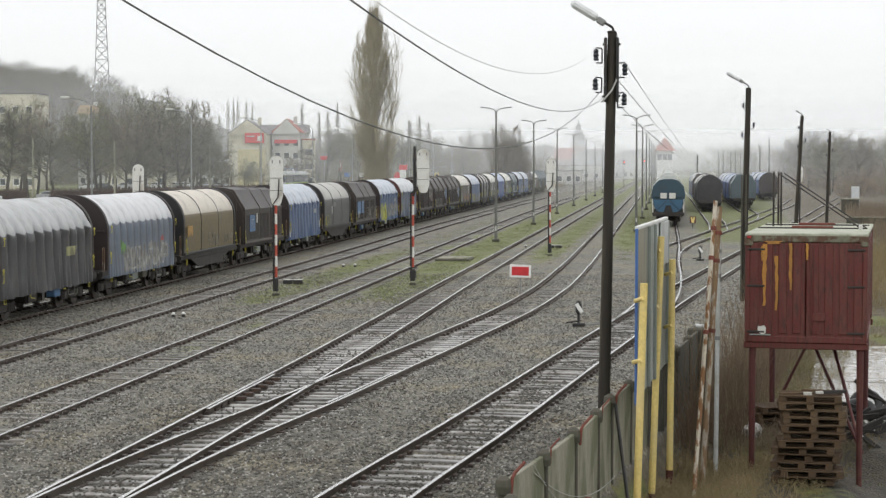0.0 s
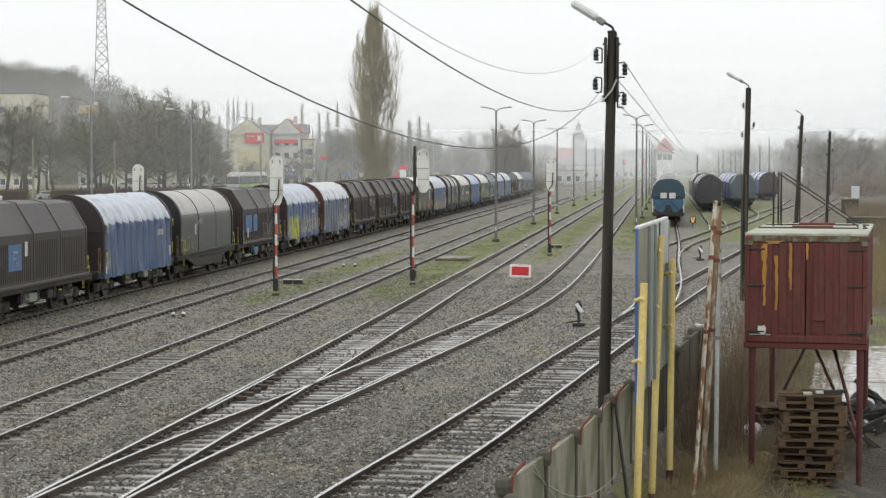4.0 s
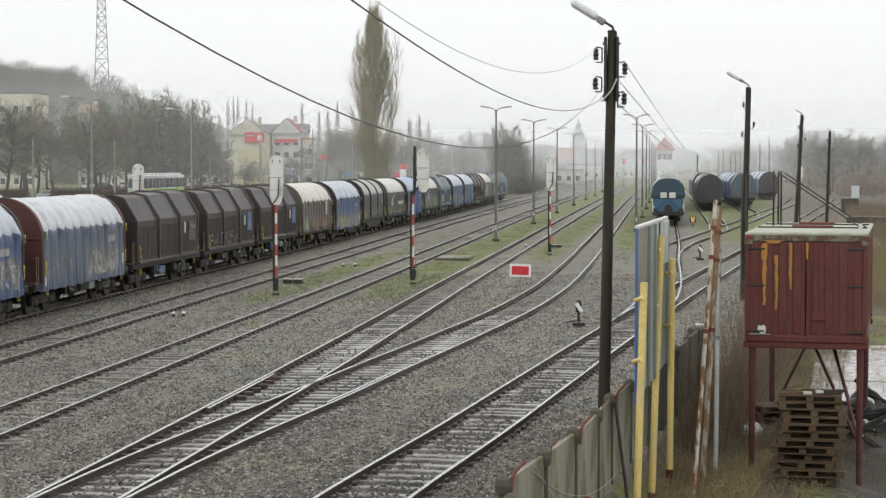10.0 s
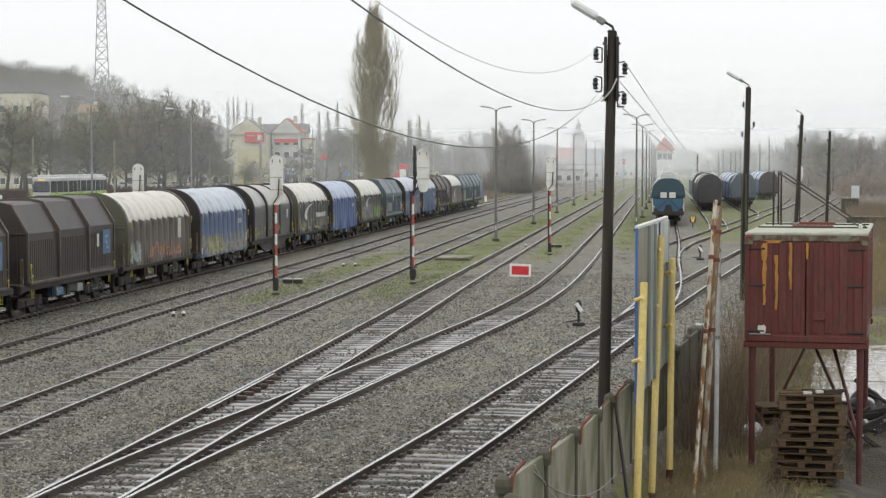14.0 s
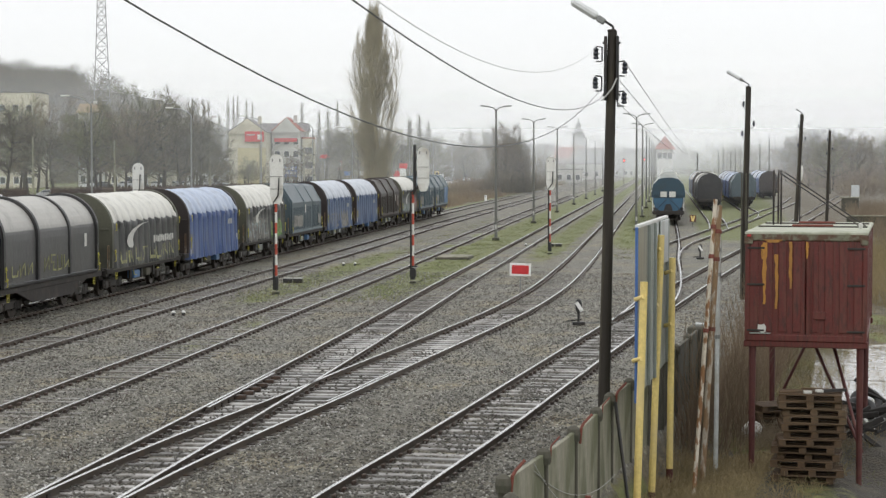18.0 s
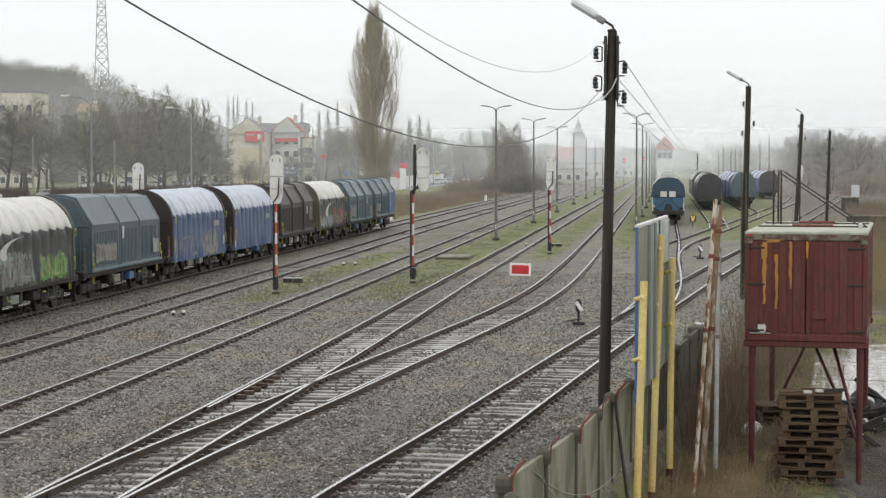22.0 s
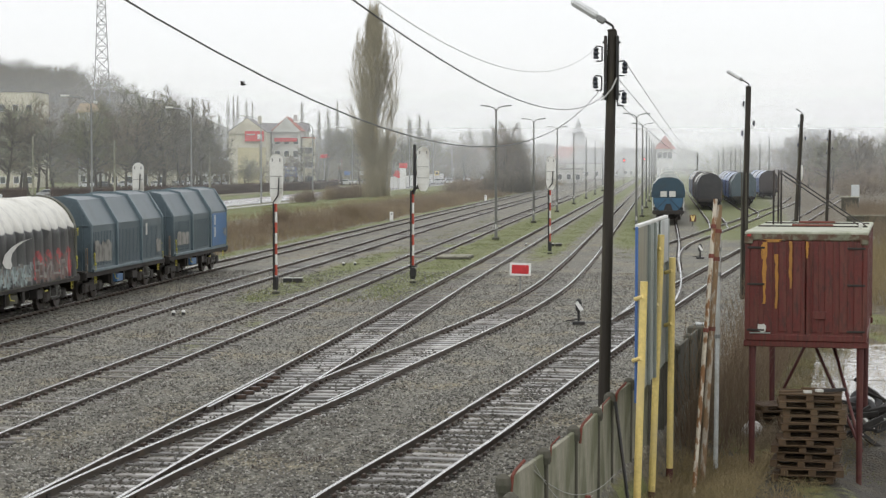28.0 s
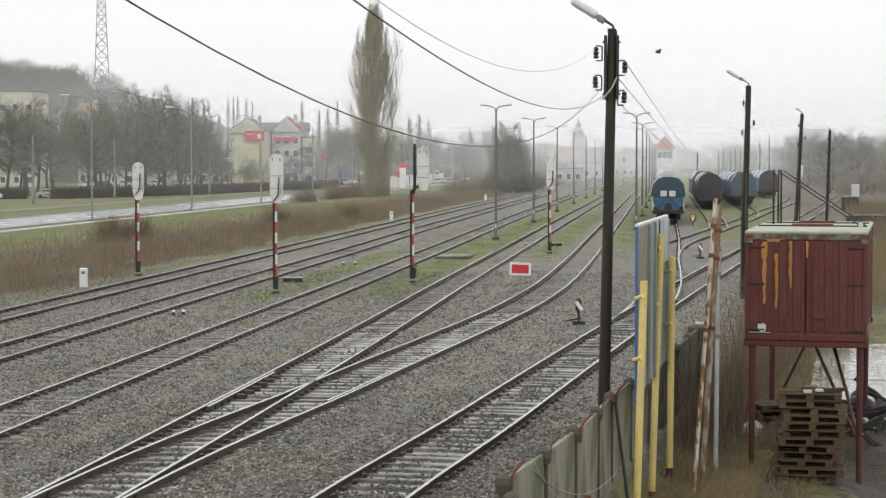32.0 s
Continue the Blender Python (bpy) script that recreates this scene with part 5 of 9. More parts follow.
TSIGN = [("panel", M_BLUEPANEL, 3.7, 2.35, 1.0, 0.95), ("panel", M_LABEL, 3.66, 2.35, 0.28, 0.1), ("plate", None, 2.6, 2.45)]
TSIGN[1] = ("bars", S_PALE, 3.45, 3.95, 2.1, 2.6, 1, 1.575)
TARPBITS = [("panel", M_LABEL, 4.72, 1.55, 0.2, 0.45), ("panel", S_PALE, 3.2, 2.45, 0.9, 0.26), ("panel", M_LABEL, -4.7, 1.2, 0.2, 0.3), ("bars", S_GREY, -4.8, -4.2, 1.1, 2.2, 2)]
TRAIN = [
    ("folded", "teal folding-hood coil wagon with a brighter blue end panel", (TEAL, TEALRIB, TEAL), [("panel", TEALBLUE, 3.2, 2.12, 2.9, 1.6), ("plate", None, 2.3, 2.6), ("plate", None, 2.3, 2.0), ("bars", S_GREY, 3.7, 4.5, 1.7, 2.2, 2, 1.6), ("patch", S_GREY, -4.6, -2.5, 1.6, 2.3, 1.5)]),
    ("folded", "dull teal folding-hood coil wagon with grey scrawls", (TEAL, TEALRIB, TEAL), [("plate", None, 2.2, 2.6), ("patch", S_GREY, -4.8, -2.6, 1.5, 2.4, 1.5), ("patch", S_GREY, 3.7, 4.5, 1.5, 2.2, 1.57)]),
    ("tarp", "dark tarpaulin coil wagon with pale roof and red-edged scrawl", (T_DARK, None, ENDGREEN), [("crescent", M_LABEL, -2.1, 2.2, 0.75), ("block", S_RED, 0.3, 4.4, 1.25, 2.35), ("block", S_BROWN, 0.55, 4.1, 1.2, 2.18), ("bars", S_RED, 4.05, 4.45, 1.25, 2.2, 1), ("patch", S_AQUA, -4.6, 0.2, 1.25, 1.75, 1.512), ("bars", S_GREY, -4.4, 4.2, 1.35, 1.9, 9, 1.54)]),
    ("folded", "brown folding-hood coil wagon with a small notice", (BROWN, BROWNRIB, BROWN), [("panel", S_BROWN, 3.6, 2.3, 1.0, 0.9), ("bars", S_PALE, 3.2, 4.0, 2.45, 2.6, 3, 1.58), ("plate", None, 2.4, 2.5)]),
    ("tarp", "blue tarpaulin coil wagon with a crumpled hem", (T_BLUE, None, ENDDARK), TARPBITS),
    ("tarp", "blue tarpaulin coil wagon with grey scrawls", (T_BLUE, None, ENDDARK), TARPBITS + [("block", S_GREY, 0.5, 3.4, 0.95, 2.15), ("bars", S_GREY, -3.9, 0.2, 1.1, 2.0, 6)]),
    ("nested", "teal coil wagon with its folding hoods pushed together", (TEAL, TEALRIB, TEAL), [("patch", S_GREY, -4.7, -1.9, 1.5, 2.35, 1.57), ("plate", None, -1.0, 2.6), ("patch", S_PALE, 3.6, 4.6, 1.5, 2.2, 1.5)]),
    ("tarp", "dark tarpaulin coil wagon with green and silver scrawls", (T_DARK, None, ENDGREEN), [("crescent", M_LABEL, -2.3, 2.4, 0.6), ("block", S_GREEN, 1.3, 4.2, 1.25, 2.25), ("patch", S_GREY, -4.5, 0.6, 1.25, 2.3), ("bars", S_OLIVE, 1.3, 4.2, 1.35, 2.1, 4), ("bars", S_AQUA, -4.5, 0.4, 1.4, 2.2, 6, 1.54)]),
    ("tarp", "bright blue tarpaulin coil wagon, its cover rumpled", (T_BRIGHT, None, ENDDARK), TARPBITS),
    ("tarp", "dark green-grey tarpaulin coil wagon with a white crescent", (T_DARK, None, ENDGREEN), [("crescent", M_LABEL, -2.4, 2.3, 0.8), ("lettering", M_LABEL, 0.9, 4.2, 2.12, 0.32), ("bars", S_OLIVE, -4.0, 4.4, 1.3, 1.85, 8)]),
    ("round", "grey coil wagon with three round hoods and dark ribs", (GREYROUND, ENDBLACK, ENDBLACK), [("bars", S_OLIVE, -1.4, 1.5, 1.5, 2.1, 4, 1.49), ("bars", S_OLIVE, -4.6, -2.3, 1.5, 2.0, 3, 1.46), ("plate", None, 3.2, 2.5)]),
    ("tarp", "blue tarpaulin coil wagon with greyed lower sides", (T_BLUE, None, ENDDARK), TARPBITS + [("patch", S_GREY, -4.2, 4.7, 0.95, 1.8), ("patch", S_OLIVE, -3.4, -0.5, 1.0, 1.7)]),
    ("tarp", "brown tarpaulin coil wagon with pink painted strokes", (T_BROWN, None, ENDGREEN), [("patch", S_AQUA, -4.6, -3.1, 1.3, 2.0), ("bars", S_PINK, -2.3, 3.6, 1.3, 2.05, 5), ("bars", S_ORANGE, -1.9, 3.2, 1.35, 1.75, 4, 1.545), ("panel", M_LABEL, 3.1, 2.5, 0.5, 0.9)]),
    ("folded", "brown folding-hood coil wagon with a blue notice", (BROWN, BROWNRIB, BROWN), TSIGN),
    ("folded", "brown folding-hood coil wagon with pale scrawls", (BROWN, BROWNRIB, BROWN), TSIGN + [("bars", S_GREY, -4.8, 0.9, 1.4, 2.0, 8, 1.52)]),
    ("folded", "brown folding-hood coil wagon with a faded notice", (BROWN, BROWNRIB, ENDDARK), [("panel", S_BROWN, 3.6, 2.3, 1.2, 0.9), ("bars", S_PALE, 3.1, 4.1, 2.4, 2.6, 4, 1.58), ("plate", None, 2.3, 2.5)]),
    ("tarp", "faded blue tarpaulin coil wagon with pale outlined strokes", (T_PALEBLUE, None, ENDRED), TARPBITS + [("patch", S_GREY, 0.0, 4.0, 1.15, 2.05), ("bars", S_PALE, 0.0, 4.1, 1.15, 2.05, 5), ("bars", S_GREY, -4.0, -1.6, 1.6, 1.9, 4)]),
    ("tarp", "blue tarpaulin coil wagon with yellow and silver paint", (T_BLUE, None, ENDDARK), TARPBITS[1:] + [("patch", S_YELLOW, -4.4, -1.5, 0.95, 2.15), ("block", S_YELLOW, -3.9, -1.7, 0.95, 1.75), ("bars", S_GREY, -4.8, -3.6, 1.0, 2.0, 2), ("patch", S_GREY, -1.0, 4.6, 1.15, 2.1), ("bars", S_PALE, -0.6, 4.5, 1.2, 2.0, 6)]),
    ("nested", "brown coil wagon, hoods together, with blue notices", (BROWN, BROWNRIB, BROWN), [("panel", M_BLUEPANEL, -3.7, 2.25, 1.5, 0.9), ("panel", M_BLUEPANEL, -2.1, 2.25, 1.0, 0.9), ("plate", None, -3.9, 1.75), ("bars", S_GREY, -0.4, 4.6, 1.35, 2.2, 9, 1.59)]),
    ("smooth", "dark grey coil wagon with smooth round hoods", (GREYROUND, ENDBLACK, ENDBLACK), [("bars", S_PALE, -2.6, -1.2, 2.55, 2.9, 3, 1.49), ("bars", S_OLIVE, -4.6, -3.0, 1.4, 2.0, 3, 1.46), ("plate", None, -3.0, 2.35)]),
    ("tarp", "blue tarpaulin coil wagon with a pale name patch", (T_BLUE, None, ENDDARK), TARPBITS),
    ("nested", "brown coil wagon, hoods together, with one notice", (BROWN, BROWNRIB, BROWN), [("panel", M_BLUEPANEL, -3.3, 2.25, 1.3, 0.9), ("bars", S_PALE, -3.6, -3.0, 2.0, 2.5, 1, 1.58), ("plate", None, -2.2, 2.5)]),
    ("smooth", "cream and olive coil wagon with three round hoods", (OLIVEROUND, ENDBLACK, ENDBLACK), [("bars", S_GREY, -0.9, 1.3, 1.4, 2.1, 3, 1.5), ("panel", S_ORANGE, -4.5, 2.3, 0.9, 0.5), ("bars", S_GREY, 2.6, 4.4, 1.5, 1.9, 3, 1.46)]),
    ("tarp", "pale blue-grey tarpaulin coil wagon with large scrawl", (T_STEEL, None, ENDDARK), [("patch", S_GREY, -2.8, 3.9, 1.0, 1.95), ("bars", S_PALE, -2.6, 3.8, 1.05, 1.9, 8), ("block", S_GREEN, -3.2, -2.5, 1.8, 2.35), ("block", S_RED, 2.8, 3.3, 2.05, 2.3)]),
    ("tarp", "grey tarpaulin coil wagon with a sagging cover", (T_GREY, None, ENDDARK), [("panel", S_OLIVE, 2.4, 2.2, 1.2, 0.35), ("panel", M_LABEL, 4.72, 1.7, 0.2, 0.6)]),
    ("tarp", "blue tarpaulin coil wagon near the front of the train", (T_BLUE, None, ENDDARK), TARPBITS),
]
WAGONS = [make_wagon(*row) for row in TRAIN]


def tail_place(t):
    """Along place of the rear of the train at t seconds."""
    s = t / 32
    return 356.4 - 297.3 * s + 3.15 * s ** 2 - 12.83 * s ** 3 + 0.95 * math.sin(math.pi * t / 23)


# ---- the yard's fixtures ----
def place(x, y, z=None, turn=0.0):
    z = float(ground_height(np.array(x, float), np.array(y, float))) - 0.01 if z is None else z
    return Matrix.Translation((x, y, z)) @ Matrix.Rotation(turn, 4, "Z")


def capsule(w, h, taper=0.7):
    """Outline of a signal's backboard: round on top, drawn in towards the foot."""
    pts = [(w / 2 * math.cos(a), h - w / 2 + w / 2 * math.sin(a)) for a in [math.pi * k / 12 for k in range(13)]]
    return pts + [(-w / 2, 0.42), (-w / 2 * taper, 0.1), (-w / 2 * 0.4, 0), (w / 2 * 0.4, 0), (w / 2 * taper, 0.1), (w / 2, 0.42)]


UPRIGHT = Matrix(((1, 0, 0, 0), (0, 0, 1, 0), (0, 1, 0, 0), (0, 0, 0, 1)))


def make_signal(x, y, post, board_low, board_high, label, gantry=False, shift=0.05):
    s = thing("railway_signal", label, "signal", place(x, y), group="signals of the yard")
    foot = Shape().box((0, 0, 0.05), (0.3, 0.3, 0.14), b=0.03)
    part("base", foot, M_CONCRETE_DARK, s)
    boot = Shape().lathe((0, 0, 0.2), [(0.1, 0), (0.1, 0.5), (0.08, 0.55)], 10)
    if gantry:
        boot.box((0, 0, 0.5), (0.28, 0.24, 0.4), b=0.04)
        boot.box((0, 0, 0.82), (0.42, 0.3, 0.05), b=0.01)
    part("boot", boot, M_BLACK, s)
    n = 7
    z0 = 0.8
    dz = (post - z0) / n
    for k in range(n):
        band = Shape().rod((0, 0, z0 + dz * k), (0, 0, z0 + dz * (k + 1)), 0.06, n=12)
        part("band", band, M_RED if k % 2 == 0 else M_SIGNALWHITE, s)
    ladder = Shape()
    ladder.box((-0.09, -0.02, (post + 0.25) / 2), (0.075, 0.12, post - 0.15), b=0.01)
    for k in range(int(post / 0.3)):
        ladder.box((-0.09, -0.075, 0.4 + k * 0.3), (0.13, 0.02, 0.03))
    ladder.tube([(-0.09, -0.1, post - 0.05), (0.14, -0.2, post + 0.25), (0.18, -0.2, post + 1.0)], 0.03, 6)
    part("ladder", ladder, M_BLACK, s)
    board = Shape().plate(capsule(0.56, board_high - board_low), 0.06, Matrix.Translation((shift, -0.12, board_low)) @ UPRIGHT)
    b = part("backboard", board, M_SIGNALWHITE, s)
    seam = Shape()
    for h in (0.3, 0.55):
        seam.box((shift, -0.13, board_low + (board_high - board_low) * h), (0.54, 0.02, 0.02))
    part("seam", seam, M_LAMPGREY, b)
    for h in (0.28, 0.55, 0.82):
        z = board_low + (board_high - board_low) * h
        part("lamp_housing", Shape().box((shift, 0.02, z), (0.28, 0.24, 0.28), b=0.04), M_BLACK, b)
    for sx in (-0.16, 0.16):
        part("bracket", Shape().box((shift + sx, -0.14, board_high - 0.26), (0.05, 0.04, 0.14), b=0.01), M_GALV, b)
    if gantry:
        g = Shape()
        g.rod((0.08, 0, post + 0.1), (0.08, 0, post + 2.2), 0.075, 0.07, 8)
        g.box((0.32, 0, post + 0.2), (0.55, 0.1, 0.1), b=0.02)
        g.rod((0.2, 0, post + 0.25), (0.72, 0, post + 1.0), 0.04, n=6)
        g.rod((0, 0, post - 0.1), (0.12, 0, post + 0.25), 0.07, n=8)
        g.box((0.08, 0, post + 1.6), (0.2, 0.12, 0.06))
        part("carrier_post", g, M_BLACK, s)
    return s


make_signal(-25.6, 84.9, 4.05, 3.75, 5.6, "white backed signal on a red and white banded mast")
make_signal(-16.3, 74.0, 3.95, 3.85, 5.95, "white backed signal on a banded mast beside the third line")
make_signal(-11.55, 81.9, 4.25, 4.3, 6.35, "white backed signal on a bracket with a black carrier post", True, 0.5)
make_signal(-6.9, 109.1, 4.1, 3.95, 6.0, "white backed signal on a slim banded mast in moss")


def make_yard_lamps():
    def build(x, y):
        t = thing("yard_lamp_post", "tall grey steel lamp post with two arms", "lamp post", place(x, y), group="yard lamp posts")
        part("base", Shape().box((0, 0, 0.1), (0.5, 0.5, 0.24), b=0.03), M_CONCRETE_DARK, t)
        part("pole", Shape().rod((0, 0, 0.1), (0, 0, 9.45), 0.115, 0.06, 10), M_LAMPGREY, t)
        for sx in (-1, 1):
            arm = Shape().tube([(0, 0, 9.35), (sx * 0.2, 0, 9.58), (sx * 0.55, 0, 9.66)], 0.035, 6)
            part("arm", arm, M_LAMPGREY, t)
            head = Shape().box((sx * 0.82, 0, 9.7), (0.66, 0.22, 0.09), Matrix.Rotation(sx * -0.1, 3, "Y"), 0.04)
            part("lamp_head", head, M_GALV, t)
        part("door", Shape().box((0.0, -0.125, 1.0), (0.1, 0.02, 0.35)), M_LABEL, t)
        return t
    first = build(-12.0, 128.0)
    for y in (165.5, 202, 240, 278, 315, 353, 390):
        copy_thing(first, place(-12.0, y))
    for k, y in enumerate((149, 185.5, 222, 259, 296, 333, 370, 410)):
        copy_thing(first, place(-2.25 + k * 0.06, y, turn=0.02))


make_yard_lamps()


def insulator(s, p, up=True):
    x, y, z = p
    s.lathe((x, y, z), [(0.03, -0.12), (0.06, -0.1), (0.035, -0.06), (0.062, -0.02), (0.035, 0.02), (0.055, 0.06), (0.02, 0.1)], 8)


def make_main_pole():
    t = thing("utility_pole", "dark tarred wooden pole with lamp and four insulators", "utility pole", Matrix.Translation((-1.0, 33.0, -0.25)), group="wooden pole line")
    part("pole", Shape().rod((-0.1, 0, 0), (0.05, 0, 8.11), 0.118, 0.086, 14), M_POLEWOOD, t)
    for sx in (-0.11, 0.11):
        part("side_plank", Shape().box((sx + 0.035, -0.02, 7.43), (0.055, 0.19, 1.18), b=0.01), M_BLACK, t)
        for z in (6.95, 7.9):
            part("bolt", Shape().rod((sx * 1.5 + 0.035, 0, z), (sx + 0.035, 0, z), 0.022, n=8), M_BLACK, t)
    cap = Shape().box((0.04, 0, 8.12), (0.17, 0.17, 0.05), b=0.02)
    part("cap", cap, M_POLEWOOD, t)
    for p in ((-0.25, 0, 7.72), (-0.26, 0, 7.18), (0.28, 0, 7.45), (0.27, 0, 6.9)):
        i = Shape()
        insulator(i, p)
        n = part("insulator", i, M_INSUL, t)
        h = Shape().tube([(p[0], 0, p[2] - 0.16), (p[0] * 0.55, 0, p[2] - 0.16), (p[0] * 0.55, 0, p[2] + 0.1), (p[0], 0, p[2] + 0.12)], 0.014, 5)
        part("hook", h, M_BLACK, n)
    arm = Shape().tube([(0.06, 0, 8.08), (0.06, 0, 8.2), (-0.1, 0, 8.3)], 0.025, 6)
    part("lamp_arm", arm, M_BLACK, t)
    m = Matrix.Rotation(radians(32), 3, "Y")
    part("lamp_head", Shape().box((-0.16, 0, 8.32), (0.16, 0.17, 0.12), m, 0.02), M_GALV, t)
    cover = Shape()
    cover.box((-0.46, 0, 8.52), (0.58, 0.2, 0.15), m, 0.05)
    part("lamp_cover", cover, M_GLASSWHITE, t, "milky plastic lamp cover")
    strap = Shape().tube([(-0.14, -0.14, 6.83), (0.05, -0.15, 7.05), (0.14, -0.14, 7.25)], 0.016, 5)
    part("cable_tail", strap, M_WIREPALE, t)


make_main_pole()


def make_line_pole(x, y, top, lean, label, lamp=True):
    t = thing("utility_pole", label, "utility pole", place(x, y), group="wooden pole line")
    r = 0.14
    part("pole", Shape().rod((-lean, 0, 0), (0, 0, top), r, r * 0.8, 12), M_POLEWOOD, t)
    if lamp:
        for sx in (-0.09, 0.09):
            part("stub_channel", Shape().box((sx - lean, -0.16, 2.6), (0.06, 0.06, 5.2), b=0.01), M_CONCRETE_DARK, t)
    for dx, dz in ((-0.2, -0.7), (0.22, -1.5), (-0.24, -1.9)):
        i = Shape()
        insulator(i, (dx, 0, top + dz))
        n = part("insulator", i, M_INSUL, t)
        part("hook", Shape().tube([(dx, 0, top + dz - 0.13), (dx * 0.7, 0, top + dz - 0.2), (0, 0, top + dz - 0.1)], 0.015, 5), M_BLACK, n)
    part("lamp_arm", Shape().tube([(0, 0, top), (0, 0, top + 0.1), (-0.25, 0, top + 0.25)], 0.025, 6), M_BLACK, t)
    if lamp:
        m = Matrix.Rotation(radians(30), 3, "Y")
        part("lamp_head", Shape().box((-0.3, 0, top + 0.28), (0.18, 0.18, 0.13), m, 0.03), M_GALV, t)
        part("lamp_cover", Shape().box((-0.62, 0, top + 0.47), (0.62, 0.2, 0.15), m, 0.05), M_GLASSWHITE, t)
    else:
        part("lamp_head", Shape().box((-0.28, 0, top + 0.27), (0.26, 0.12, 0.08), Matrix.Rotation(0.5, 3, "Y"), 0.02), M_GALV, t)


make_line_pole(3.42, 74.0, 8.74, 0.16, "dark wooden pole with a milky lamp, past the container")
make_line_pole(8.6, 114.0, 8.67, 0.4, "leaning dark wooden pole with a small lamp", False)
make_line_pole(13.95, 154.0, 8.36, 0.22, "thin dark wooden pole far along the line", False)
make_line_pole(6.1, 330.0, 7.5, 0.0, "thin far pole past the signal box", False)


def hanging(a, b, sag, n=24):
    a, b = Vector(a), Vector(b)
    return [a.lerp(b, k / n) - Vector((0, 0, 4 * sag * (k / n) * (1 - k / n))) for k in range(n + 1)]


def make_wires():
    runs = [
        (((-1.05, 32.98, 6.95), (-2.65, 7.79, 6.32), 1.0), 0.0054, M_WIRE, "dark slack cable strung to the wooden pole"),
        (((-1.1, 32.95, 6.68), (-1.59, 7.92, 6.32), 0.43), 0.0052, M_WIRE, "thin slack wire strung to the wooden pole"),
        (((-1.25, 33.0, 7.55), (-2.25, 13.9, 6.72), 0.5), 0.0036, M_WIREPALE, "thin pale wire strung to the wooden pole"),
        (((-0.72, 33.0, 7.3), (6.1, 330.0, 7.2), 0.8), 0.008, M_WIRE, "thin wire sagging from the wooden pole into the yard"),
        (((-0.83, 33.05, 6.97), (6.1, 330.0, 7.0), 0.85), 0.008, M_WIRE, "second thin wire sagging from the wooden pole into the yard"),
        (((-0.87, 33.05, 6.57), (6.0, 330.0, 6.8), 0.95), 0.007, M_WIRE, "third thin wire sagging from the wooden pole into the yard"),
    ]
    for args, r, mt, label in runs:
        tagged(part("overhead_wire", Shape().tube(hanging(*args), r, 5), mt), label, "wire", group="overhead wires", kind="structure")


make_wires()


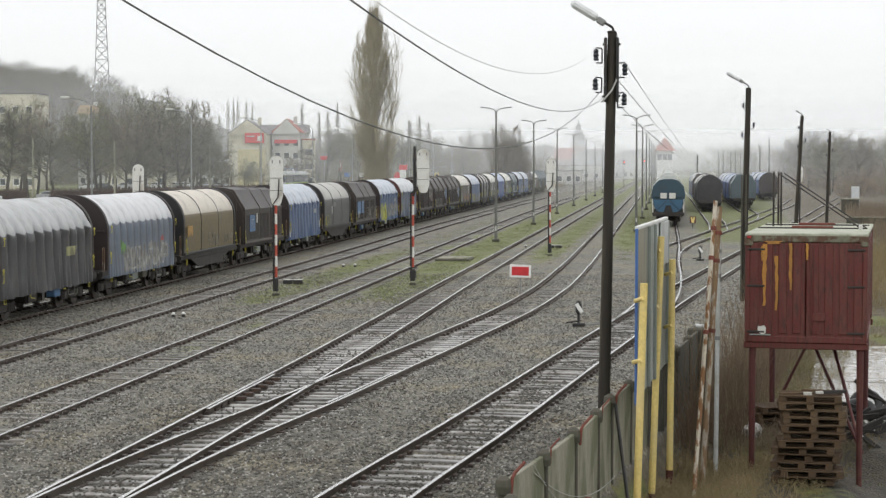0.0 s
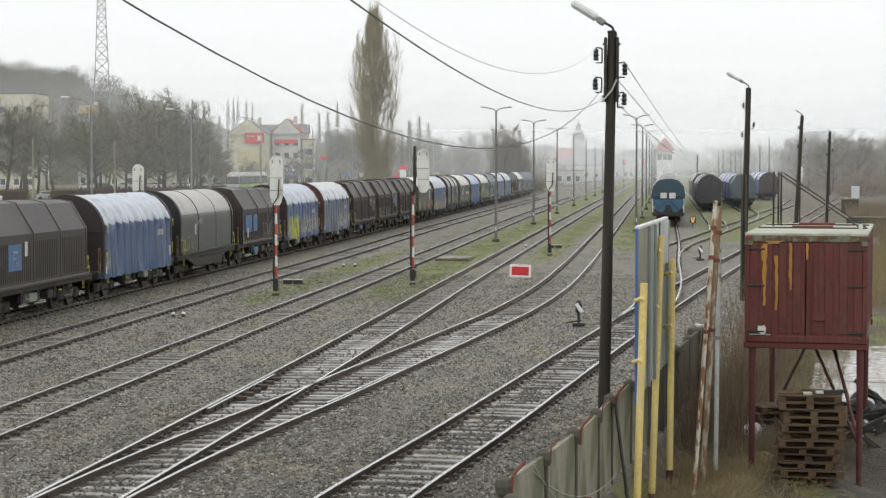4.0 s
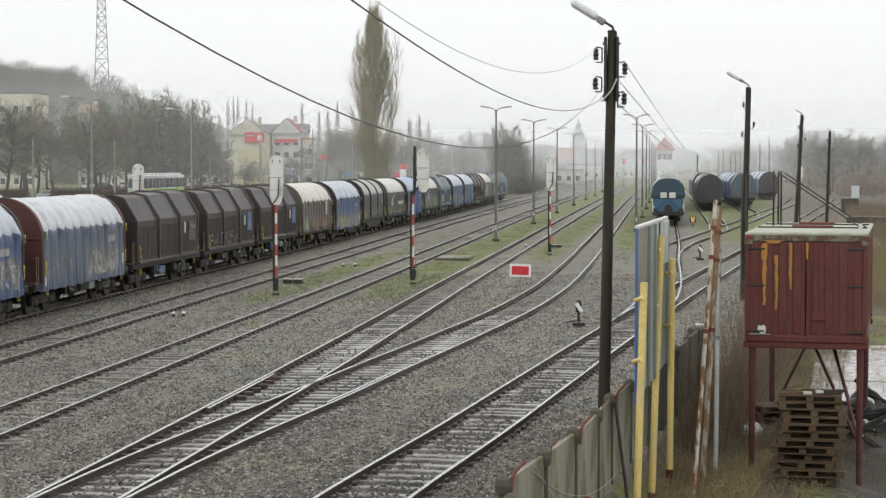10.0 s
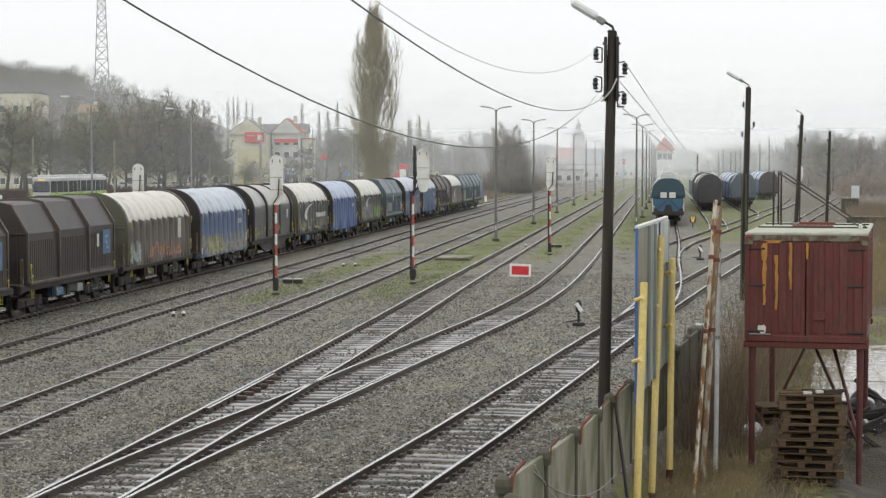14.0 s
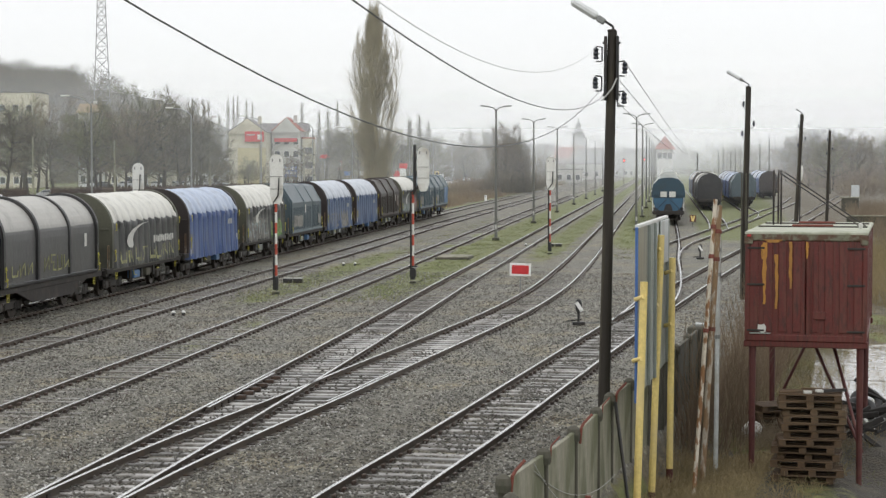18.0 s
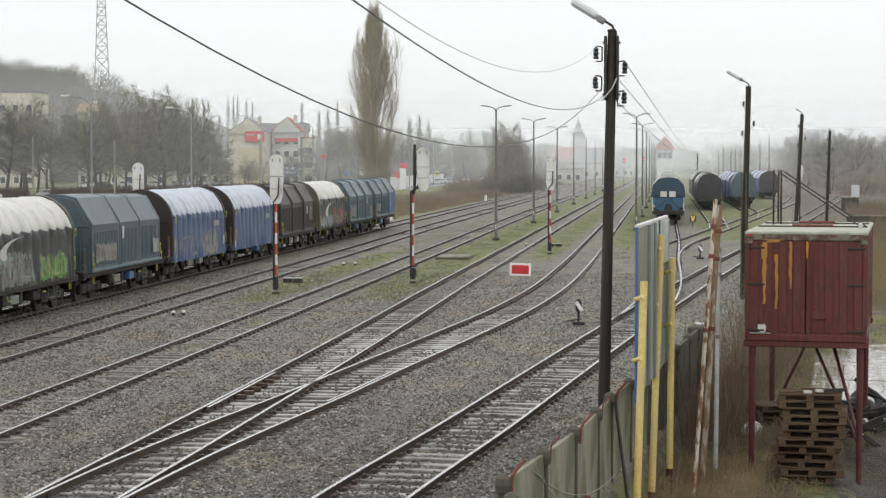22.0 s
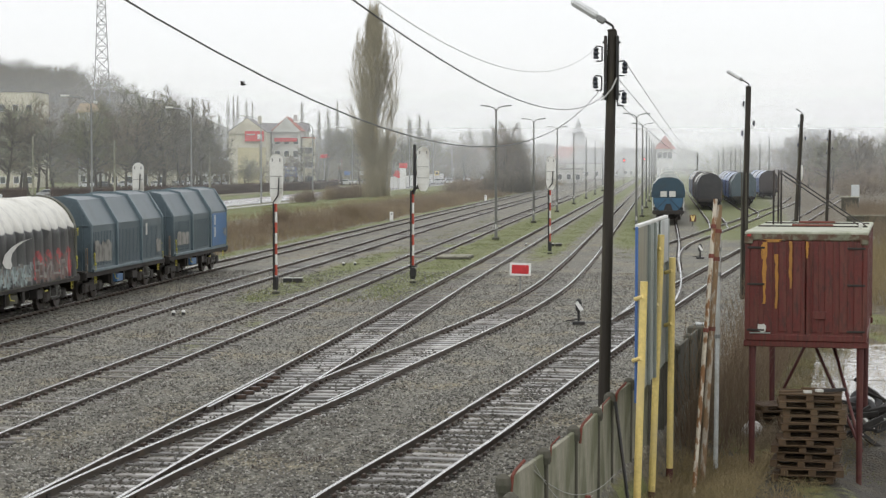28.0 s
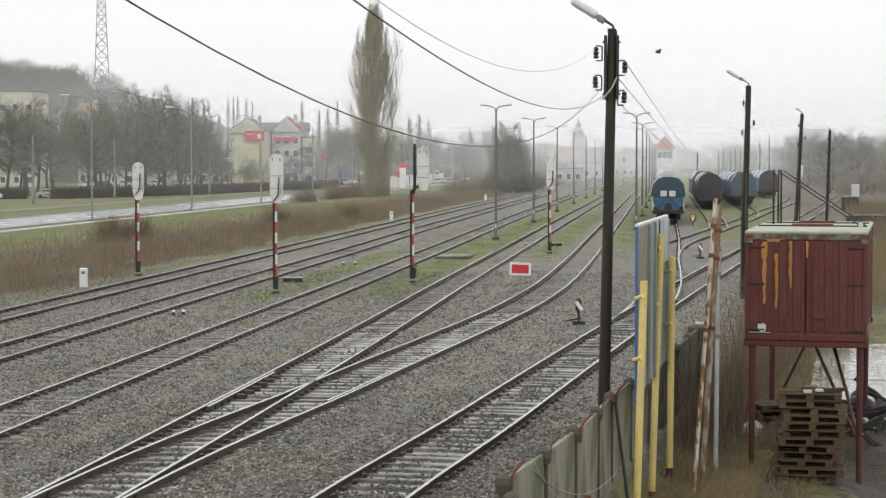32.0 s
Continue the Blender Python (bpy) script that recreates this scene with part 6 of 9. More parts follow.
def make_small_yard_things():
    # stop board
    t = thing("stop_board", "red board with white border on a short stake", "sign", place(-6.2, 77.6), kind="")
    part("stake", Shape().rod((0, 0, 0), (0, 0, 0.75), 0.03, n=8), M_GALV, t)
    part("border", Shape().box((0, -0.035, 0.92), (0.93, 0.03, 0.56), Matrix.Rotation(0.03, 3, "Y"), 0.01), M_WHITE, t)
    part("face", Shape().box((0, -0.055, 0.92), (0.74, 0.02, 0.38), Matrix.Rotation(0.03, 3, "Y"), 0.006), M_REDSIGN, t)
    # point lanterns
    for x, y, turn, label in ((-2.85, 60.6, 0.2, "black point lantern with a white slanting band"), (2.1, 103.0, 0.2, "far black point lantern with a white band")):
        t = thing("point_lantern", label, "point lever", place(x, y, turn=turn) @ Matrix.Diagonal((0.85, 0.85, 0.85, 1)), group="point lanterns")
        part("foot", Shape().box((0, 0, 0.14), (0.5, 0.3, 0.14), b=0.03), M_BLACK, t)
        part("post", Shape().lathe((0, 0, 0.16), [(0.09, 0), (0.05, 0.08), (0.05, 0.4), (0.08, 0.44)], 10), M_BLACK, t)
        part("lantern", Shape().box((0, 0, 0.82), (0.24, 0.24, 0.42), b=0.05), M_BLACK, t)
        part("cap", Shape().lathe((0, 0, 1.03), [(0.12, 0), (0.09, 0.05), (0.03, 0.09)], 10), M_BLACK, t)
        part("band", Shape().box((0.0, -0.135, 0.82), (0.15, 0.02, 0.42), Matrix.Rotation(-0.6, 3, "Y"), 0.005), M_WHITE, t)
        part("weight_arm", Shape().rod((0.1, 0, 0.3), (-0.5, 0.05, 0.22), 0.03, n=6), M_BLACK, t)
        part("drive_rod", Shape().box((0.9, 0, 0.16), (1.3, 0.06, 0.05)), M_GALV, t)
    # distance stones beside the goods line
    for x, y in ((-25.75, 77.0), (-26.0, 169.6), (-26.1, 262.0)):
        t = thing("distance_stone", "white painted concrete distance stone in grass", "marker post", place(x, y), group="distance stones")
        part("stone", Shape().box((0, 0, 0.4), (0.34, 0.22, 0.92), b=0.04), M_WHITE, t)
        part("marking", Shape().box((0.02, -0.115, 0.66), (0.16, 0.012, 0.12)), M_LAMPGREY, t)
    # low magnets and marker blocks by the signals
    for x, y in ((-17.05, 81.0), (-7.2, 119.3)):
        t = thing("track_magnet", "low black trackside block with white ends", "track magnet", place(x, y), group="trackside blocks")
        for dx in (-0.24, 0.24):
            part("block", Shape().box((dx, 0, 0.12), (0.42, 0.3, 0.2), b=0.03), M_BLACK, t)
            part("lid", Shape().box((dx, 0.0, 0.235), (0.4, 0.26, 0.03), b=0.01), M_LABEL, t)
    for x, y in ((-17.7, 63.0), (-17.35, 63.1), (-17.2, 95.0), (-16.6, 95.2), (-9.3, 121.0)):
        t = thing("fouling_post", "small white topped post between the lines", "marker post", place(x, y), group="fouling posts")
        part("stub", Shape().lathe((0, 0, 0), [(0.07, 0), (0.06, 0.12)], 10), M_BLACK, t)
        part("top", Shape().lathe((0, 0, 0.12), [(0.075, 0), (0.07, 0.05), (0.03, 0.08)], 10), M_WHITE, t)
    # concrete cover
    t = thing("cable_pit", "low mossy concrete cable pit between the lines", "concrete pit", place(-12.1, 103.2))
    part("rim", Shape().box((0, 0, 0.06), (2.0, 2.8, 0.16), b=0.04), M_CONCRETE_DARK, t)
    part("lid", Shape().box((0, 0, 0.16), (1.8, 2.6, 0.06), b=0.02), M_CONCRETE, t)
    # yellow notice by the first parked wagon
    t = thing("track_notice", "small yellow and black notice on a stake", "sign", place(2.56, 158.0))
    part("stake", Shape().rod((0, 0, 0), (0, 0, 0.5), 0.03, n=6), M_BLACK, t)
    part("board", Shape().box((0, -0.03, 0.75), (0.55, 0.03, 0.6), b=0.01), M_MAROON, t)
    part("mark", Shape().plate([(-0.2, 0.5), (-0.06, 0.5), (0, 0.22), (0.06, 0.5), (0.2, 0.5), (0.1, 0.0), (-0.1, 0.0)], 0.02, Matrix.Translation((0, -0.07, 0.5)) @ UPRIGHT), M_YELLOW, t)


make_small_yard_things()


# ---- the concrete fence ----
def make_fence():
    t = thing("concrete_fence", "stained concrete slab fence with rusty wire brackets", "fence", kind="structure")
    posts = [(-2.07, 23.15), (-1.69, 25.4), (-1.37, 27.6), (-1.1, 29.8), (-0.93, 31.7), (-0.63, 33.9), (-0.32, 36.1), (-0.02, 38.3), (0.29, 40.5), (0.6, 42.9), (0.85, 44.9)]
    post = Shape()
    post.box((0, 0, -0.02), (0.13, 0.1, 2.6), b=0.02)
    post.lathe((0, 0, 1.02), [(0.1, 0.1), (0.115, 0.2), (0.1, 0.29), (0.04, 0.34)], 10)
    post = post.mesh("post", M_CONCRETE_DARK)
    arm = Shape().tube([(0, 0, -0.12), (0.02, 0, 0.13), (0.05, 0.04, 0.19), (0.17, 0.15, 0.32)], 0.024, 6).mesh("wire_bracket", M_RUSTRED)
    thin = Shape().tube([(0, 0, -0.1), (0.01, 0, 0.14), (0.12, 0.13, 0.25)], 0.012, 5).mesh("wire_bracket", M_RUSTRED)
    start = Vector((*posts[0], 0.1))
    for k, (x, y) in enumerate(posts):
        nx, ny = posts[min(k + 1, len(posts) - 1)]
        turn = Matrix.Rotation(-math.atan2(nx - x, ny - y) if k < len(posts) - 1 else -0.13, 4, "Z")
        p = Vector((x, y, 0.0))
        part("post", post, None, t, at=Matrix.Translation(p) @ turn)
        if k < len(posts) - 1:
            slab = Shape().box((0, 0, 0), (0.07, math.hypot(nx - x, ny - y) - 0.11, 2.5), b=0.012)
            part("panel", slab, M_CONCRETE if k < 6 else M_CONCRETE_DARK, t, at=Matrix.Translation(((x + nx) / 2, (y + ny) / 2, 0.02 + random.uniform(-0.02, 0.02))) @ turn @ Matrix.Rotation(random.uniform(-0.01, 0.01), 4, "Y"))
        if k in (0, 2, 4):
            part("wire_bracket", arm, None, t, at=Matrix.Translation(p + Vector((0.1, 0.0, 1.2))) @ Matrix.Rotation(0.2 * math.sin(k * 3), 4, "Z"))
        elif k in (1, 3, 6):
            part("wire_bracket", thin, None, t, at=Matrix.Translation(p + Vector((0.1, 0.0, 1.25))))
    # the return towards the bank
    back = Vector((0.55, -1.0, 0)).normalized()
    for k in range(3):
        p = start + Vector((0.13, -0.35, -0.28)) + back * 2.1 * k
        part("post", post, None, t, at=Matrix.Translation(p))
        q = p + back * 1.05
        part("panel", Shape().box((0, 0, 0), (0.07, 2.0, 2.3), b=0.012), M_CONCRETE, t, at=Matrix.Translation((q.x, q.y, -0.25)) @ Matrix.Rotation(-math.atan2(back.x, back.y), 4, "Z"))
    brace = Shape().rod((-0.83, 31.6, 1.2), (-0.5, 31.0, -1.1), 0.03, n=8)
    part("brace", brace, M_BLACK, t)
    part("rusty_stake", Shape().rod((-1.16, 25.6, -0.9), (-1.06, 25.7, 0.62), 0.045, n=8), M_RUSTRED, t)
    for k in range(2):
        a, b = start + Vector((0.3, 1.5, 1.15 - k * 0.1)), Vector((-1.1 + 0.3 * k, 28.5 + 2 * k, 0.1))
        part("loose_wire", Shape().tube(hanging(a, b, 0.35, 12), 0.006, 4), M_WIREPALE, t)


make_fence()


# ---- the hoarding seen from behind ----
def make_hoarding():
    t = thing("billboard", "old billboard seen from behind on yellow steel posts", "billboard")
    a, b = Vector((-0.44, 30.6, 0)), Vector((0.05, 36.2, 0))
    d = (b - a).normalized()
    n = Vector((d.y, -d.x, 0))
    turn = Matrix.Rotation(-math.atan2(d.x, d.y), 4, "Z")
    length = (b - a).length
    widths = [0.26, 0.22, 0.2, 0.32]
    mats = [M_PANELFILM, M_PANELGREY, M_PANELPALE, M_PANELGREY]
    s0 = 0.0
    for w, mt in zip(widths, mats):
        y0, y1 = s0 * length, (s0 + w) * length
        s0 += w
        c = a + d * (y0 + y1) / 2
        lower = 1.42
        p = Shape().box((0, 0, 0), (0.04, y1 - y0 - 0.03, 4.36 - lower), b=0.008)
        part("panel", p, mt, t, at=Matrix.Translation((c.x, c.y, (4.36 + lower) / 2)) @ turn)
    c = a + d * length * 0.84
    part("panel", Shape().box((0.05, 0, 0), (0.03, length * 0.3, 0.85), b=0.006), M_PANELPALE, t, at=Matrix.Translation((c.x, c.y, 3.9)) @ turn)
    part("edge_frame", Shape().box((0, 0, 0), (0.045, 0.09, 3.02), b=0.01), M_BLUE, t, at=Matrix.Translation((a.x - 0.01, a.y - 0.09, 2.84)) @ turn)
    c = (a + b) / 2
    part("top_rail", Shape().box((0, 0, 0), (0.08, length + 0.1, 0.06), b=0.01), M_WHITE, t, at=Matrix.Translation((c.x, c.y, 4.36)) @ turn)
    for k in (0.3, 0.5, 0.98):
        c = a + d * length * k + n * 0.05
        part("stiffener", Shape().box((0, 0, 0), (0.06, 0.07, 2.9), b=0.01), M_PANELGREY, t, at=Matrix.Translation((c.x, c.y, 2.88)) @ turn)
    for x, y, xb, top, lowest in ((-0.32, 30.35, -0.43, 3.43, -0.62), (-0.04, 33.5, -0.19, 4.1, -0.74), (0.18, 35.5, 0.15, 3.57, -0.63)):
        dz = (x - xb) / (top - lowest)
        foot = x - dz * (top + 1.45)
        part("post", Shape().rod((xb, y, lowest), (x, y, top), 0.068, 0.066, 12), M_YELLOW, t)
        part("post_foot", Shape().rod((foot, y, -1.45), (xb, y, lowest), 0.07, 0.07, 12), M_MAROON, t)
        for z in (top - 0.25, top - 1.3, top - 2.4):
            if z > 1.4:
                xx = x - dz * (top - z)
                br = Shape().rod((xx, y - 0.07, z), (xx - 0.14, y + 0.1, z - 0.06), 0.04, n=8)
                part("bracket", br, M_YELLOW, t)


make_hoarding()


def make_loose_poles():
    for a, b, r, mt, label in (((0.6, 34.1, -0.95), (1.0, 34.9, 4.74), 0.045, M_RUST, "leaning steel pole with peeling white paint"),
                               ((0.79, 35.5, -0.95), (1.11, 35.9, 4.6), 0.06, M_RUSTDARK, "leaning rust brown steel pole"),
                               ((1.09, 36.65, -0.95), (1.13, 36.9, 4.14), 0.05, M_PALEPOLE, "straight pale grey steel pole")):
        t = thing("steel_pole", label, "pole", group="old poles behind the hoarding")
        part("tube", Shape().rod(a, b, r, r * 0.92, 12), mt, t)
        a, b = Vector(a), Vector(b)
        for k in (0.55, 0.8, 0.9):
            p = a.lerp(b, k)
            part("clamp", Shape().rod(p, p + (b - a).normalized() * 0.08, r * 1.25, n=12), M_RUSTRED if mt != M_PALEPOLE else M_GALV, t)


make_loose_poles()


# ---- the container on its stand ----
def make_container():
    t = thing("container_on_stand", "rust red steel container raised on a braced stand", "container", Matrix.Translation((1.66, 36.55, 0)) @ Matrix.Rotation(-radians(7.4), 4, "Z"))
    W, L, z0, z1 = 2.4, 6.06, 1.88, 4.0
    for x, w in ((0.6, 1.18), (1.8, 1.18)):
        door = part("door", Shape().box((x, 0.03, (z0 + z1) / 2), (w, 0.06, z1 - z0 - 0.14), b=0.01), M_CONT, t)
        for k in range(4):
            part("rib", Shape().box((x - w / 2 + 0.16 + k * w * 0.242, -0.008, (z0 + z1) / 2), (0.17, 0.03, z1 - z0 - 0.3), b=0.012), M_CONT, door)
        sgn = -1 if x < 1 else 1
        for z in (z0 + 0.18, (z0 + z1) / 2 + 0.05, z1 - 0.27):
            part("hinge", Shape().box((x + sgn * w * 0.33, -0.03, z), (w * 0.3, 0.02, 0.045), b=0.008), M_UNDER, door)
        if sgn > 0:
            part("lock_box", Shape().box((1.48, -0.035, z0 + 0.5), (0.26, 0.04, 0.16), b=0.01), M_CONT, door)
            part("lock_bar", Shape().rod((1.34, -0.04, z0 + 0.2), (1.34, -0.04, z1 - 0.25), 0.018, n=8), M_CONT, door)
    rng = random.Random(5)
    for x, top, h, w in ((0.38, 3.84, 1.25, 0.085), (0.62, 3.6, 1.1, 0.07), (0.9, 3.86, 0.95, 0.07), (1.22, 3.86, 0.33, 0.06), (0.33, 3.8, 0.3, 0.03), (0.55, 3.9, 0.06, 0.4)):
        n = 10
        left, rightp = [], []
        for k in range(n + 1):
            zz = top - h * k / n
            wid = w * (1 - 0.5 * k / n) * rng.uniform(0.6, 1.1) / 2 + 0.006
            sh = rng.uniform(-0.01, 0.01)
            left.append((x + sh - wid, zz))
            rightp.append((x + sh + wid, zz))
        m = Matrix(((1, 0, 0, 0), (0, 0, 1, -0.034), (0, 1, 0, 0), (0, 0, 0, 1)))
        part("peeled_patch", Shape().plate(left + rightp[::-1], 0.004, m), M_CONTPEEL, t, "peeled paint showing ochre undercoat")
    part("pale_scuff", Shape().plate([(0, 0), (0.07, -0.05), (0.14, -0.02), (0.15, 0.09), (0.11, 0.14), (0.05, 0.12), (-0.01, 0.13), (-0.02, 0.05)], 0.004, Matrix.Translation((0.27, -0.036, 2.05)) @ UPRIGHT), M_LABEL, t)
    for x in (0.04, W - 0.04):
        part("corner_post", Shape().box((x, 0.05, (z0 + z1) / 2), (0.1, 0.16, z1 - z0), b=0.015), M_CONT, t)
        part("corner_post", Shape().box((x, L - 0.05, (z0 + z1) / 2), (0.1, 0.16, z1 - z0), b=0.015), M_CONT, t)
    for x in (0.03, W - 0.03):
        side = part("side_wall", Shape().box((x, L / 2, (z0 + z1) / 2), (0.04, L - 0.2, z1 - z0 - 0.2)), M_CONT, t)
        fold = Shape().box((0, 0, 0), (0.03, 0.1, z1 - z0 - 0.3), b=0.01).mesh("corrugation", M_CONT)
        for k in range(26):
            part("corrugation", fold, None, side, at=Matrix.Translation((x + (-0.02 if x < 1 else 0.02), 0.3 + k * 0.215, (z0 + z1) / 2)))
    part("back_wall", Shape().box((W / 2, L - 0.03, (z0 + z1) / 2), (W - 0.2, 0.05, z1 - z0 - 0.1)), M_CONT, t)
    part("header", Shape().box((W / 2, 0.03, z1 - 0.05), (W, 0.12, 0.15), b=0.02), M_LICHEN, t, "lichen-grown header over the doors")
    for x in (0.06, W - 0.06):
        part("corner_fitting", Shape().box((x, 0.0, z1 - 0.1), (0.17, 0.1, 0.2), b=0.02), M_LICHEN, t)
    part("reflector", Shape().box((0.07, -0.06, z1 - 0.02), (0.07, 0.02, 0.04)), M_REDSIGN, t)
    part("sill_strip", Shape().box((0.3, -0.035, z0 + 0.12), (0.42, 0.02, 0.025), b=0.005), M_PANELGREY, t, "bare pale strip of the sill")
    part("threshold", Shape().box((W / 2, 0.03, z0 + 0.03), (W, 0.12, 0.14), b=0.02), M_CONT, t)
    part("floor", Shape().box((W / 2, L / 2, z0 + 0.02), (W - 0.1, L - 0.1, 0.1)), M_CONT, t)
    roof = Shape().box((W / 2, L / 2, z1 + 0.03), (W + 0.04, L + 0.06, 0.07), b=0.02)
    part("roof", roof, M_CONTROOF, t, "pale lichen-grown steel roof")
    for y, w in ((2.6, 1.4), (4.7, 1.3)):
        part("roof_beam", Shape().box((W / 2, y, z1 + 0.1), (w * 0.62, 0.14, 0.05), b=0.01), M_RUSTRED, t)
        part("roof_bar", Shape().box((W / 2, y - 0.05, z1 + 0.08), (W - 0.1, 0.03, 0.03)), M_UNDER, t)
    part("roof_fitting", Shape().box((W - 0.18, 1.9, z1 + 0.12), (0.08, 0.12, 0.13), b=0.02), M_LABEL, t)
    # stand
    part("stand_beam", Shape().box((W / 2, 0.06, z0 - 0.09), (W + 0.06, 0.12, 0.14), b=0.015), M_CONT, t)
    part("stand_beam", Shape().box((W / 2, L - 0.06, z0 - 0.09), (W + 0.06, 0.12, 0.14), b=0.015), M_CONT, t)
    for x in (0.08, W - 0.08):
        part("stand_beam", Shape().box((x, L / 2, z0 - 0.09), (0.12, L - 0.2, 0.14), b=0.015), M_CONT, t)
    for x, y in ((0.14, 0.12), (W - 0.12, 0.12), (0.14, L - 0.12), (W - 0.12, L - 0.12)):
        part("leg", Shape().rod((x, y, -1.45), (x, y, z0 - 0.1), 0.055, 0.075, 12), M_MAROON, t)
    for a, b in (((0.3, L - 0.15, -0.1), (1.15, L - 0.3, 1.7)), ((W - 0.5, L - 0.2, 0.0), (1.4, L - 0.4, 1.7)), ((W - 0.1, 0.4, -0.3), (W - 0.75, 2.2, 1.7)), ((W - 0.1, 2.2, -0.7), (1.2, 2.5, 1.7))):
        part("brace", Shape().rod(a, b, 0.035, n=8), M_MAROON, t)
    # folded handrail standing on the roof
    for x, y in ((0.28, 3.9), (0.34, 4.6), (0.42, 4.3)):
        part("handrail_post", Shape().rod((x, y, z1 + 0.05), (x, y, z1 + 1.28), 0.022, n=8), M_UNDER, t)
    for y, dx in ((4.3, 0.0), (4.6, 0.11)):
        part("handrail_bar", Shape().rod((0.36 + dx, y, z1 + 1.24), (2.2 + dx, y - 1.6, z1 + 0.08), 0.015, n=8), M_UNDER, t)


make_container()


def pallet_parts(mt):
    rows = [("deck_board", (1.2, 0.11, 0.022), [(0, -0.35 + k * 0.175, 0.133) for k in range(5)]),
            ("cross_board", (0.14, 0.8, 0.022), [(x, 0, 0.111) for x in (-0.53, 0, 0.53)]),
            ("block", (0.14, 0.11, 0.078), [(x, y, 0.061) for x in (-0.53, 0, 0.53) for y in (-0.345, 0, 0.345)]),
            ("skid_board", (1.2, 0.1, 0.022), [(0, y, 0.011) for y in (-0.345, 0, 0.345)])]
    return [(name, Shape().box((0, 0, 0), size, b=0.004).mesh(name, mt), spots) for name, size, spots in rows]


def make_pallets():
    rng = random.Random(8)
    kinds = {}
    for key, mt in (("old", M_PALLET), ("fresh", M_PALLETNEW)):
        kinds[key] = pallet_parts(mt)

    def pallet(key, label, group, m):
        t = thing("pallet", label, "pallet", m, group)
        for name, me, spots in kinds[key]:
            for p in spots:
                part(name, me, None, t, at=Matrix.Translation(p) @ Matrix.Rotation(rng.uniform(-0.015, 0.015), 4, "Z"))

    z = -0.775
    for k in range(12):
        fresh = k in (8, 9, 10)
        pallet("fresh" if fresh else "old", "paler wooden pallet high in the stack" if fresh else "weathered wooden pallet in a tall stack under the container", "stacked pallets",
               Matrix.Translation((2.82 + rng.uniform(-0.09, 0.09) + 0.1 * (k > 5), 35.3 + rng.uniform(-0.08, 0.08), z)) @ Matrix.Rotation(radians(-5) + rng.uniform(-0.11, 0.11), 4, "Z"))
        z += 0.1455
    for k in range(5):
        pallet("old", "dark pallet in a low stack behind", "stacked pallets behind", Matrix.Translation((2.62 + rng.uniform(-0.05, 0.05), 41.2, -0.775 + k * 0.1455)) @ Matrix.Rotation(0.1 * k, 4, "Z"))
    for dx, dy, turn, size, mt in ((-0.3, -0.1, 0.3, (0.7, 0.1, 0.03), M_PALLETNEW), (0.2, 0.1, -0.2, (0.8, 0.09, 0.03), M_PALLET), (-0.1, -0.25, 0.0, (0.16, 0.12, 0.05), M_LABEL), (0.12, -0.28, 0.2, (0.14, 0.12, 0.05), M_LABEL), (0.42, -0.2, 0.5, (0.5, 0.08, 0.06), M_DARKJUNK)):
        ob = part("offcut", Shape().box((0, 0, size[2] / 2), size, b=0.006), mt, at=Matrix.Translation((2.9 + dx, 35.3 + dy, z + (0.0 if dx < 0.1 else 0.03))) @ Matrix.Rotation(turn, 4, "Z"))
        tagged(ob, "loose offcut lying on top of the pallet stack", "offcut", "offcuts on the pallets")
    for x, y in ((2.3, 38.3), (2.46, 38.35)):
        ob = part("plank", Shape().box((0, 0, 0.03), (0.16, 0.5, 0.05), b=0.006), M_PALLETNEW, at=place(x, y, turn=0.4))
        tagged(ob, "short yellowish plank end lying on bare ground", "plank", "loose planks")
    # scrap timber and tyres to the side
    for k in range(26):
        x, y = 4.7 + rng.uniform(-0.55, 1.1), 40.5 + rng.uniform(-1.6, 3.5)
        m = Euler((rng.uniform(-0.7, 0.7), rng.uniform(-0.5, 0.5), rng.uniform(0, 3))).to_matrix().to_4x4()
        s = Shape().box((0, 0, 0), (rng.uniform(0.05, 0.12), rng.uniform(0.7, 1.5), rng.uniform(0.04, 0.14)), b=0.01)
        ob = part("scrap_timber", s, M_DARKJUNK if k % 9 else M_LABEL, at=Matrix.Translation((x, y, -0.6 + 0.05 * (k % 9))) @ m)
        tagged(ob, "dark wet timber tipped on the scrap heap", "timber", "scrap heap")
    for k in range(4):
        s = Shape()
        vs = [((0.3 + 0.1 * math.cos(math.tau * q / 8)) * math.cos(math.tau * j / 20), (0.3 + 0.1 * math.cos(math.tau * q / 8)) * math.sin(math.tau * j / 20), 0.1 + 0.1 * math.sin(math.tau * q / 8)) for j in range(20) for q in range(8)]
        s.add(vs, [(j * 8 + q, (j + 1) % 20 * 8 + q, (j + 1) % 20 * 8 + (q + 1) % 8, j * 8 + (q + 1) % 8) for j in range(20) for q in range(8)])
        ob = part("tyre", s, M_BLACK, at=Matrix.Translation((4.3 + 0.2 * k, 42.4 + 0.5 * k, -0.75 + 0.12 * k)) @ Matrix.Rotation(0.25 * k, 4, "X"), smooth=True)
        tagged(ob, "old black tyre on the scrap heap", "tyre", "scrap heap")
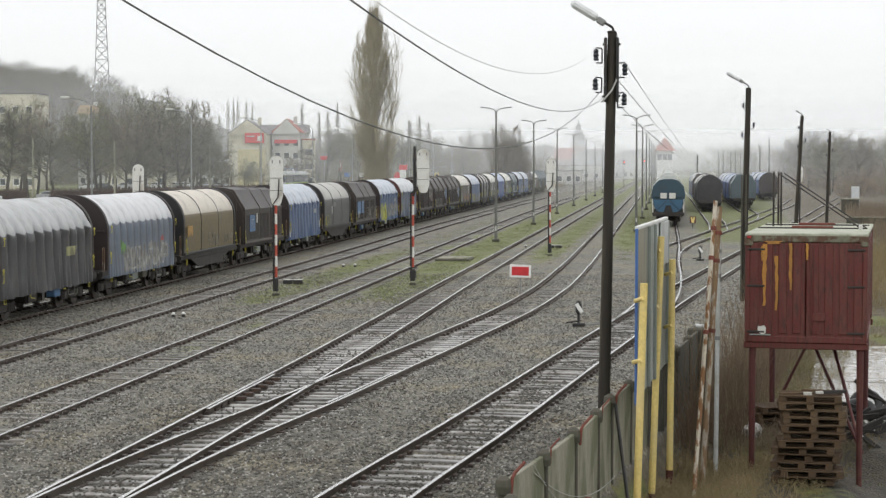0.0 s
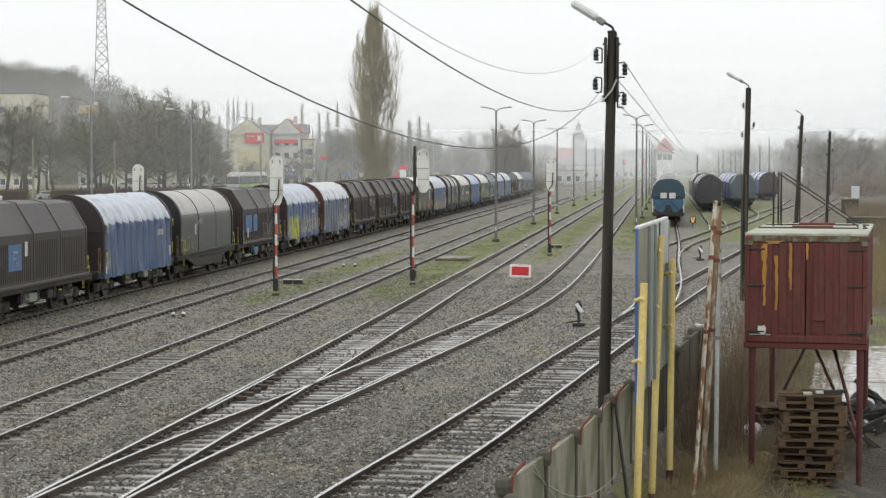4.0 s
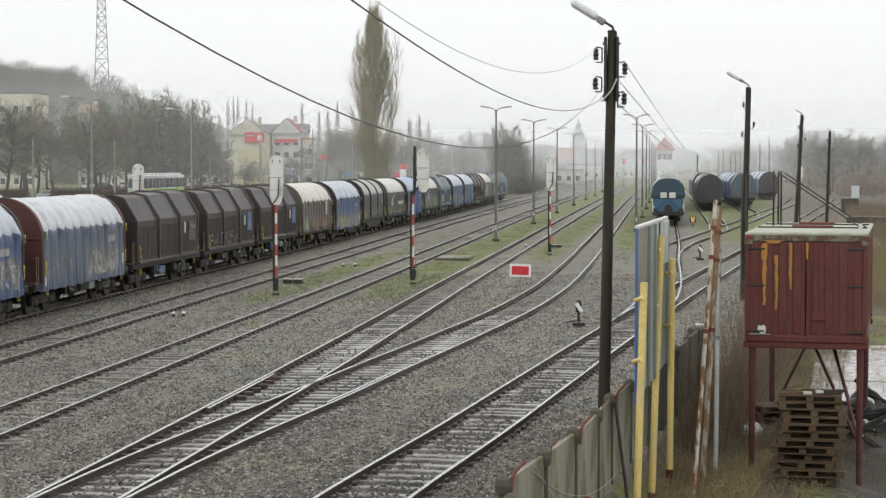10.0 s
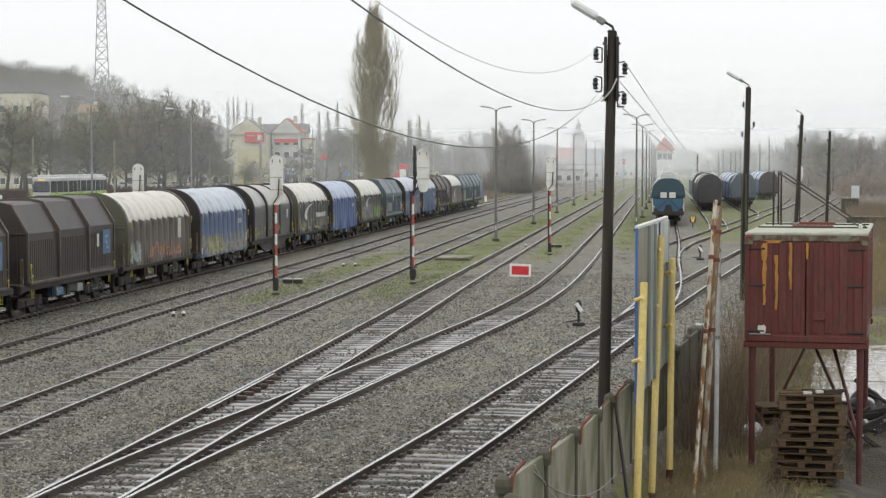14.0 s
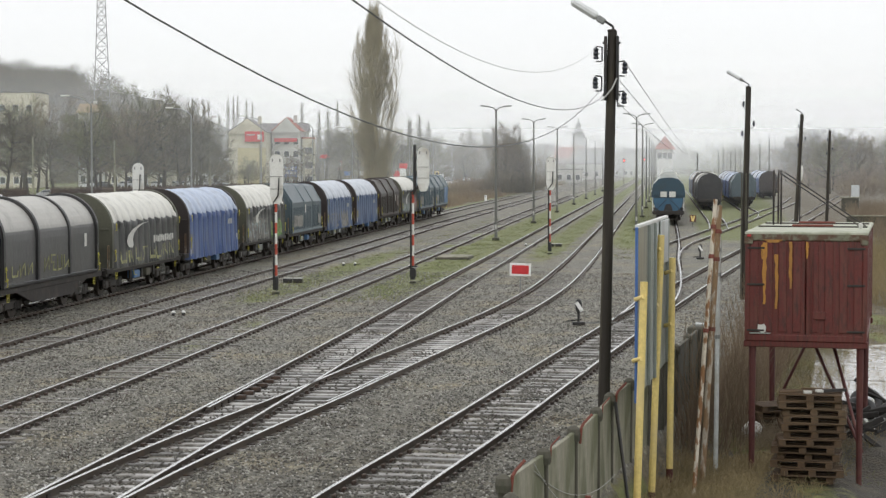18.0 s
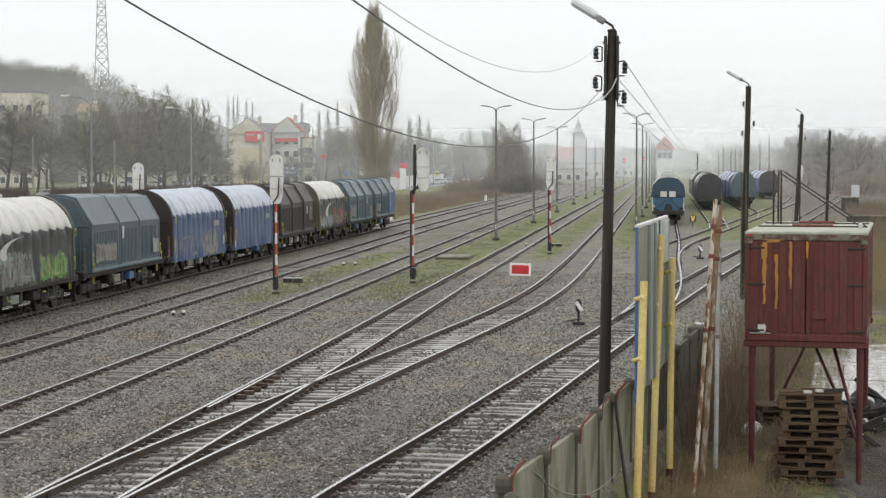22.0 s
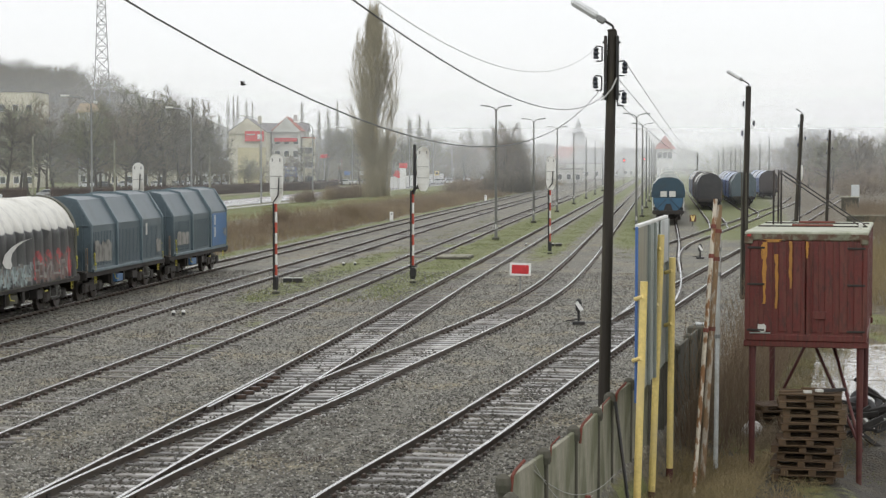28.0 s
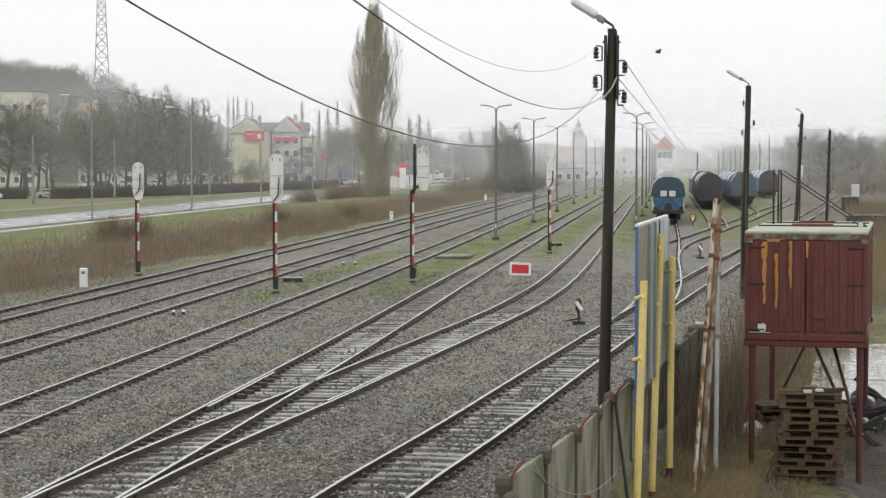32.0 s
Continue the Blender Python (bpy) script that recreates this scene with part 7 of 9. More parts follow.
    for x, y, r in ((2.0, 40.2, 0.22), (2.2, 41.6, 0.18)):
        s = Shape()
        n, rows = 14, 8
        vs = []
        for i in range(rows + 1):
            a = math.pi * i / rows
            for j in range(n):
                b = math.tau * j / n
                q = r * (1 + 0.2 * math.sin(3 * b + i) + 0.1 * math.sin(7 * b + 2 * i))
                vs.append((q * math.sin(a) * math.cos(b), q * math.sin(a) * math.sin(b), r * 0.9 + r * 1.0 * math.cos(a)))
        s.add(vs, [(i * n + j, i * n + (j + 1) % n, (i + 1) * n + (j + 1) % n, (i + 1) * n + j) for i in range(rows) for j in range(n)])
        tagged(part("sack", s, M_BAG, at=place(x, y)), "crumpled white plastic sack lying in weeds", "sack", "plastic sacks")


make_pallets()


# ---- the parked wagons ----
def make_parked_wagons():
    blue = paint("dark_blue_wagon_paint", (0.028, 0.062, 0.088), (0.034, 0.05, 0.06), 0.5)
    mid = paint("mid_blue_wagon_paint", (0.035, 0.1, 0.17), (0.03, 0.07, 0.11), 0.5)
    pale = paint("pale_wagon_roof_paint", (0.5, 0.52, 0.5), (0.3, 0.31, 0.29), 0.55)

    def build(mt, label, x, y):
        t = thing("hopper_wagon", label, "freight wagon", Matrix.Translation((x, y, 0)), group="wagons parked in the yard")
        part("underframe", UNDER[False], None, t)
        for sy in (-3.75, 3.75):
            b = part("bogie", BOGIE, None, t, at=Matrix.Translation((0, sy, 0)))
            for sw in (-0.9, 0.9):
                part("wheelset", WHEELSET, None, b, at=Matrix.Translation((0, sw, 0)))
        for sy, turn in ((5.56, 0), (-5.56, math.pi)):
            for sx in (-0.875, 0.875):
                part("buffer", BUFFER, None, t, at=Matrix.Translation((sx, sy, 1.05)) @ Matrix.Rotation(turn, 4, "Z"))
        prof = [(1.15, 1.5), (1.45, 2.1), (1.5, 2.8), (1.36, 3.5), (0.9, 4.0), (0.4, 4.15), (-0.4, 4.15), (-0.9, 4.0), (-1.36, 3.5), (-1.5, 2.8), (-1.45, 2.1), (-1.15, 1.5)]
        part("body", shell(prof, -5.3, 5.3, 1), mt, t)
        part("roof", shell([(x0 * 1.015, z0 + 0.04) for x0, z0 in prof if z0 > 2.5], -5.2, 5.2, 1), pale, t)
        e = Shape()
        for sx in (-0.5, 0.5):
            e.box((sx, -5.38, 2.2), (0.08, 0.1, 1.7))
        e.box((0, -5.38, 1.55), (2.3, 0.12, 0.14))
        e.box((0, -5.38, 2.6), (2.6, 0.1, 0.1))
        part("end_ribs", e, mt, t)
        funnel = Shape().plate([(-0.62, 0), (0.62, 0), (0.3, 0.8), (-0.3, 0.8)], 0.06, Matrix.Translation((0, -5.46, 1.1)) @ UPRIGHT)
        part("chute", funnel, M_BLACK, t)
        skirt = [(-1.3, 0), (1.3, 0), (1.2, -0.75), (0.75, -1.15), (0.42, -1.1), (0.2, -0.5), (-0.2, -0.5), (-0.42, -1.1), (-0.75, -1.15), (-1.2, -0.75)]
        part("end_skirt", Shape().plate(skirt, 0.05, Matrix.Translation((0, -5.56, 2.3)) @ UPRIGHT), mid, t, "brighter blue braced end plate")
        for sx in (-1, 1):
            part("brace", Shape().rod((sx * 1.15, -5.6, 1.2), (sx * 0.15, -5.6, 2.25), 0.04, n=6), mt, t)
        for sx in (-0.42, 0.36):
            part("notice_panel", Shape().box((sx, -5.45, 2.66), (0.56, 0.02, 0.5), b=0.005), M_LABEL, t)
        for k in range(3):
            y0 = -3.4 + k * 3.4
            part("hatch", Shape().lathe((0, y0, 3.85), [(0.55, 0), (0.55, 0.14), (0.35, 0.24)], 14), pale, t)
        part("roof_hatch", shell([(0.8, 3.7), (0.7, 4.4), (0.3, 4.7), (-0.3, 4.7), (-0.7, 4.4), (-0.8, 3.7)], -4.7, 4.7, 1), pale, t)
        rail = Shape()
        for sx in (-0.75, 0.75):
            rail.tube([(sx, -5.2, 3.75), (sx, -5.2, 4.5), (sx, 5.2, 4.5), (sx, 5.2, 3.75)], 0.02, 5)
        rail.tube([(-0.75, -5.2, 4.5), (0.75, -5.2, 4.5)], 0.02, 5)
        part("catwalk_rail", rail, M_SIGNALWHITE, t)
        for sx in (-1.38, 1.38):
            part("handle", Shape().tube([(sx, -5.45, 1.1), (sx, -5.5, 1.15), (sx, -5.5, 2.3), (sx, -5.45, 2.35)], 0.038, 5), M_LABEL, t)
        return t

    a = build(blue, "dark blue hopper wagon parked at the end of the spur", 0.42, 166.0)
    rows = ((0.48, 178.1, (a, a, 7, a, 4, a)), (5.45, 219.0, (19, 9, 3, 4, 12, 20)), (10.05, 232.9, (6, 8, 8, 4, 20)), (16.2, 286.0, (8, 4, 8)))
    for x, y0, kinds in rows:
        for k, src in enumerate(kinds):
            if src is a:
                copy_thing(a, Matrix.Translation((x, y0 + 12.06 * k, 0)))
            else:
                w = copy_thing(WAGONS[src], Matrix.Translation((x, y0 + 12.06 * k, 0)))
                tagged(w, "parked " + TRAIN[src][1].replace(" near the front of the train", ""), "freight wagon", "wagons parked in the yard")


make_parked_wagons()


# ---- plants ----
def limbs(rng, start, way, length, radius, segs, bend, lift, taper=0.45):
    """Bent tapering branches, all of one level: arrays in, segments and joints out."""
    k = len(start)
    p, d = start.copy(), way / np.linalg.norm(way, axis=1, keepdims=True)
    P0, P1, R0, R1 = [], [], [], []
    joints = [p.copy()]
    for i in range(segs):
        d = d + rng.normal(0, bend, (k, 3)) + np.array([0, 0, lift])
        d /= np.linalg.norm(d, axis=1, keepdims=True)
        q = p + d * (length / segs)[:, None]
        P0.append(p)
        P1.append(q)
        R0.append(radius * (1 - (1 - taper) * i / segs))
        R1.append(radius * (1 - (1 - taper) * (i + 1) / segs))
        p = q
        joints.append(q.copy())
    return (np.concatenate(P0), np.concatenate(P1), np.concatenate(R0), np.concatenate(R1)), np.stack(joints, 1), d


def offshoots(rng, joints, ways, count, lo, hi, spread):
    """Starting points and directions for the next level."""
    k, s, _ = joints.shape
    who = np.repeat(np.arange(k), count)
    u = lo + (hi - lo) * rng.random(len(who))
    f = u * (s - 1)
    i = np.minimum(f.astype(int), s - 2)
    w = (f - i)[:, None]
    p = joints[who, i] * (1 - w) + joints[who, i + 1] * w
    along = joints[who, i + 1] - joints[who, i]
    along /= np.maximum(np.linalg.norm(along, axis=1, keepdims=True), 1e-6)
    side = rng.normal(0, 1, (len(who), 3))
    side -= along * np.sum(side * along, axis=1, keepdims=True)
    side /= np.maximum(np.linalg.norm(side, axis=1, keepdims=True), 1e-6)
    sp = spread * (0.7 + 0.6 * rng.random(len(who)))[:, None]
    return p, along * np.cos(sp) + side * np.sin(sp), u


def gather(segs):
    return [np.concatenate([s[i] for s in segs]) for i in range(4)]


def tree_segments(seed, height, spread, n1=22, n2=9, n3=8, twig=0.026, low=0.23, steep=1.05):
    rng = np.random.default_rng(seed)
    one = np.zeros((1, 3))
    trunk, j0, d0 = limbs(rng, one, np.array([[0.0, 0, 1]]), np.array([height * 0.82]), np.array([height * 0.019]), 7, 0.07, 0.03, 0.3)
    p, w, u = offshoots(rng, j0, d0, n1, low, 1.0, steep)
    l1 = spread * (1.15 - 0.6 * u) * (0.8 + 0.4 * rng.random(len(u)))
    b1, j1, d1 = limbs(rng, p, w, l1, height * 0.0075 * (1.15 - 0.6 * u), 5, 0.17, 0.06)
    p, w, u2 = offshoots(rng, j1, d1, n2, 0.2, 1.0, 0.75)
    l2 = np.repeat(l1, n2) * (0.5 - 0.22 * u2) * (0.7 + 0.6 * rng.random(len(u2)))
    b2, j2, d2 = limbs(rng, p, w, l2, np.full(len(u2), height * 0.003), 3, 0.22, 0.03)
    p, w, u3 = offshoots(rng, j2, d2, n3, 0.1, 1.0, 0.65)
    l3 = np.repeat(l2, n3) * 0.6 * (0.6 + 0.7 * rng.random(len(u3)))
    b3, j3, d3 = limbs(rng, p, w, l3, np.full(len(u3), twig), 2, 0.3, 0.05, 0.4)
    return trunk, gather([b1]), gather([b2, b3])


def make_tree(name, label, category, segs, mats, at, group):
    trunk, boughs, twigs = segs
    t = thing(name, label, category, at, group)
    part("trunk", quad_mesh("trunk", *sticks(*trunk, n=9), mats[0], smooth=True), None, t)
    part("branchwork", quad_mesh("branchwork", *sticks(*boughs, n=5), mats[0]), None, t)
    part("crown", quad_mesh("crown", *sticks(*twigs, n=3), mats[1]), None, t, "bare winter twigs")
    return t


def scaled(x, y, turn, k, kz=None):
    return place(x, y) @ Matrix.Rotation(turn, 4, "Z") @ Matrix.Diagonal((k, k, kz or k, 1))


def poplar_segments(seed, n1, n2, n3, twig):
    rng2 = np.random.default_rng(seed)
    trunk, j0, d0 = limbs(rng2, np.zeros((1, 3)), np.array([[0.0, 0, 1]]), np.array([30.0]), np.array([0.5]), 9, 0.02, 0.05, 0.15)
    p, w, u = offshoots(rng2, j0, d0, n1, 0.02, 0.97, 0.46)
    w = w * np.stack([1.2 - 0.95 * u, 1.2 - 0.95 * u, np.ones(len(u))], 1)
    env = np.sin(np.clip((u + 0.12) / 1.12, 0, 1) * math.pi) ** 0.55
    l1 = (9.6 * env + 1.6) * (0.9 + 0.2 * rng2.random(len(u)))
    l1 = np.minimum(l1, (1.0 - u) * 30.0 * (0.72 + 0.28 * rng2.random(len(u))) + 0.7)
    b1, j1, d1 = limbs(rng2, p, w, l1, 0.075 * (1.1 - 0.6 * u), 6, 0.03, 0.17, 0.35)
    p, w, u2 = offshoots(rng2, j1, d1, n2, 0.1, 1.0, 0.4)
    l2 = np.repeat(l1, n2) * 0.32 * (0.6 + 0.6 * rng2.random(len(u2)))
    b2, j2, d2 = limbs(rng2, p, w, l2, np.full(len(u2), max(twig, 0.024)), 3, 0.08, 0.16)
    p, w, u3 = offshoots(rng2, j2, d2, n3, 0.05, 1.0, 0.35)
    l3 = np.repeat(l2, n3) * 0.55 * (0.6 + 0.6 * rng2.random(len(u3)))
    b3, j3, d3 = limbs(rng2, p, w, l3, np.full(len(u3), twig), 2, 0.1, 0.12)
    return trunk, spindle(gather([b1])), spindle(gather([b2, b3]))


def spindle(segs):
    """Draws the crown in towards its tip and foot and swells it above the middle."""
    for p in segs[:2]:
        k = np.interp(p[:, 2] / 30.0, (0, 0.2, 0.35, 0.6, 0.8, 0.92, 1.04), (0.85, 1.0, 1.14, 1.14, 1.08, 0.84, 0.45))
        p[:, :2] *= k[:, None]
    return segs


def make_trees():
    kinds = []
    for i, (h, s) in enumerate(((15.5, 8.0), (14, 7.4), (17.5, 7.6), (12.5, 6.6))):
        kinds.append(make_tree("tree", "bare broad street tree beyond the hedge", "tree", tree_segments(20 + i, h, s), (M_BARK, M_TWIGS[i]), scaled(-98 + i * 5.5, 296 + 4 * i, i, 1.0), "bare trees along the street"))
    rng = random.Random(12)
    spots = [(-118, 283), (-111, 292), (-106, 301), (-101, 309), (-92, 318), (-88, 330), (-93, 345), (-97, 326), (-106, 332), (-114, 310), (-75, 392),
             (-122, 330), (-110, 350), (-118, 362), (-100, 372), (-72, 420), (-66, 445), (-80, 440), (-62, 470), (-70, 500), (-56, 505), (-60, 540), (-48, 520), (-90, 300), (-108, 395), (-120, 400), (-116, 288), (-104, 292), (-99, 304), (-94, 310), (-87, 316), (-110, 304), (-103, 318), (-96, 336), (-125, 312), (-119, 320), (-94, 480), (-90, 490), (-85, 478), (-81, 486), (-77, 500), (-98, 470)]
    for x, y in spots:
        k = 0.8 + 0.35 * rng.random()
        copy_thing(rng.choice(kinds), scaled(x, y, rng.uniform(0, 6.2), k, k * rng.uniform(0.9, 1.12)))
    # saplings and small trees nearer the rails
    for i, (x, y, k) in enumerate(((-36, 78, 0.11), (-33, 84, 0.1))):
        copy_thing(kinds[i % 4], scaled(x, y, i * 1.3, k))
    for i, (x, y, k) in enumerate(((-91, 352, 0.5), (-88, 349, 0.42), (-94, 356, 0.55), (-85.5, 358, 0.4), (-99, 345, 0.6), (-80, 380, 0.5), (-77.5, 383, 0.55), (-96.5, 392, 0.5), (-93, 394, 0.45), (-90.5, 396, 0.4))):
        copy_thing(kinds[i % 4], scaled(x, y, i * 1.1, k))
    # the dark grove where the goods line bends away, ivy-thick
    for i, (x, y, k) in enumerate(((-29, 322, 0.68), (-26.8, 330, 0.66), (-29.5, 336, 0.72), (-28.2, 345, 0.7), (-27.6, 324, 0.74), (-30.5, 330, 0.5), (-25.5, 326, 0.46))):
        copy_thing(kinds[(i * 2 + 1) % 4], scaled(x, y, i * 1.7, k * 0.7, k * 1.2))
    # poplar
    rng2 = np.random.default_rng(77)
    segs = poplar_segments(77, 120, 14, 9, 0.018)
    pop = make_tree("poplar", "tall bare columnar poplar beside the path", "tree", segs, (M_TWIGPOP, M_TWIGPOP), scaled(-45.8, 283, 0, 1.0, 0.95), "poplars")
    suckers = rng2.normal(0, 1.0, (420, 3)) * np.array([1.05, 1.05, 0]) + np.array([0, 0, -0.3])
    sdir = rng2.normal(0, 0.09, (420, 3)) + np.array([0, 0, 1])
    b4, _, _ = limbs(rng2, suckers, sdir, 4 + 6 * rng2.random(420), np.full(420, 0.035), 4, 0.04, 0.05)
    part("suckers", quad_mesh("suckers", *sticks(*b4, n=3), M_TWIGPOP), None, pop, kind="stuff")
    segs = poplar_segments(78, 34, 6, 4, 0.045)
    thin = make_tree("poplar", "slim bare poplar beyond the houses", "tree", segs, (M_TWIGS[3], M_TWIGS[3]), scaled(-139.2, 518, 0, 0.7, 0.8), "poplars")
    for x, y, k, kz in ((-136.5, 522, 0.7, 0.78), (-133, 525, 0.6, 0.7), (-128.9, 520, 0.34, 0.88), (-127.6, 521, 0.3, 0.9), (-126.6, 522, 0.36, 0.88), (-123.3, 520, 0.36, 0.86), (-121.8, 521, 0.28, 0.84), (-106.5, 520, 0.4, 0.84), (-102.3, 524, 0.5, 0.74), (-98.9, 522, 0.6, 0.76), (-96, 520, 0.45, 0.84), (-74.3, 520, 0.6, 0.66), (-71.8, 522, 0.66, 0.7), (-69.5, 526, 0.5, 0.64), (-104, 640, 0.75, 0.8), (-93, 655, 0.7, 0.75), (-60, 700, 0.55, 0.6), (-66, 705, 0.5, 0.6), (-75, 690, 0.6, 0.7)):
        copy_thing(thin, scaled(x, y, x, k * 0.8, kz * 1.14))
    # woods on the right, and across the far end
    spots = [(25 + 0.03 * (y - 260) + 4.2 * (i % 5) + rng.uniform(-1.5, 1.5), y) for i, y in enumerate(range(262, 470, 7))]
    for i, (x, y) in enumerate(spots):
        k = 0.62 + 0.001 * (y - 260) + 0.12 * rng.random()
        copy_thing(kinds[i % 4], scaled(x * 1.25, y * 1.25, i * 2.1, k))


make_trees()


def stick_field(name, label, category, p, way, length, r, mt, bend=0.12, segs=3, n=3):
    rng = np.random.default_rng(len(p))
    b, _, _ = limbs(rng, p, way, length, r, segs, bend, 0.02, 0.4)
    ob = new(name, quad_mesh(name, *sticks(*b, n=n), mt))
    return tagged(ob, label, category, kind="stuff")


def make_brush():
    rng = np.random.default_rng(31)
    # brown thicket between the goods line and the street: two bands of dead stems
    k = 26000
    y = 55 + 260 * rng.random(k) ** 1.35
    edge = -26.9 - 0.5 * np.sin(y * 0.21) - 0.4 * np.sin(y * 0.63 + 1)
    x = edge - np.abs(rng.normal(0, 1, k)) * 4.6
    keep = x > -43 - 2 * np.sin(y * 0.08)
    x, y = x[keep], y[keep]
    k = len(x)
    z = ground_height(x, y) - 0.05
    clump = 0.6 + 0.4 * np.sin(x * 0.9 + 2 * np.sin(y * 0.23)) * np.sin(y * 0.31 + x * 0.2)
    h = (0.35 + 1.25 * clump * rng.random(k) ** 0.6) * np.where(x > -28.3, 0.55, 1.0)
    way = np.stack([rng.normal(0, 0.28, k), rng.normal(0, 0.28, k), np.ones(k)], 1)
    stick_field("thicket", "brown leafless thicket between railway and street", "bushes", np.stack([x, y, z], 1), way, h, 0.008 + 0.006 * rng.random(k), M_BRUSH)
    k = 15000
    y = 56 + 270 * rng.random(k) ** 1.3
    x = -26.6 - 17 * rng.random(k) ** 1.1
    way = np.stack([rng.normal(0, 0.45, k), rng.normal(0, 0.45, k), np.ones(k)], 1)
    stick_field("dead_grass", "straw coloured dead grass in the thicket", "grass", np.stack([x, y, ground_height(x, y) - 0.03], 1), way, 0.25 + 0.6 * rng.random(k), np.full(k, 0.011), M_DRYGRASS, 0.3)
    # green verge
    k = 9000
    y = 105 + 150 * rng.random(k) ** 1.2
    x = -42 - 12 * rng.random(k)
    way = np.stack([rng.normal(0, 0.5, k), rng.normal(0, 0.5, k), np.ones(k)], 1)
    stick_field("verge_grass", "short wet grass on the street verge", "grass", np.stack([x, y, ground_height(x, y) - 0.02], 1), way, 0.05 + 0.1 * rng.random(k), np.full(k, 0.016), M_GRASS, 0.3, 2)
    # moss and grass tufts by the yard lamps
    k = 16000
    row = rng.choice(np.array([-11.9, -11.9, -16.6, -7.2, -26.2, -2.3]), k)
    x = row + rng.normal(0, 0.75, k)
    y = np.where(row < -20, 62 + 90 * rng.random(k), np.where(row > -8, 104 + 90 * rng.random(k), 70 + 110 * rng.random(k) ** 1.3))
    keep = (np.sin(x * 2.1 + y * 0.6) + np.sin(y * 0.9 - x)) > -0.3
    x, y = x[keep], y[keep]
    k = len(x)
    way = np.stack([rng.normal(0, 0.6, k), rng.normal(0, 0.6, k), np.ones(k)], 1)
    stick_field("track_grass", "low mossy grass between the lines", "grass", np.stack([x, y, ground_height(x, y) - 0.01], 1), way, 0.04 + 0.09 * rng.random(k), np.full(k, 0.014), M_GRASS, 0.3, 2)
    # tufts of dead weed scattered over the ballast
    k = 9000
    cx, cy = rng.uniform(-25, 0, 700), 27 + 95 * rng.random(700) ** 1.3
    who = rng.integers(0, 700, k)
    x, y = cx[who] + rng.normal(0, 0.09, k), cy[who] + rng.normal(0, 0.14, k)
    keep = x < fence_x(y) - 0.2
    x, y = x[keep], y[keep]
    k = len(x)
    way = np.stack([rng.normal(0, 0.8, k), rng.normal(0, 0.8, k), np.ones(k)], 1)
    stick_field("yard_weeds", "small dead weed tufts in the ballast", "weeds", np.stack([x, y, ground_height(x, y) - 0.01], 1), way, 0.04 + 0.1 * rng.random(k), np.full(k, 0.007), M_HEDGE, 0.4, 2)
    # grass under and past the container
    k = 4500
    y = 41 + 26 * rng.random(k)
    x = fence_x(y) + 1.3 + 2.0 * rng.random(k)
    way = np.stack([rng.normal(0, 0.5, k), rng.normal(0, 0.5, k), np.ones(k)], 1)
    stick_field("tall_grass", "tall straw coloured grass past the container", "grass", np.stack([x, y, ground_height(x, y) - 0.03], 1), way, 0.12 + 0.35 * rng.random(k), np.full(k, 0.007), M_WEED, 0.3)
    # behind the fence: dead grass and bare scrub
    k = 14000
    y = 29 + 45 * rng.random(k) ** 1.2
    x = -2.07 + (y - 23.15) * 0.135 + 0.35 + (2.4 + 0.16 * (y - 29)) * rng.random(k)
    way = np.stack([rng.normal(0, 0.5, k), rng.normal(0, 0.5, k), np.ones(k)], 1)
    stick_field("weeds", "flattened dead weeds behind the fence", "grass", np.stack([x, y, ground_height(x, y) - 0.03], 1), way, 0.08 + 0.28 * rng.random(k), np.full(k, 0.006), M_DRYGRASS, 0.35)
    # twiggy undergrowth and green tufts about the container's feet
    k = 5200
    y = 38.8 + 6 * rng.random(k)
    x = -2.07 + (y - 23.15) * 0.135 + 0.9 + 1.6 * rng.random(k) + np.where(y > 38, 1.6, 0.4) * rng.random(k)
    way = np.stack([rng.normal(0, 0.7, k), rng.normal(0, 0.7, k), np.ones(k)], 1)
    stick_field("undergrowth", "dark leafless undergrowth about the container stand", "bushes", np.stack([x, y, ground_height(x, y) - 0.03], 1), way, 0.15 + 0.5 * rng.random(k), np.full(k, 0.006), M_BRUSH, 0.4)
    k = 9000
    y = 28 + 10 * rng.random(k)
    x = fence_x(y) + 0.3 + 2.1 * rng.random(k)
    way = np.stack([rng.normal(0, 0.8, k), rng.normal(0, 0.8, k), np.ones(k)], 1)
    stick_field("bank_grass", "long straw grass flattened on the bank", "grass", np.stack([x, y, ground_height(x, y) - 0.02], 1), way, 0.12 + 0.28 * rng.random(k), np.full(k, 0.006), M_DRYGRASS, 0.4)
    k = 9000
    y = 29.5 + 40 * rng.random(k) ** 1.4
    x = -2.07 + (y - 23.15) * 0.135 + 0.5 + 8 * rng.random(k)
    keep = wobble(x * 0.8, y * 0.8 + 3, 1.0) > 0.15
    x, y = x[keep], y[keep]
    k = len(x)
    way = np.stack([rng.normal(0, 0.6, k), rng.normal(0, 0.6, k), np.ones(k)], 1)
    stick_field("green_tufts", "green grass tufts on the bare soil", "grass", np.stack([x, y, ground_height(x, y) - 0.02], 1), way, 0.04 + 0.13 * rng.random(k), np.full(k, 0.007), M_GRASS, 0.35, 2)
    k = 2600
    y = 38 + 40 * rng.random(k)
    t = rng.random(k)
    x = -2.07 + (y - 23.15) * 0.135 + 0.3 + t ** 1.6 * 1.4
    way = np.stack([rng.normal(0, 0.16, k), rng.normal(0, 0.16, k), np.ones(k)], 1)
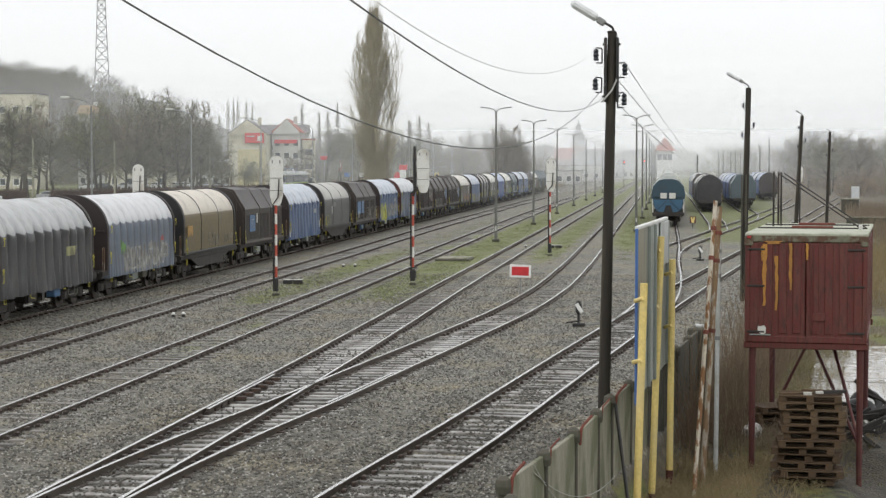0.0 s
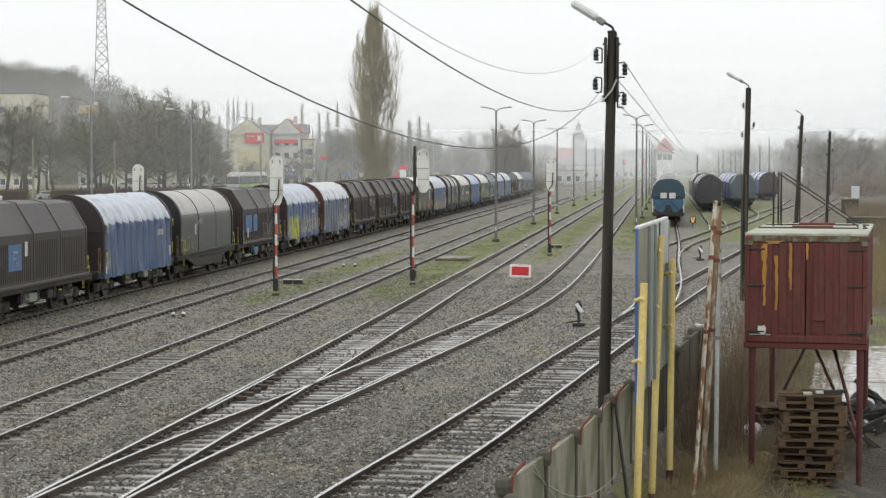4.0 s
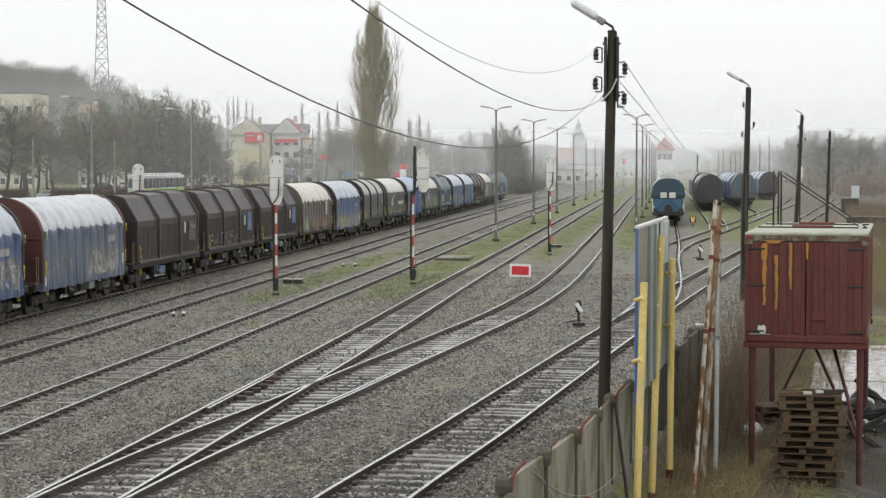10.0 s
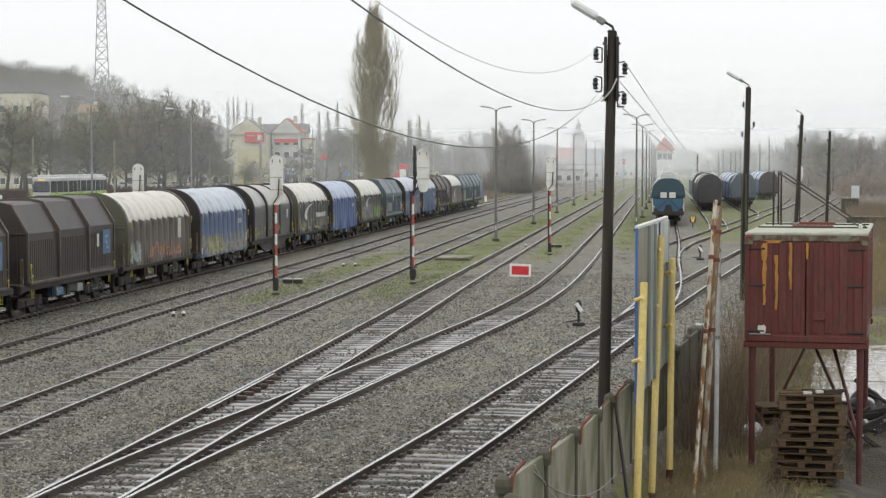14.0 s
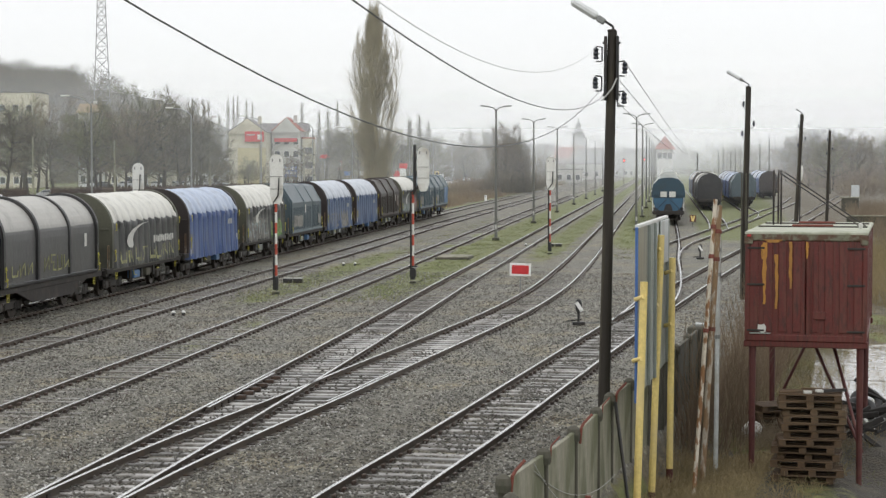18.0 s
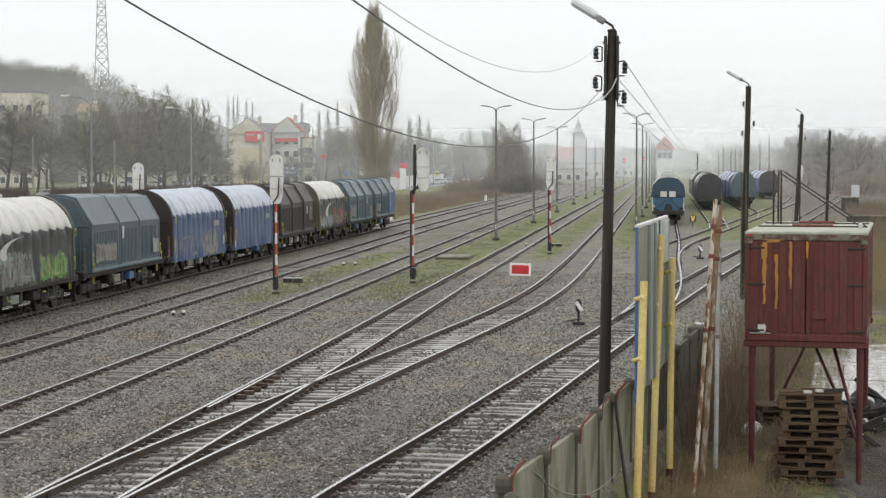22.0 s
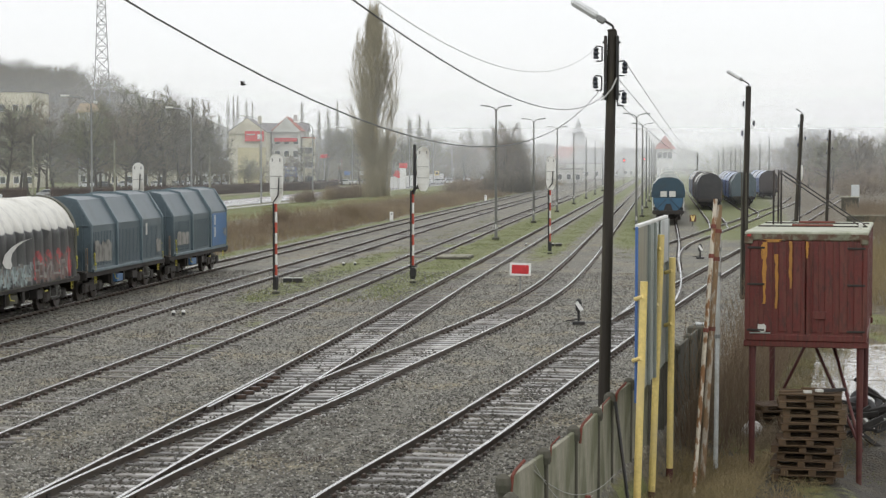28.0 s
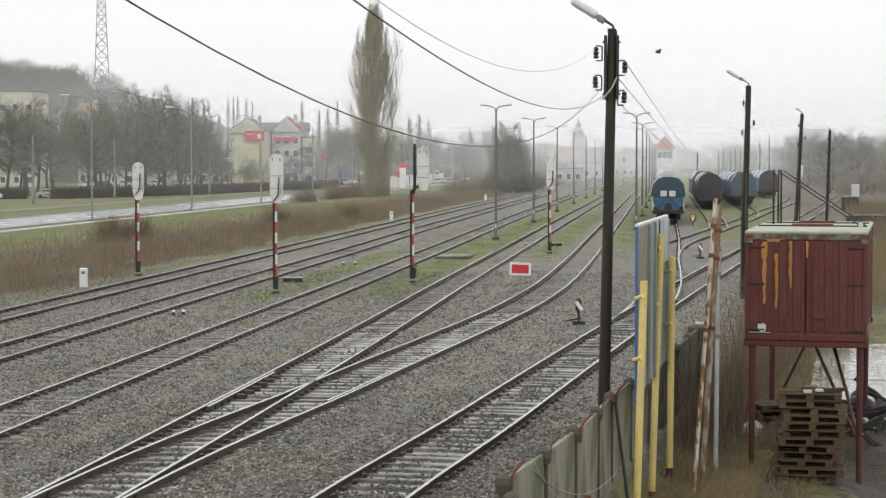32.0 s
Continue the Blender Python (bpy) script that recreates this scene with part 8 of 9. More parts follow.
    stick_field("scrub", "bare brown scrub between fence and container", "bushes", np.stack([x, y, ground_height(x, y) - 0.05], 1), way, 0.7 + 2.2 * rng.random(k) ** 1.5, np.full(k, 0.009), M_SCRUB, 0.14, 4)
    k = 14000
    y = 90 + 140 * rng.random(k)
    x = 12.5 + 0.07 * (y - 90) + 14 * rng.random(k) ** 1.2
    way = np.stack([rng.normal(0, 0.25, k), rng.normal(0, 0.25, k), np.ones(k)], 1)
    stick_field("far_scrub", "bare scrub and dead reeds past the concrete yard", "bushes", np.stack([x, y, ground_height(x, y) - 0.05], 1), way, 0.5 + 1.2 * rng.random(k) ** 1.4, np.full(k, 0.012), M_BRUSH, 0.14)
    k = 7000
    y = 72 + 40 * rng.random(k)
    x = 6.0 + 0.12 * (y - 74) + 9 * rng.random(k)
    way = np.stack([rng.normal(0, 0.25, k), rng.normal(0, 0.25, k), np.ones(k)], 1)
    stick_field("reeds", "pale dead reeds past the concrete yard", "grass", np.stack([x, y, ground_height(x, y) - 0.05], 1), way, 0.5 + 1.2 * rng.random(k), np.full(k, 0.01), M_DRYGRASS, 0.2)


make_brush()


def bush_cloud(rng, cx, cy, cz, rx, ry, rz, k, length, r):
    """Start points, ways, lengths for a mound of twigs."""
    d = rng.normal(0, 1, (k, 3))
    d /= np.linalg.norm(d, axis=1, keepdims=True)
    d[:, 2] = np.abs(d[:, 2])
    q = rng.random(k) ** 0.4
    p = np.stack([cx + d[:, 0] * rx * q, cy + d[:, 1] * ry * q, cz + d[:, 2] * rz * q], 1)
    return p, d + np.array([0, 0, 0.7]), length * (0.5 + rng.random(k)), np.full(k, r)


def make_far_woods():
    rng = np.random.default_rng(9)
    sets = {"verge_bushes": [bush_cloud(rng, bx, by, -0.1, r, r, h, 500, 0.9, 0.014) for bx, by, r, h in ((-37.5, 118, 1.2, 1.4), (-36.2, 120, 1.0, 1.2), (-41, 96, 1.4, 1.8), (-39.5, 88, 1.2, 1.6), (-43, 106, 1.3, 1.5), (-33, 150, 1.2, 1.3), (-30, 170, 1.4, 1.2))], "hill_woods": [], "far_woods": [], "grove_thicket": [], "right_woods": []}
    sets["street_bushes"] = []
    for i in range(26):
        y = 240 + 70 * rng.random()
        sets["street_bushes"].append(bush_cloud(rng, -50.6 + 0.9 * rng.random(), y, -0.2, 1.3, 2.2, 0.9 + 0.9 * rng.random(), 260, 0.9, 0.02))
    for i in range(170):
        y = 450 + 260 * rng.random()
        x = y * (-0.41 + 0.16 * rng.random())
        z = float(ground_height(np.array(x), np.array(y)))
        sets["hill_woods"].append(bush_cloud(rng, x, y, z, 6, 6, 5 + 4 * rng.random(), 420, 1.7, 0.06))
    for i in range(90):
        u = rng.random()
        x, y = -215 + 165 * u, 560 + 70 * rng.random()
        sets["hill_woods"].append(bush_cloud(rng, x, y, float(ground_height(np.array(x), np.array(y))), 6.5, 6.5, (12.5 - 6.5 * u) * (0.7 + 0.4 * rng.random()), 420, 1.7, 0.06))
    for i in range(95):
        x = -150 + 300 * rng.random()
        y = 620 + 240 * rng.random()
        if -60 < x < 14 and y < 770:
            continue
        sets["far_woods"].append(bush_cloud(rng, x, y, 0, 9, 9, 9 + 6 * rng.random(), 260, 3.2, 0.09))
    for i in range(42):
        y = 520 + 120 * rng.random()
        x = y * (-0.19 + 0.122 * rng.random())
        sets["far_woods"].append(bush_cloud(rng, x, y, 0, 7, 7, 4 + 5 * rng.random(), 180, 2.6, 0.085))
    for i in range(9):
        x, y = -31.5 + 7 * rng.random(), 314 + 30 * rng.random()
        sets["grove_thicket"].append(bush_cloud(rng, x, y, 0, 2.0, 2.0, 1.4 + 2.0 * rng.random(), 320, 1.8, 0.035))
    for i in range(75):
        y = 245 + 200 * rng.random()
        x = 23.5 + 0.03 * (y - 260) + 30 * rng.random()
        sets["right_woods"].append(bush_cloud(rng, x * 1.25, y * 1.25, -0.3, 4.2, 4.2, 3.6 + 4.2 * rng.random(), 420, 2.0, 0.035))
    sets["line_thicket"] = []
    for i in range(60):
        y = 315 + 125 * rng.random()
        x = -50 + 21 * rng.random() + 0.03 * (y - 315)
        if x < -0.118 * y:
            continue
        sets["line_thicket"].append(bush_cloud(rng, x, y, -0.1, 2.6, 4.0, 0.8 + 1.3 * rng.random(), 240, 1.0, 0.03))
    for i in range(16):
        y = 560 + 90 * rng.random()
        sets["far_woods"].append(bush_cloud(rng, y * (-0.125 + 0.035 * rng.random()), y, 0, 7, 7, 5 + 5 * rng.random(), 240, 2.4, 0.07))
    labels = {"line_thicket": "brown leafless thicket running up to the grove", "street_bushes": "brown leafless bushes along the near kerb", "verge_bushes": "straw brown leafless bushes standing in the thicket", "hill_woods": "bare grey woods on the hill beyond the street", "far_woods": "misty bare woods at the far end of the yard", "grove_thicket": "dense dark thicket in the grove by the line", "right_woods": "bare brown wood edge beyond the sidings"}
    for key, parts_ in sets.items():
        p, w, l, r = (np.concatenate([q[i] for q in parts_]) for i in range(4))
        stick_field(key, labels[key], "woods", p, w, l, r, M_BRUSH if key in ("right_woods", "verge_bushes") else M_BRUSH if key in ("street_bushes", "line_thicket") else M_TWIG, 0.2, 2)


make_far_woods()


# ---- the street ----
def strip(name, label, x0, x1, y0, y1, z, mt, category, lean=0.0):
    s = Shape()
    s.sweep([(-(x1 - x0) / 2, z), ((x1 - x0) / 2, z), ((x1 - x0) / 2, z - 0.3), (-(x1 - x0) / 2, z - 0.3)], [((x0 + x1) / 2 + lean * (y - y0), y, 0) for y in np.linspace(y0, y1, 30)])
    return tagged(part(name, s, mt), label, category, kind="structure")


def make_street():
    strip("road", "wet asphalt street shining under the sky", -64.2, -55.1, -200, 620, -0.115, M_ROAD, "road")
    strip("pavement", "narrow pale footpath through the grass verge", -53.3, -52.2, 100, 300, -0.08, M_PATH, "path")
    for x in (-55.0, -64.3):
        strip("kerb", "stone kerb along the wet street", x - 0.07, x + 0.07, 60, 500, -0.03, M_KERB, "kerb")
    strip("tram_bed", "tram bed grown over with dry grass", -76.8, -73.2, -100, 600, -0.11, M_TRAMGRASS, "tram track")
    for x in (-75.75, -74.25):
        strip("tram_rail", "worn steel tram rail in the bed", x - 0.03, x + 0.03, 60, 500, -0.09, M_KERB, "tram rail")

    def lamp(x, y, h):
        t = thing("street_lamp", "tall pale street lamp leaning its arm over the road", "street lamp", place(x, y), group="street lamps")
        part("pole", Shape().rod((0, 0, 0), (0, 0, h - 1.0), 0.12, 0.07, 10), M_GALV, t)
        part("arm", Shape().tube([(0, 0, h - 1.0), (-0.5, 0, h - 0.55), (-1.2, 0, h - 0.3), (-2.2, 0, h - 0.15)], 0.05, 6), M_GALV, t)
        part("lamp_head", Shape().box((-2.6, 0, h - 0.12), (0.9, 0.3, 0.16), b=0.05), M_SIGNALWHITE, t)
        return t

    first = lamp(-54.6, 166.0, 12.2)
    for y in (203, 240, 277, 314, 351, 388, 430, 470):
        copy_thing(first, place(-54.6 - 0.02 * (y - 166) * 0.2, y))
    # wooden pole by the tram stop
    t = thing("catenary_mast", "thin grey concrete mast beside the tram line", "mast", place(-84.5, 268.0), group="tram masts")
    part("pole", Shape().rod((0, 0, 0), (0, 0, 9.2), 0.2, 0.12, 8), M_CONCRETE, t)
    for x, y in ((-79, 305), (-78, 340), (-77, 378), (-84.5, 232)):
        copy_thing(t, place(x, y))
    tagged(part("tram_wire", Shape().tube(hanging((-84.5, 268, 7.9), (-96, 200, 7.9), 0.6), 0.02, 4), M_WIRE), "overhead tram feeder wire on the masts", "wire", kind="structure")
    # clipped hedge: five lengths
    rng = np.random.default_rng(3)
    line = [(-104, 262), (-97.5, 265), (-94.2, 266.5), (-89.5, 270), (-80.5, 305), (-75.5, 340), (-71, 385)]
    for i, ((xa, ya), (xb, yb)) in enumerate(zip(line[:-1], line[1:])):
        if i == 1:
            continue
        k = int(900 + 70 * math.hypot(xb - xa, yb - ya))
        u = rng.random(k)
        px = xa + (xb - xa) * u + rng.normal(0, 0.45, k)
        py = ya + (yb - ya) * u + rng.normal(0, 0.45, k)
        pz = -0.2 + 1.75 * rng.random(k)
        way = rng.normal(0, 1, (k, 3)) + np.array([0, 0, 0.5])
        b, _, _ = limbs(rng, np.stack([px, py, pz], 1), way, 0.35 + 0.3 * rng.random(k), np.full(k, 0.03), 2, 0.2, 0.05)
        t = thing("hedge", "clipped brown leafless hedge along the tram line", "hedge", group="hedge lengths")
        part("twigs", quad_mesh("twigs", *sticks(*b, n=3), M_HEDGE), None, t, kind="stuff")
        d = Vector((xb - xa, yb - ya, 0))
        core = Shape().box(((xa + xb) / 2, (ya + yb) / 2, 0.62), (0.95, d.length, 1.66), Matrix.Rotation(-math.atan2(d.x, d.y), 3, "Z"), 0.15)
        part("core", core, M_HEDGE, t)


make_street()


def car_meshes(mt):
    body = Shape()
    prof = [(-2.1, 0.3), (-2.15, 0.75), (-1.9, 0.92), (-1.15, 1.0), (-0.55, 1.42), (0.85, 1.45), (1.55, 1.02), (2.05, 0.88), (2.12, 0.5), (2.05, 0.3)]
    vs = [(x * (0.86 if z > 1.2 else 1.0), y, z) for x in (-0.86, 0.86) for y, z in prof]
    n = len(prof)
    fs = [tuple(range(n)), tuple(range(n, 2 * n))[::-1]] + [((k + 1) % n, k, n + k, n + (k + 1) % n) for k in range(n)]
    body.add(vs, fs)
    glass = Shape()
    for sx in (-1, 1):
        vs = [(sx * 0.845, -0.95, 1.03), (sx * 0.76, -0.5, 1.36), (sx * 0.76, 0.8, 1.38), (sx * 0.845, 1.35, 1.05)]
        vs += [(v[0] + sx * 0.02, v[1], v[2]) for v in vs]
        glass.add(vs, [(0, 1, 2, 3), (4, 7, 6, 5), (0, 4, 5, 1), (1, 5, 6, 2), (2, 6, 7, 3), (3, 7, 4, 0)])
    glass.box((0, -0.88, 1.24), (1.4, 0.02, 0.5), Matrix.Rotation(radians(-52), 3, "X"))
    glass.box((0, 1.25, 1.25), (1.4, 0.02, 0.5), Matrix.Rotation(radians(56), 3, "X"))
    wheel = Shape().rod((-0.1, 0, 0), (0.1, 0, 0), 0.31, 0.31, 14).mesh("wheel", M_BLACK)
    return body.mesh("body", mt), glass.mesh("windows", M_GLASS), wheel


def make_car(mt, label, at, group="parked cars", lights=False):
    t = thing("car", label, "car", at, group)
    b, g, w = car_meshes(mt)
    part("body", b, None, t)
    part("windows", g, None, t)
    for sx in (-0.78, 0.78):
        for sy in (-1.35, 1.35):
            part("wheel", w, None, t, at=Matrix.Translation((sx, sy, 0.31)))
    for sx in (-0.62, 0.62):
        part("headlight", Shape().box((sx, -2.14, 0.68), (0.32, 0.06, 0.14), b=0.02), M_HEADLIGHT if lights else M_WHITE, t)
    return t


M_HEADLIGHT = lamp_glow("lit_headlight", (1.0, 0.95, 0.82), 3.0)
C_WHITE, C_GREY, C_DARK, C_SILVER, C_RED = (paint(k, c, shade(c, 0.85), 0.3) for k, c in (("white_car_paint", (0.62, 0.63, 0.63)), ("grey_car_paint", (0.2, 0.21, 0.22)), ("dark_car_paint", (0.04, 0.045, 0.055)), ("silver_car_paint", (0.42, 0.43, 0.44)), ("red_car_paint", (0.3, 0.03, 0.03))))


def make_cars():
    spots = [(C_WHITE, "white car parked in a gap of the hedge", -101.5, 259, 1.2), (C_SILVER, "silver car parked in a gap of the hedge", -95.5, 270, 1.5)]
    rng = random.Random(2)
    names = [(C_WHITE, "white car in the car park behind the hedge"), (C_SILVER, "silver car in the car park behind the hedge"), (C_DARK, "dark car in the car park behind the hedge"), (C_GREY, "grey car in the car park behind the hedge"), (C_RED, "red car in the car park behind the hedge")]
    for k in range(26):
        mt, label = names[rng.choice((0, 0, 1, 1, 2, 3, 0, 4))]
        spots.append((mt, label, -128 + 2.9 * k + rng.uniform(-0.3, 0.3), 388 + 3.2 * k + rng.uniform(-3, 3), rng.uniform(-0.2, 0.2) + 1.2))
    for k in range(12):
        mt, label = names[rng.choice((0, 1, 2, 3, 0))]
        spots.append((mt, label.replace("in the car park behind the hedge", "standing along the far street"), -80 + 4.4 * k, 480 + 9 * k, 0.3))
    spots += [(C_WHITE, "white car parked on the grass by the poplar", -55.5, 308, 1.0), (C_DARK, "dark car parked on the grass by the poplar", -53.0, 309, 1.1)]
    for mt, label, x, y, a in spots:
        make_car(mt, label, place(x, y, turn=a))


make_cars()


# ---- buildings and far landmarks ----
def house(name, label, at, w, d, h, roof_h, wall, roof, cols, rows, trim=None, roof_along=True, category="building"):
    """A block with its windows as parts and a pitched or flat roof."""
    t = thing(name, label, category, at, group="buildings beyond the street")
    part("wall", Shape().box((0, 0, h / 2 - 0.3), (w, d, h + 0.6)), wall, t)
    if roof_h > 0:
        s = Shape()
        o = 0.4
        if roof_along:
            vs = [(-w / 2 - o, -d / 2 - o, h), (w / 2 + o, -d / 2 - o, h), (w / 2 + o, d / 2 + o, h), (-w / 2 - o, d / 2 + o, h), (-w / 2 - o, 0, h + roof_h), (w / 2 + o, 0, h + roof_h)]
        else:
            vs = [(-w / 2 - o, d / 2 + o, h), (-w / 2 - o, -d / 2 - o, h), (w / 2 + o, -d / 2 - o, h), (w / 2 + o, d / 2 + o, h), (0, -d / 2 - o, h + roof_h), (0, d / 2 + o, h + roof_h)]
            vs = [vs[1], vs[2], vs[3], vs[0], vs[4], vs[5]]
        if roof_along:
            fs = [(0, 1, 5, 4), (2, 3, 4, 5), (0, 4, 3), (1, 2, 5), (0, 3, 2, 1)]
        else:
            fs = [(0, 4, 5, 3), (1, 2, 5, 4), (0, 1, 4), (2, 3, 5), (0, 3, 2, 1)]
        s.add(vs, fs)
        if not roof_along:
            part("gable", Shape().plate([(-w / 2, h - 0.4), (w / 2, h - 0.4), (w / 2, h), (0, h + roof_h - 0.1), (-w / 2, h)], 0.3, Matrix.Translation((0, -d / 2 - 0.55, 0)) @ UPRIGHT), wall, t)
        r = part("roof", s, roof, t)
        part("chimney", Shape().box((w * 0.25, 0.0, h + roof_h * 0.9), (0.9, 0.9, 1.8)), trim or wall, r)
    else:
        part("roof", Shape().box((0, 0, h + 0.15), (w + 0.3, d + 0.3, 0.3)), roof, t)
    pane = Shape().box((0, 0, 0), (1.15, 0.06, 1.4)).mesh("pane", M_GLASS)
    surround = Shape().box((0, 0.02, 0), (1.4, 0.06, 1.65)).mesh("window_frame", M_WHITE)
    for i in range(cols):
        for j in range(rows):
            x = -w / 2 + w * (i + 0.5) / cols
            z = 1.7 + j * (h - 1.2) / rows
            f = part("window", surround, None, t, at=Matrix.Translation((x, -d / 2 - 0.01, z)))
            part("pane", pane, None, f, at=Matrix.Translation((0, -0.03, 0)))
    return t


def make_buildings():
    cream = surface("cream_render", (0.56, 0.53, 0.42), (0.45, 0.42, 0.33), 4, 0.3, 0.85)
    pale = surface("pale_grey_render", (0.5, 0.5, 0.47), (0.4, 0.4, 0.37), 4, 0.3, 0.85)
    yellow = surface("yellow_render", (0.52, 0.47, 0.28), (0.44, 0.4, 0.25), 4, 0.3, 0.85)
    tile = surface("red_roof_tile", (0.34, 0.09, 0.06), (0.24, 0.075, 0.055), 6, 0.5, 0.75)
    slate = surface("grey_roof_felt", (0.17, 0.16, 0.16), (0.12, 0.11, 0.11), 6, 0.5, 0.75)
    concrete = surface("grey_block_render", (0.36, 0.37, 0.37), (0.28, 0.29, 0.29), 4, 0.3, 0.85)
    ochre = surface("ochre_roof_tile", (0.26, 0.19, 0.11), (0.19, 0.14, 0.09), 6, 0.5, 0.75)
    white = surface("white_render", (0.7, 0.7, 0.68), (0.58, 0.58, 0.55), 4, 0.3, 0.85)
    # pale flats behind the street trees
    house("apartment_block", "long pale five-storey apartment block behind bare trees", place(-159, 395, turn=0.1), 34, 12, 21.6, 0, cream, slate, 11, 5)
    house("apartment_block", "second pale apartment block behind bare trees", place(-121, 405, turn=0.1), 14, 12, 15.5, 0, cream, slate, 4, 4)
    house("dwelling", "small house with an ochre tile roof on the slope", place(-141.5, 430, turn=0.1), 4.6, 9, 18.0, 2.4, pale, ochre, 2, 5)
    house("apartment_block", "low cream building behind the car park", place(-108, 440, turn=0.0), 22, 10, 7, 0, pale, slate, 7, 2)
    # the corner houses with signs
    a = house("corner_house", "cream gabled corner house with a red billboard", place(-98.6, 420, turn=0.12), 8.9, 14, 12.9, 3.4, cream, slate, 0, 0, None, False)
    part("lower_wall", Shape().box((1.0, -7.05, 4.9), (6.6, 0.1, 8.6)), yellow, a, "yellow painted lower gable")
    part("signboard", Shape().box((1.7, -7.62, 11.9), (4.5, 0.2, 2.4), b=0.03), M_REDSIGN, a, "red billboard with a white square")
    part("sign_square", Shape().box((3.0, -7.75, 11.8), (1.1, 0.06, 1.2)), M_WHITE, a)
    part("sign_lines", Shape().box((0.8, -7.75, 12.3), (2.0, 0.06, 0.25)), M_PANELPALE, a)
    b = house("town_house", "narrow grey town house with a red tile roof", place(-91.4, 430, turn=0.12), 6.6, 12, 13.4, 3.4, pale, tile, 3, 4, None, False)
    part("shop_sign", Shape().box((-0.2, -6.6, 11.2), (5.5, 0.1, 0.9)), M_REDSIGN, b)
    c = house("side_house", "cream house end beside the town house", place(-86.6, 431, turn=0.12), 2.4, 10, 11.6, 0.0, cream, tile, 2, 3)
    house("row_house", "long house with a mossy grey roof", place(-96, 446, turn=0.12), 12, 10, 13.6, 2.2, pale, slate, 6, 3)
    house("shed", "low pale shed in the distance", place(-76, 560), 20, 8, 5, 0, pale, slate, 5, 1)
    house("tower_block", "far white tower block in mist", place(-88, 900), 5.5, 8, 21, 0, white, slate, 4, 8)
    house("tower_block", "pale tower block beyond the wood", place(86, 1000), 14, 12, 23.5, 0, concrete, slate, 6, 7)
    # station end: platform roofs and low halls
    house("station_hall", "long pale station hall at the end of the yard", place(-36, 610), 30, 10, 5.0, 0, pale, slate, 9, 1)
    rng = random.Random(41)
    for k in range(17):
        off = -385 + k * 24 + rng.uniform(-8, 8)
        y = rng.uniform(690, 840)
        h = rng.choice((6, 7.5, 9, 10.5, 12))
        house("far_house", "hazy pale town building past the yard", place(off * y / 3150, y, turn=rng.uniform(-0.2, 0.2)), rng.uniform(6, 15), 9, h, rng.choice((0, 0, 2.5)), rng.choice((pale, concrete, white, concrete)), rng.choice((slate, slate, tile)), 4, 2)
    house("station_hall", "low pale shelter by the lines", place(-27.5, 500), 10, 6, 3.8, 0, pale, slate, 4, 1)
    # church spire far behind
    t = thing("church_tower", "misty church tower with a stepped spire", "church", place(-45.2, 950) @ Matrix.Diagonal((1.0, 1.0, 1.16, 1)), group="")
    part("tower", Shape().box((0, 0, 7.5), (7.8, 7.8, 15)), concrete, t)
    part("gallery", Shape().box((0, 0, 15.6), (6.4, 6.4, 1.6), b=0.1), concrete, t)
    part("spire", Shape().lathe((0, 0, 16.4), [(3.3, 0), (3.4, 1.4), (2.6, 3.2), (1.4, 4.4), (1.5, 5.6), (0.9, 6.6), (0.35, 7.2), (0.12, 9.0)], 8), slate, t)
    # signal box with its hipped red roof
    t = thing("signal_box", "white signal box with a hipped red tile roof", "signal box", place(0.3, 560) @ Matrix.Diagonal((1.36, 1.36, 1.22, 1)))
    part("wall", Shape().box((0, 0, 4.1), (3.6, 4.5, 8.6)), white, t)
    part("roof", Shape().add([(-2.5, -2.9, 8.1), (2.5, -2.9, 8.1), (2.5, 2.9, 8.1), (-2.5, 2.9, 8.1), (0, -0.6, 11.6), (0, 0.6, 11.6)], [(0, 1, 4), (1, 2, 5, 4), (2, 3, 5), (3, 0, 4, 5), (0, 3, 2, 1)]), tile, t)
    for k in range(3):
        part("window", Shape().box((-1.15 + k * 1.15, -2.28, 6.5), (0.9, 0.08, 1.5)), M_GLASS, t)
    # white panel fence and sign pillar at the crossing
    t = thing("panel_fence", "white panel fence beside the crossing", "fence", group="")
    for k in range(9):
        a0 = Vector((-58.61, 380, 0)).lerp(Vector((-61.76, 500, 0)), k / 9)
        a1 = Vector((-58.61, 380, 0)).lerp(Vector((-61.76, 500, 0)), (k + 0.97) / 9)
        d = a1 - a0
        part("panel", Shape().box(((a0.x + a1.x) / 2, (a0.y + a1.y) / 2, 1.1), (0.1, d.length, 2.7), Matrix.Rotation(-math.atan2(d.x, d.y), 3, "Z")), white, t)
    t = thing("price_pillar", "white and red roadside price pillar", "sign", place(-55.49, 378))
    part("pillar", Shape().box((0, 0, 2.4), (1.3, 0.4, 5.2), b=0.05), white, t)
    part("cap", Shape().box((0.1, -0.03, 5.0), (1.7, 0.5, 1.1), b=0.05), M_REDSIGN, t)
    part("flag_panel", Shape().box((-1.1, -0.02, 3.2), (1.4, 0.1, 1.4), Matrix.Rotation(0.5, 3, "Y")), M_REDSIGN, t)
    # signs beside the street
    t = thing("road_sign", "large blue direction sign with white fields", "sign", place(-85.6, 405))
    part("board", Shape().box((0, 0, 3.6), (2.9, 0.1, 2.5), b=0.03), M_BLUE, t)
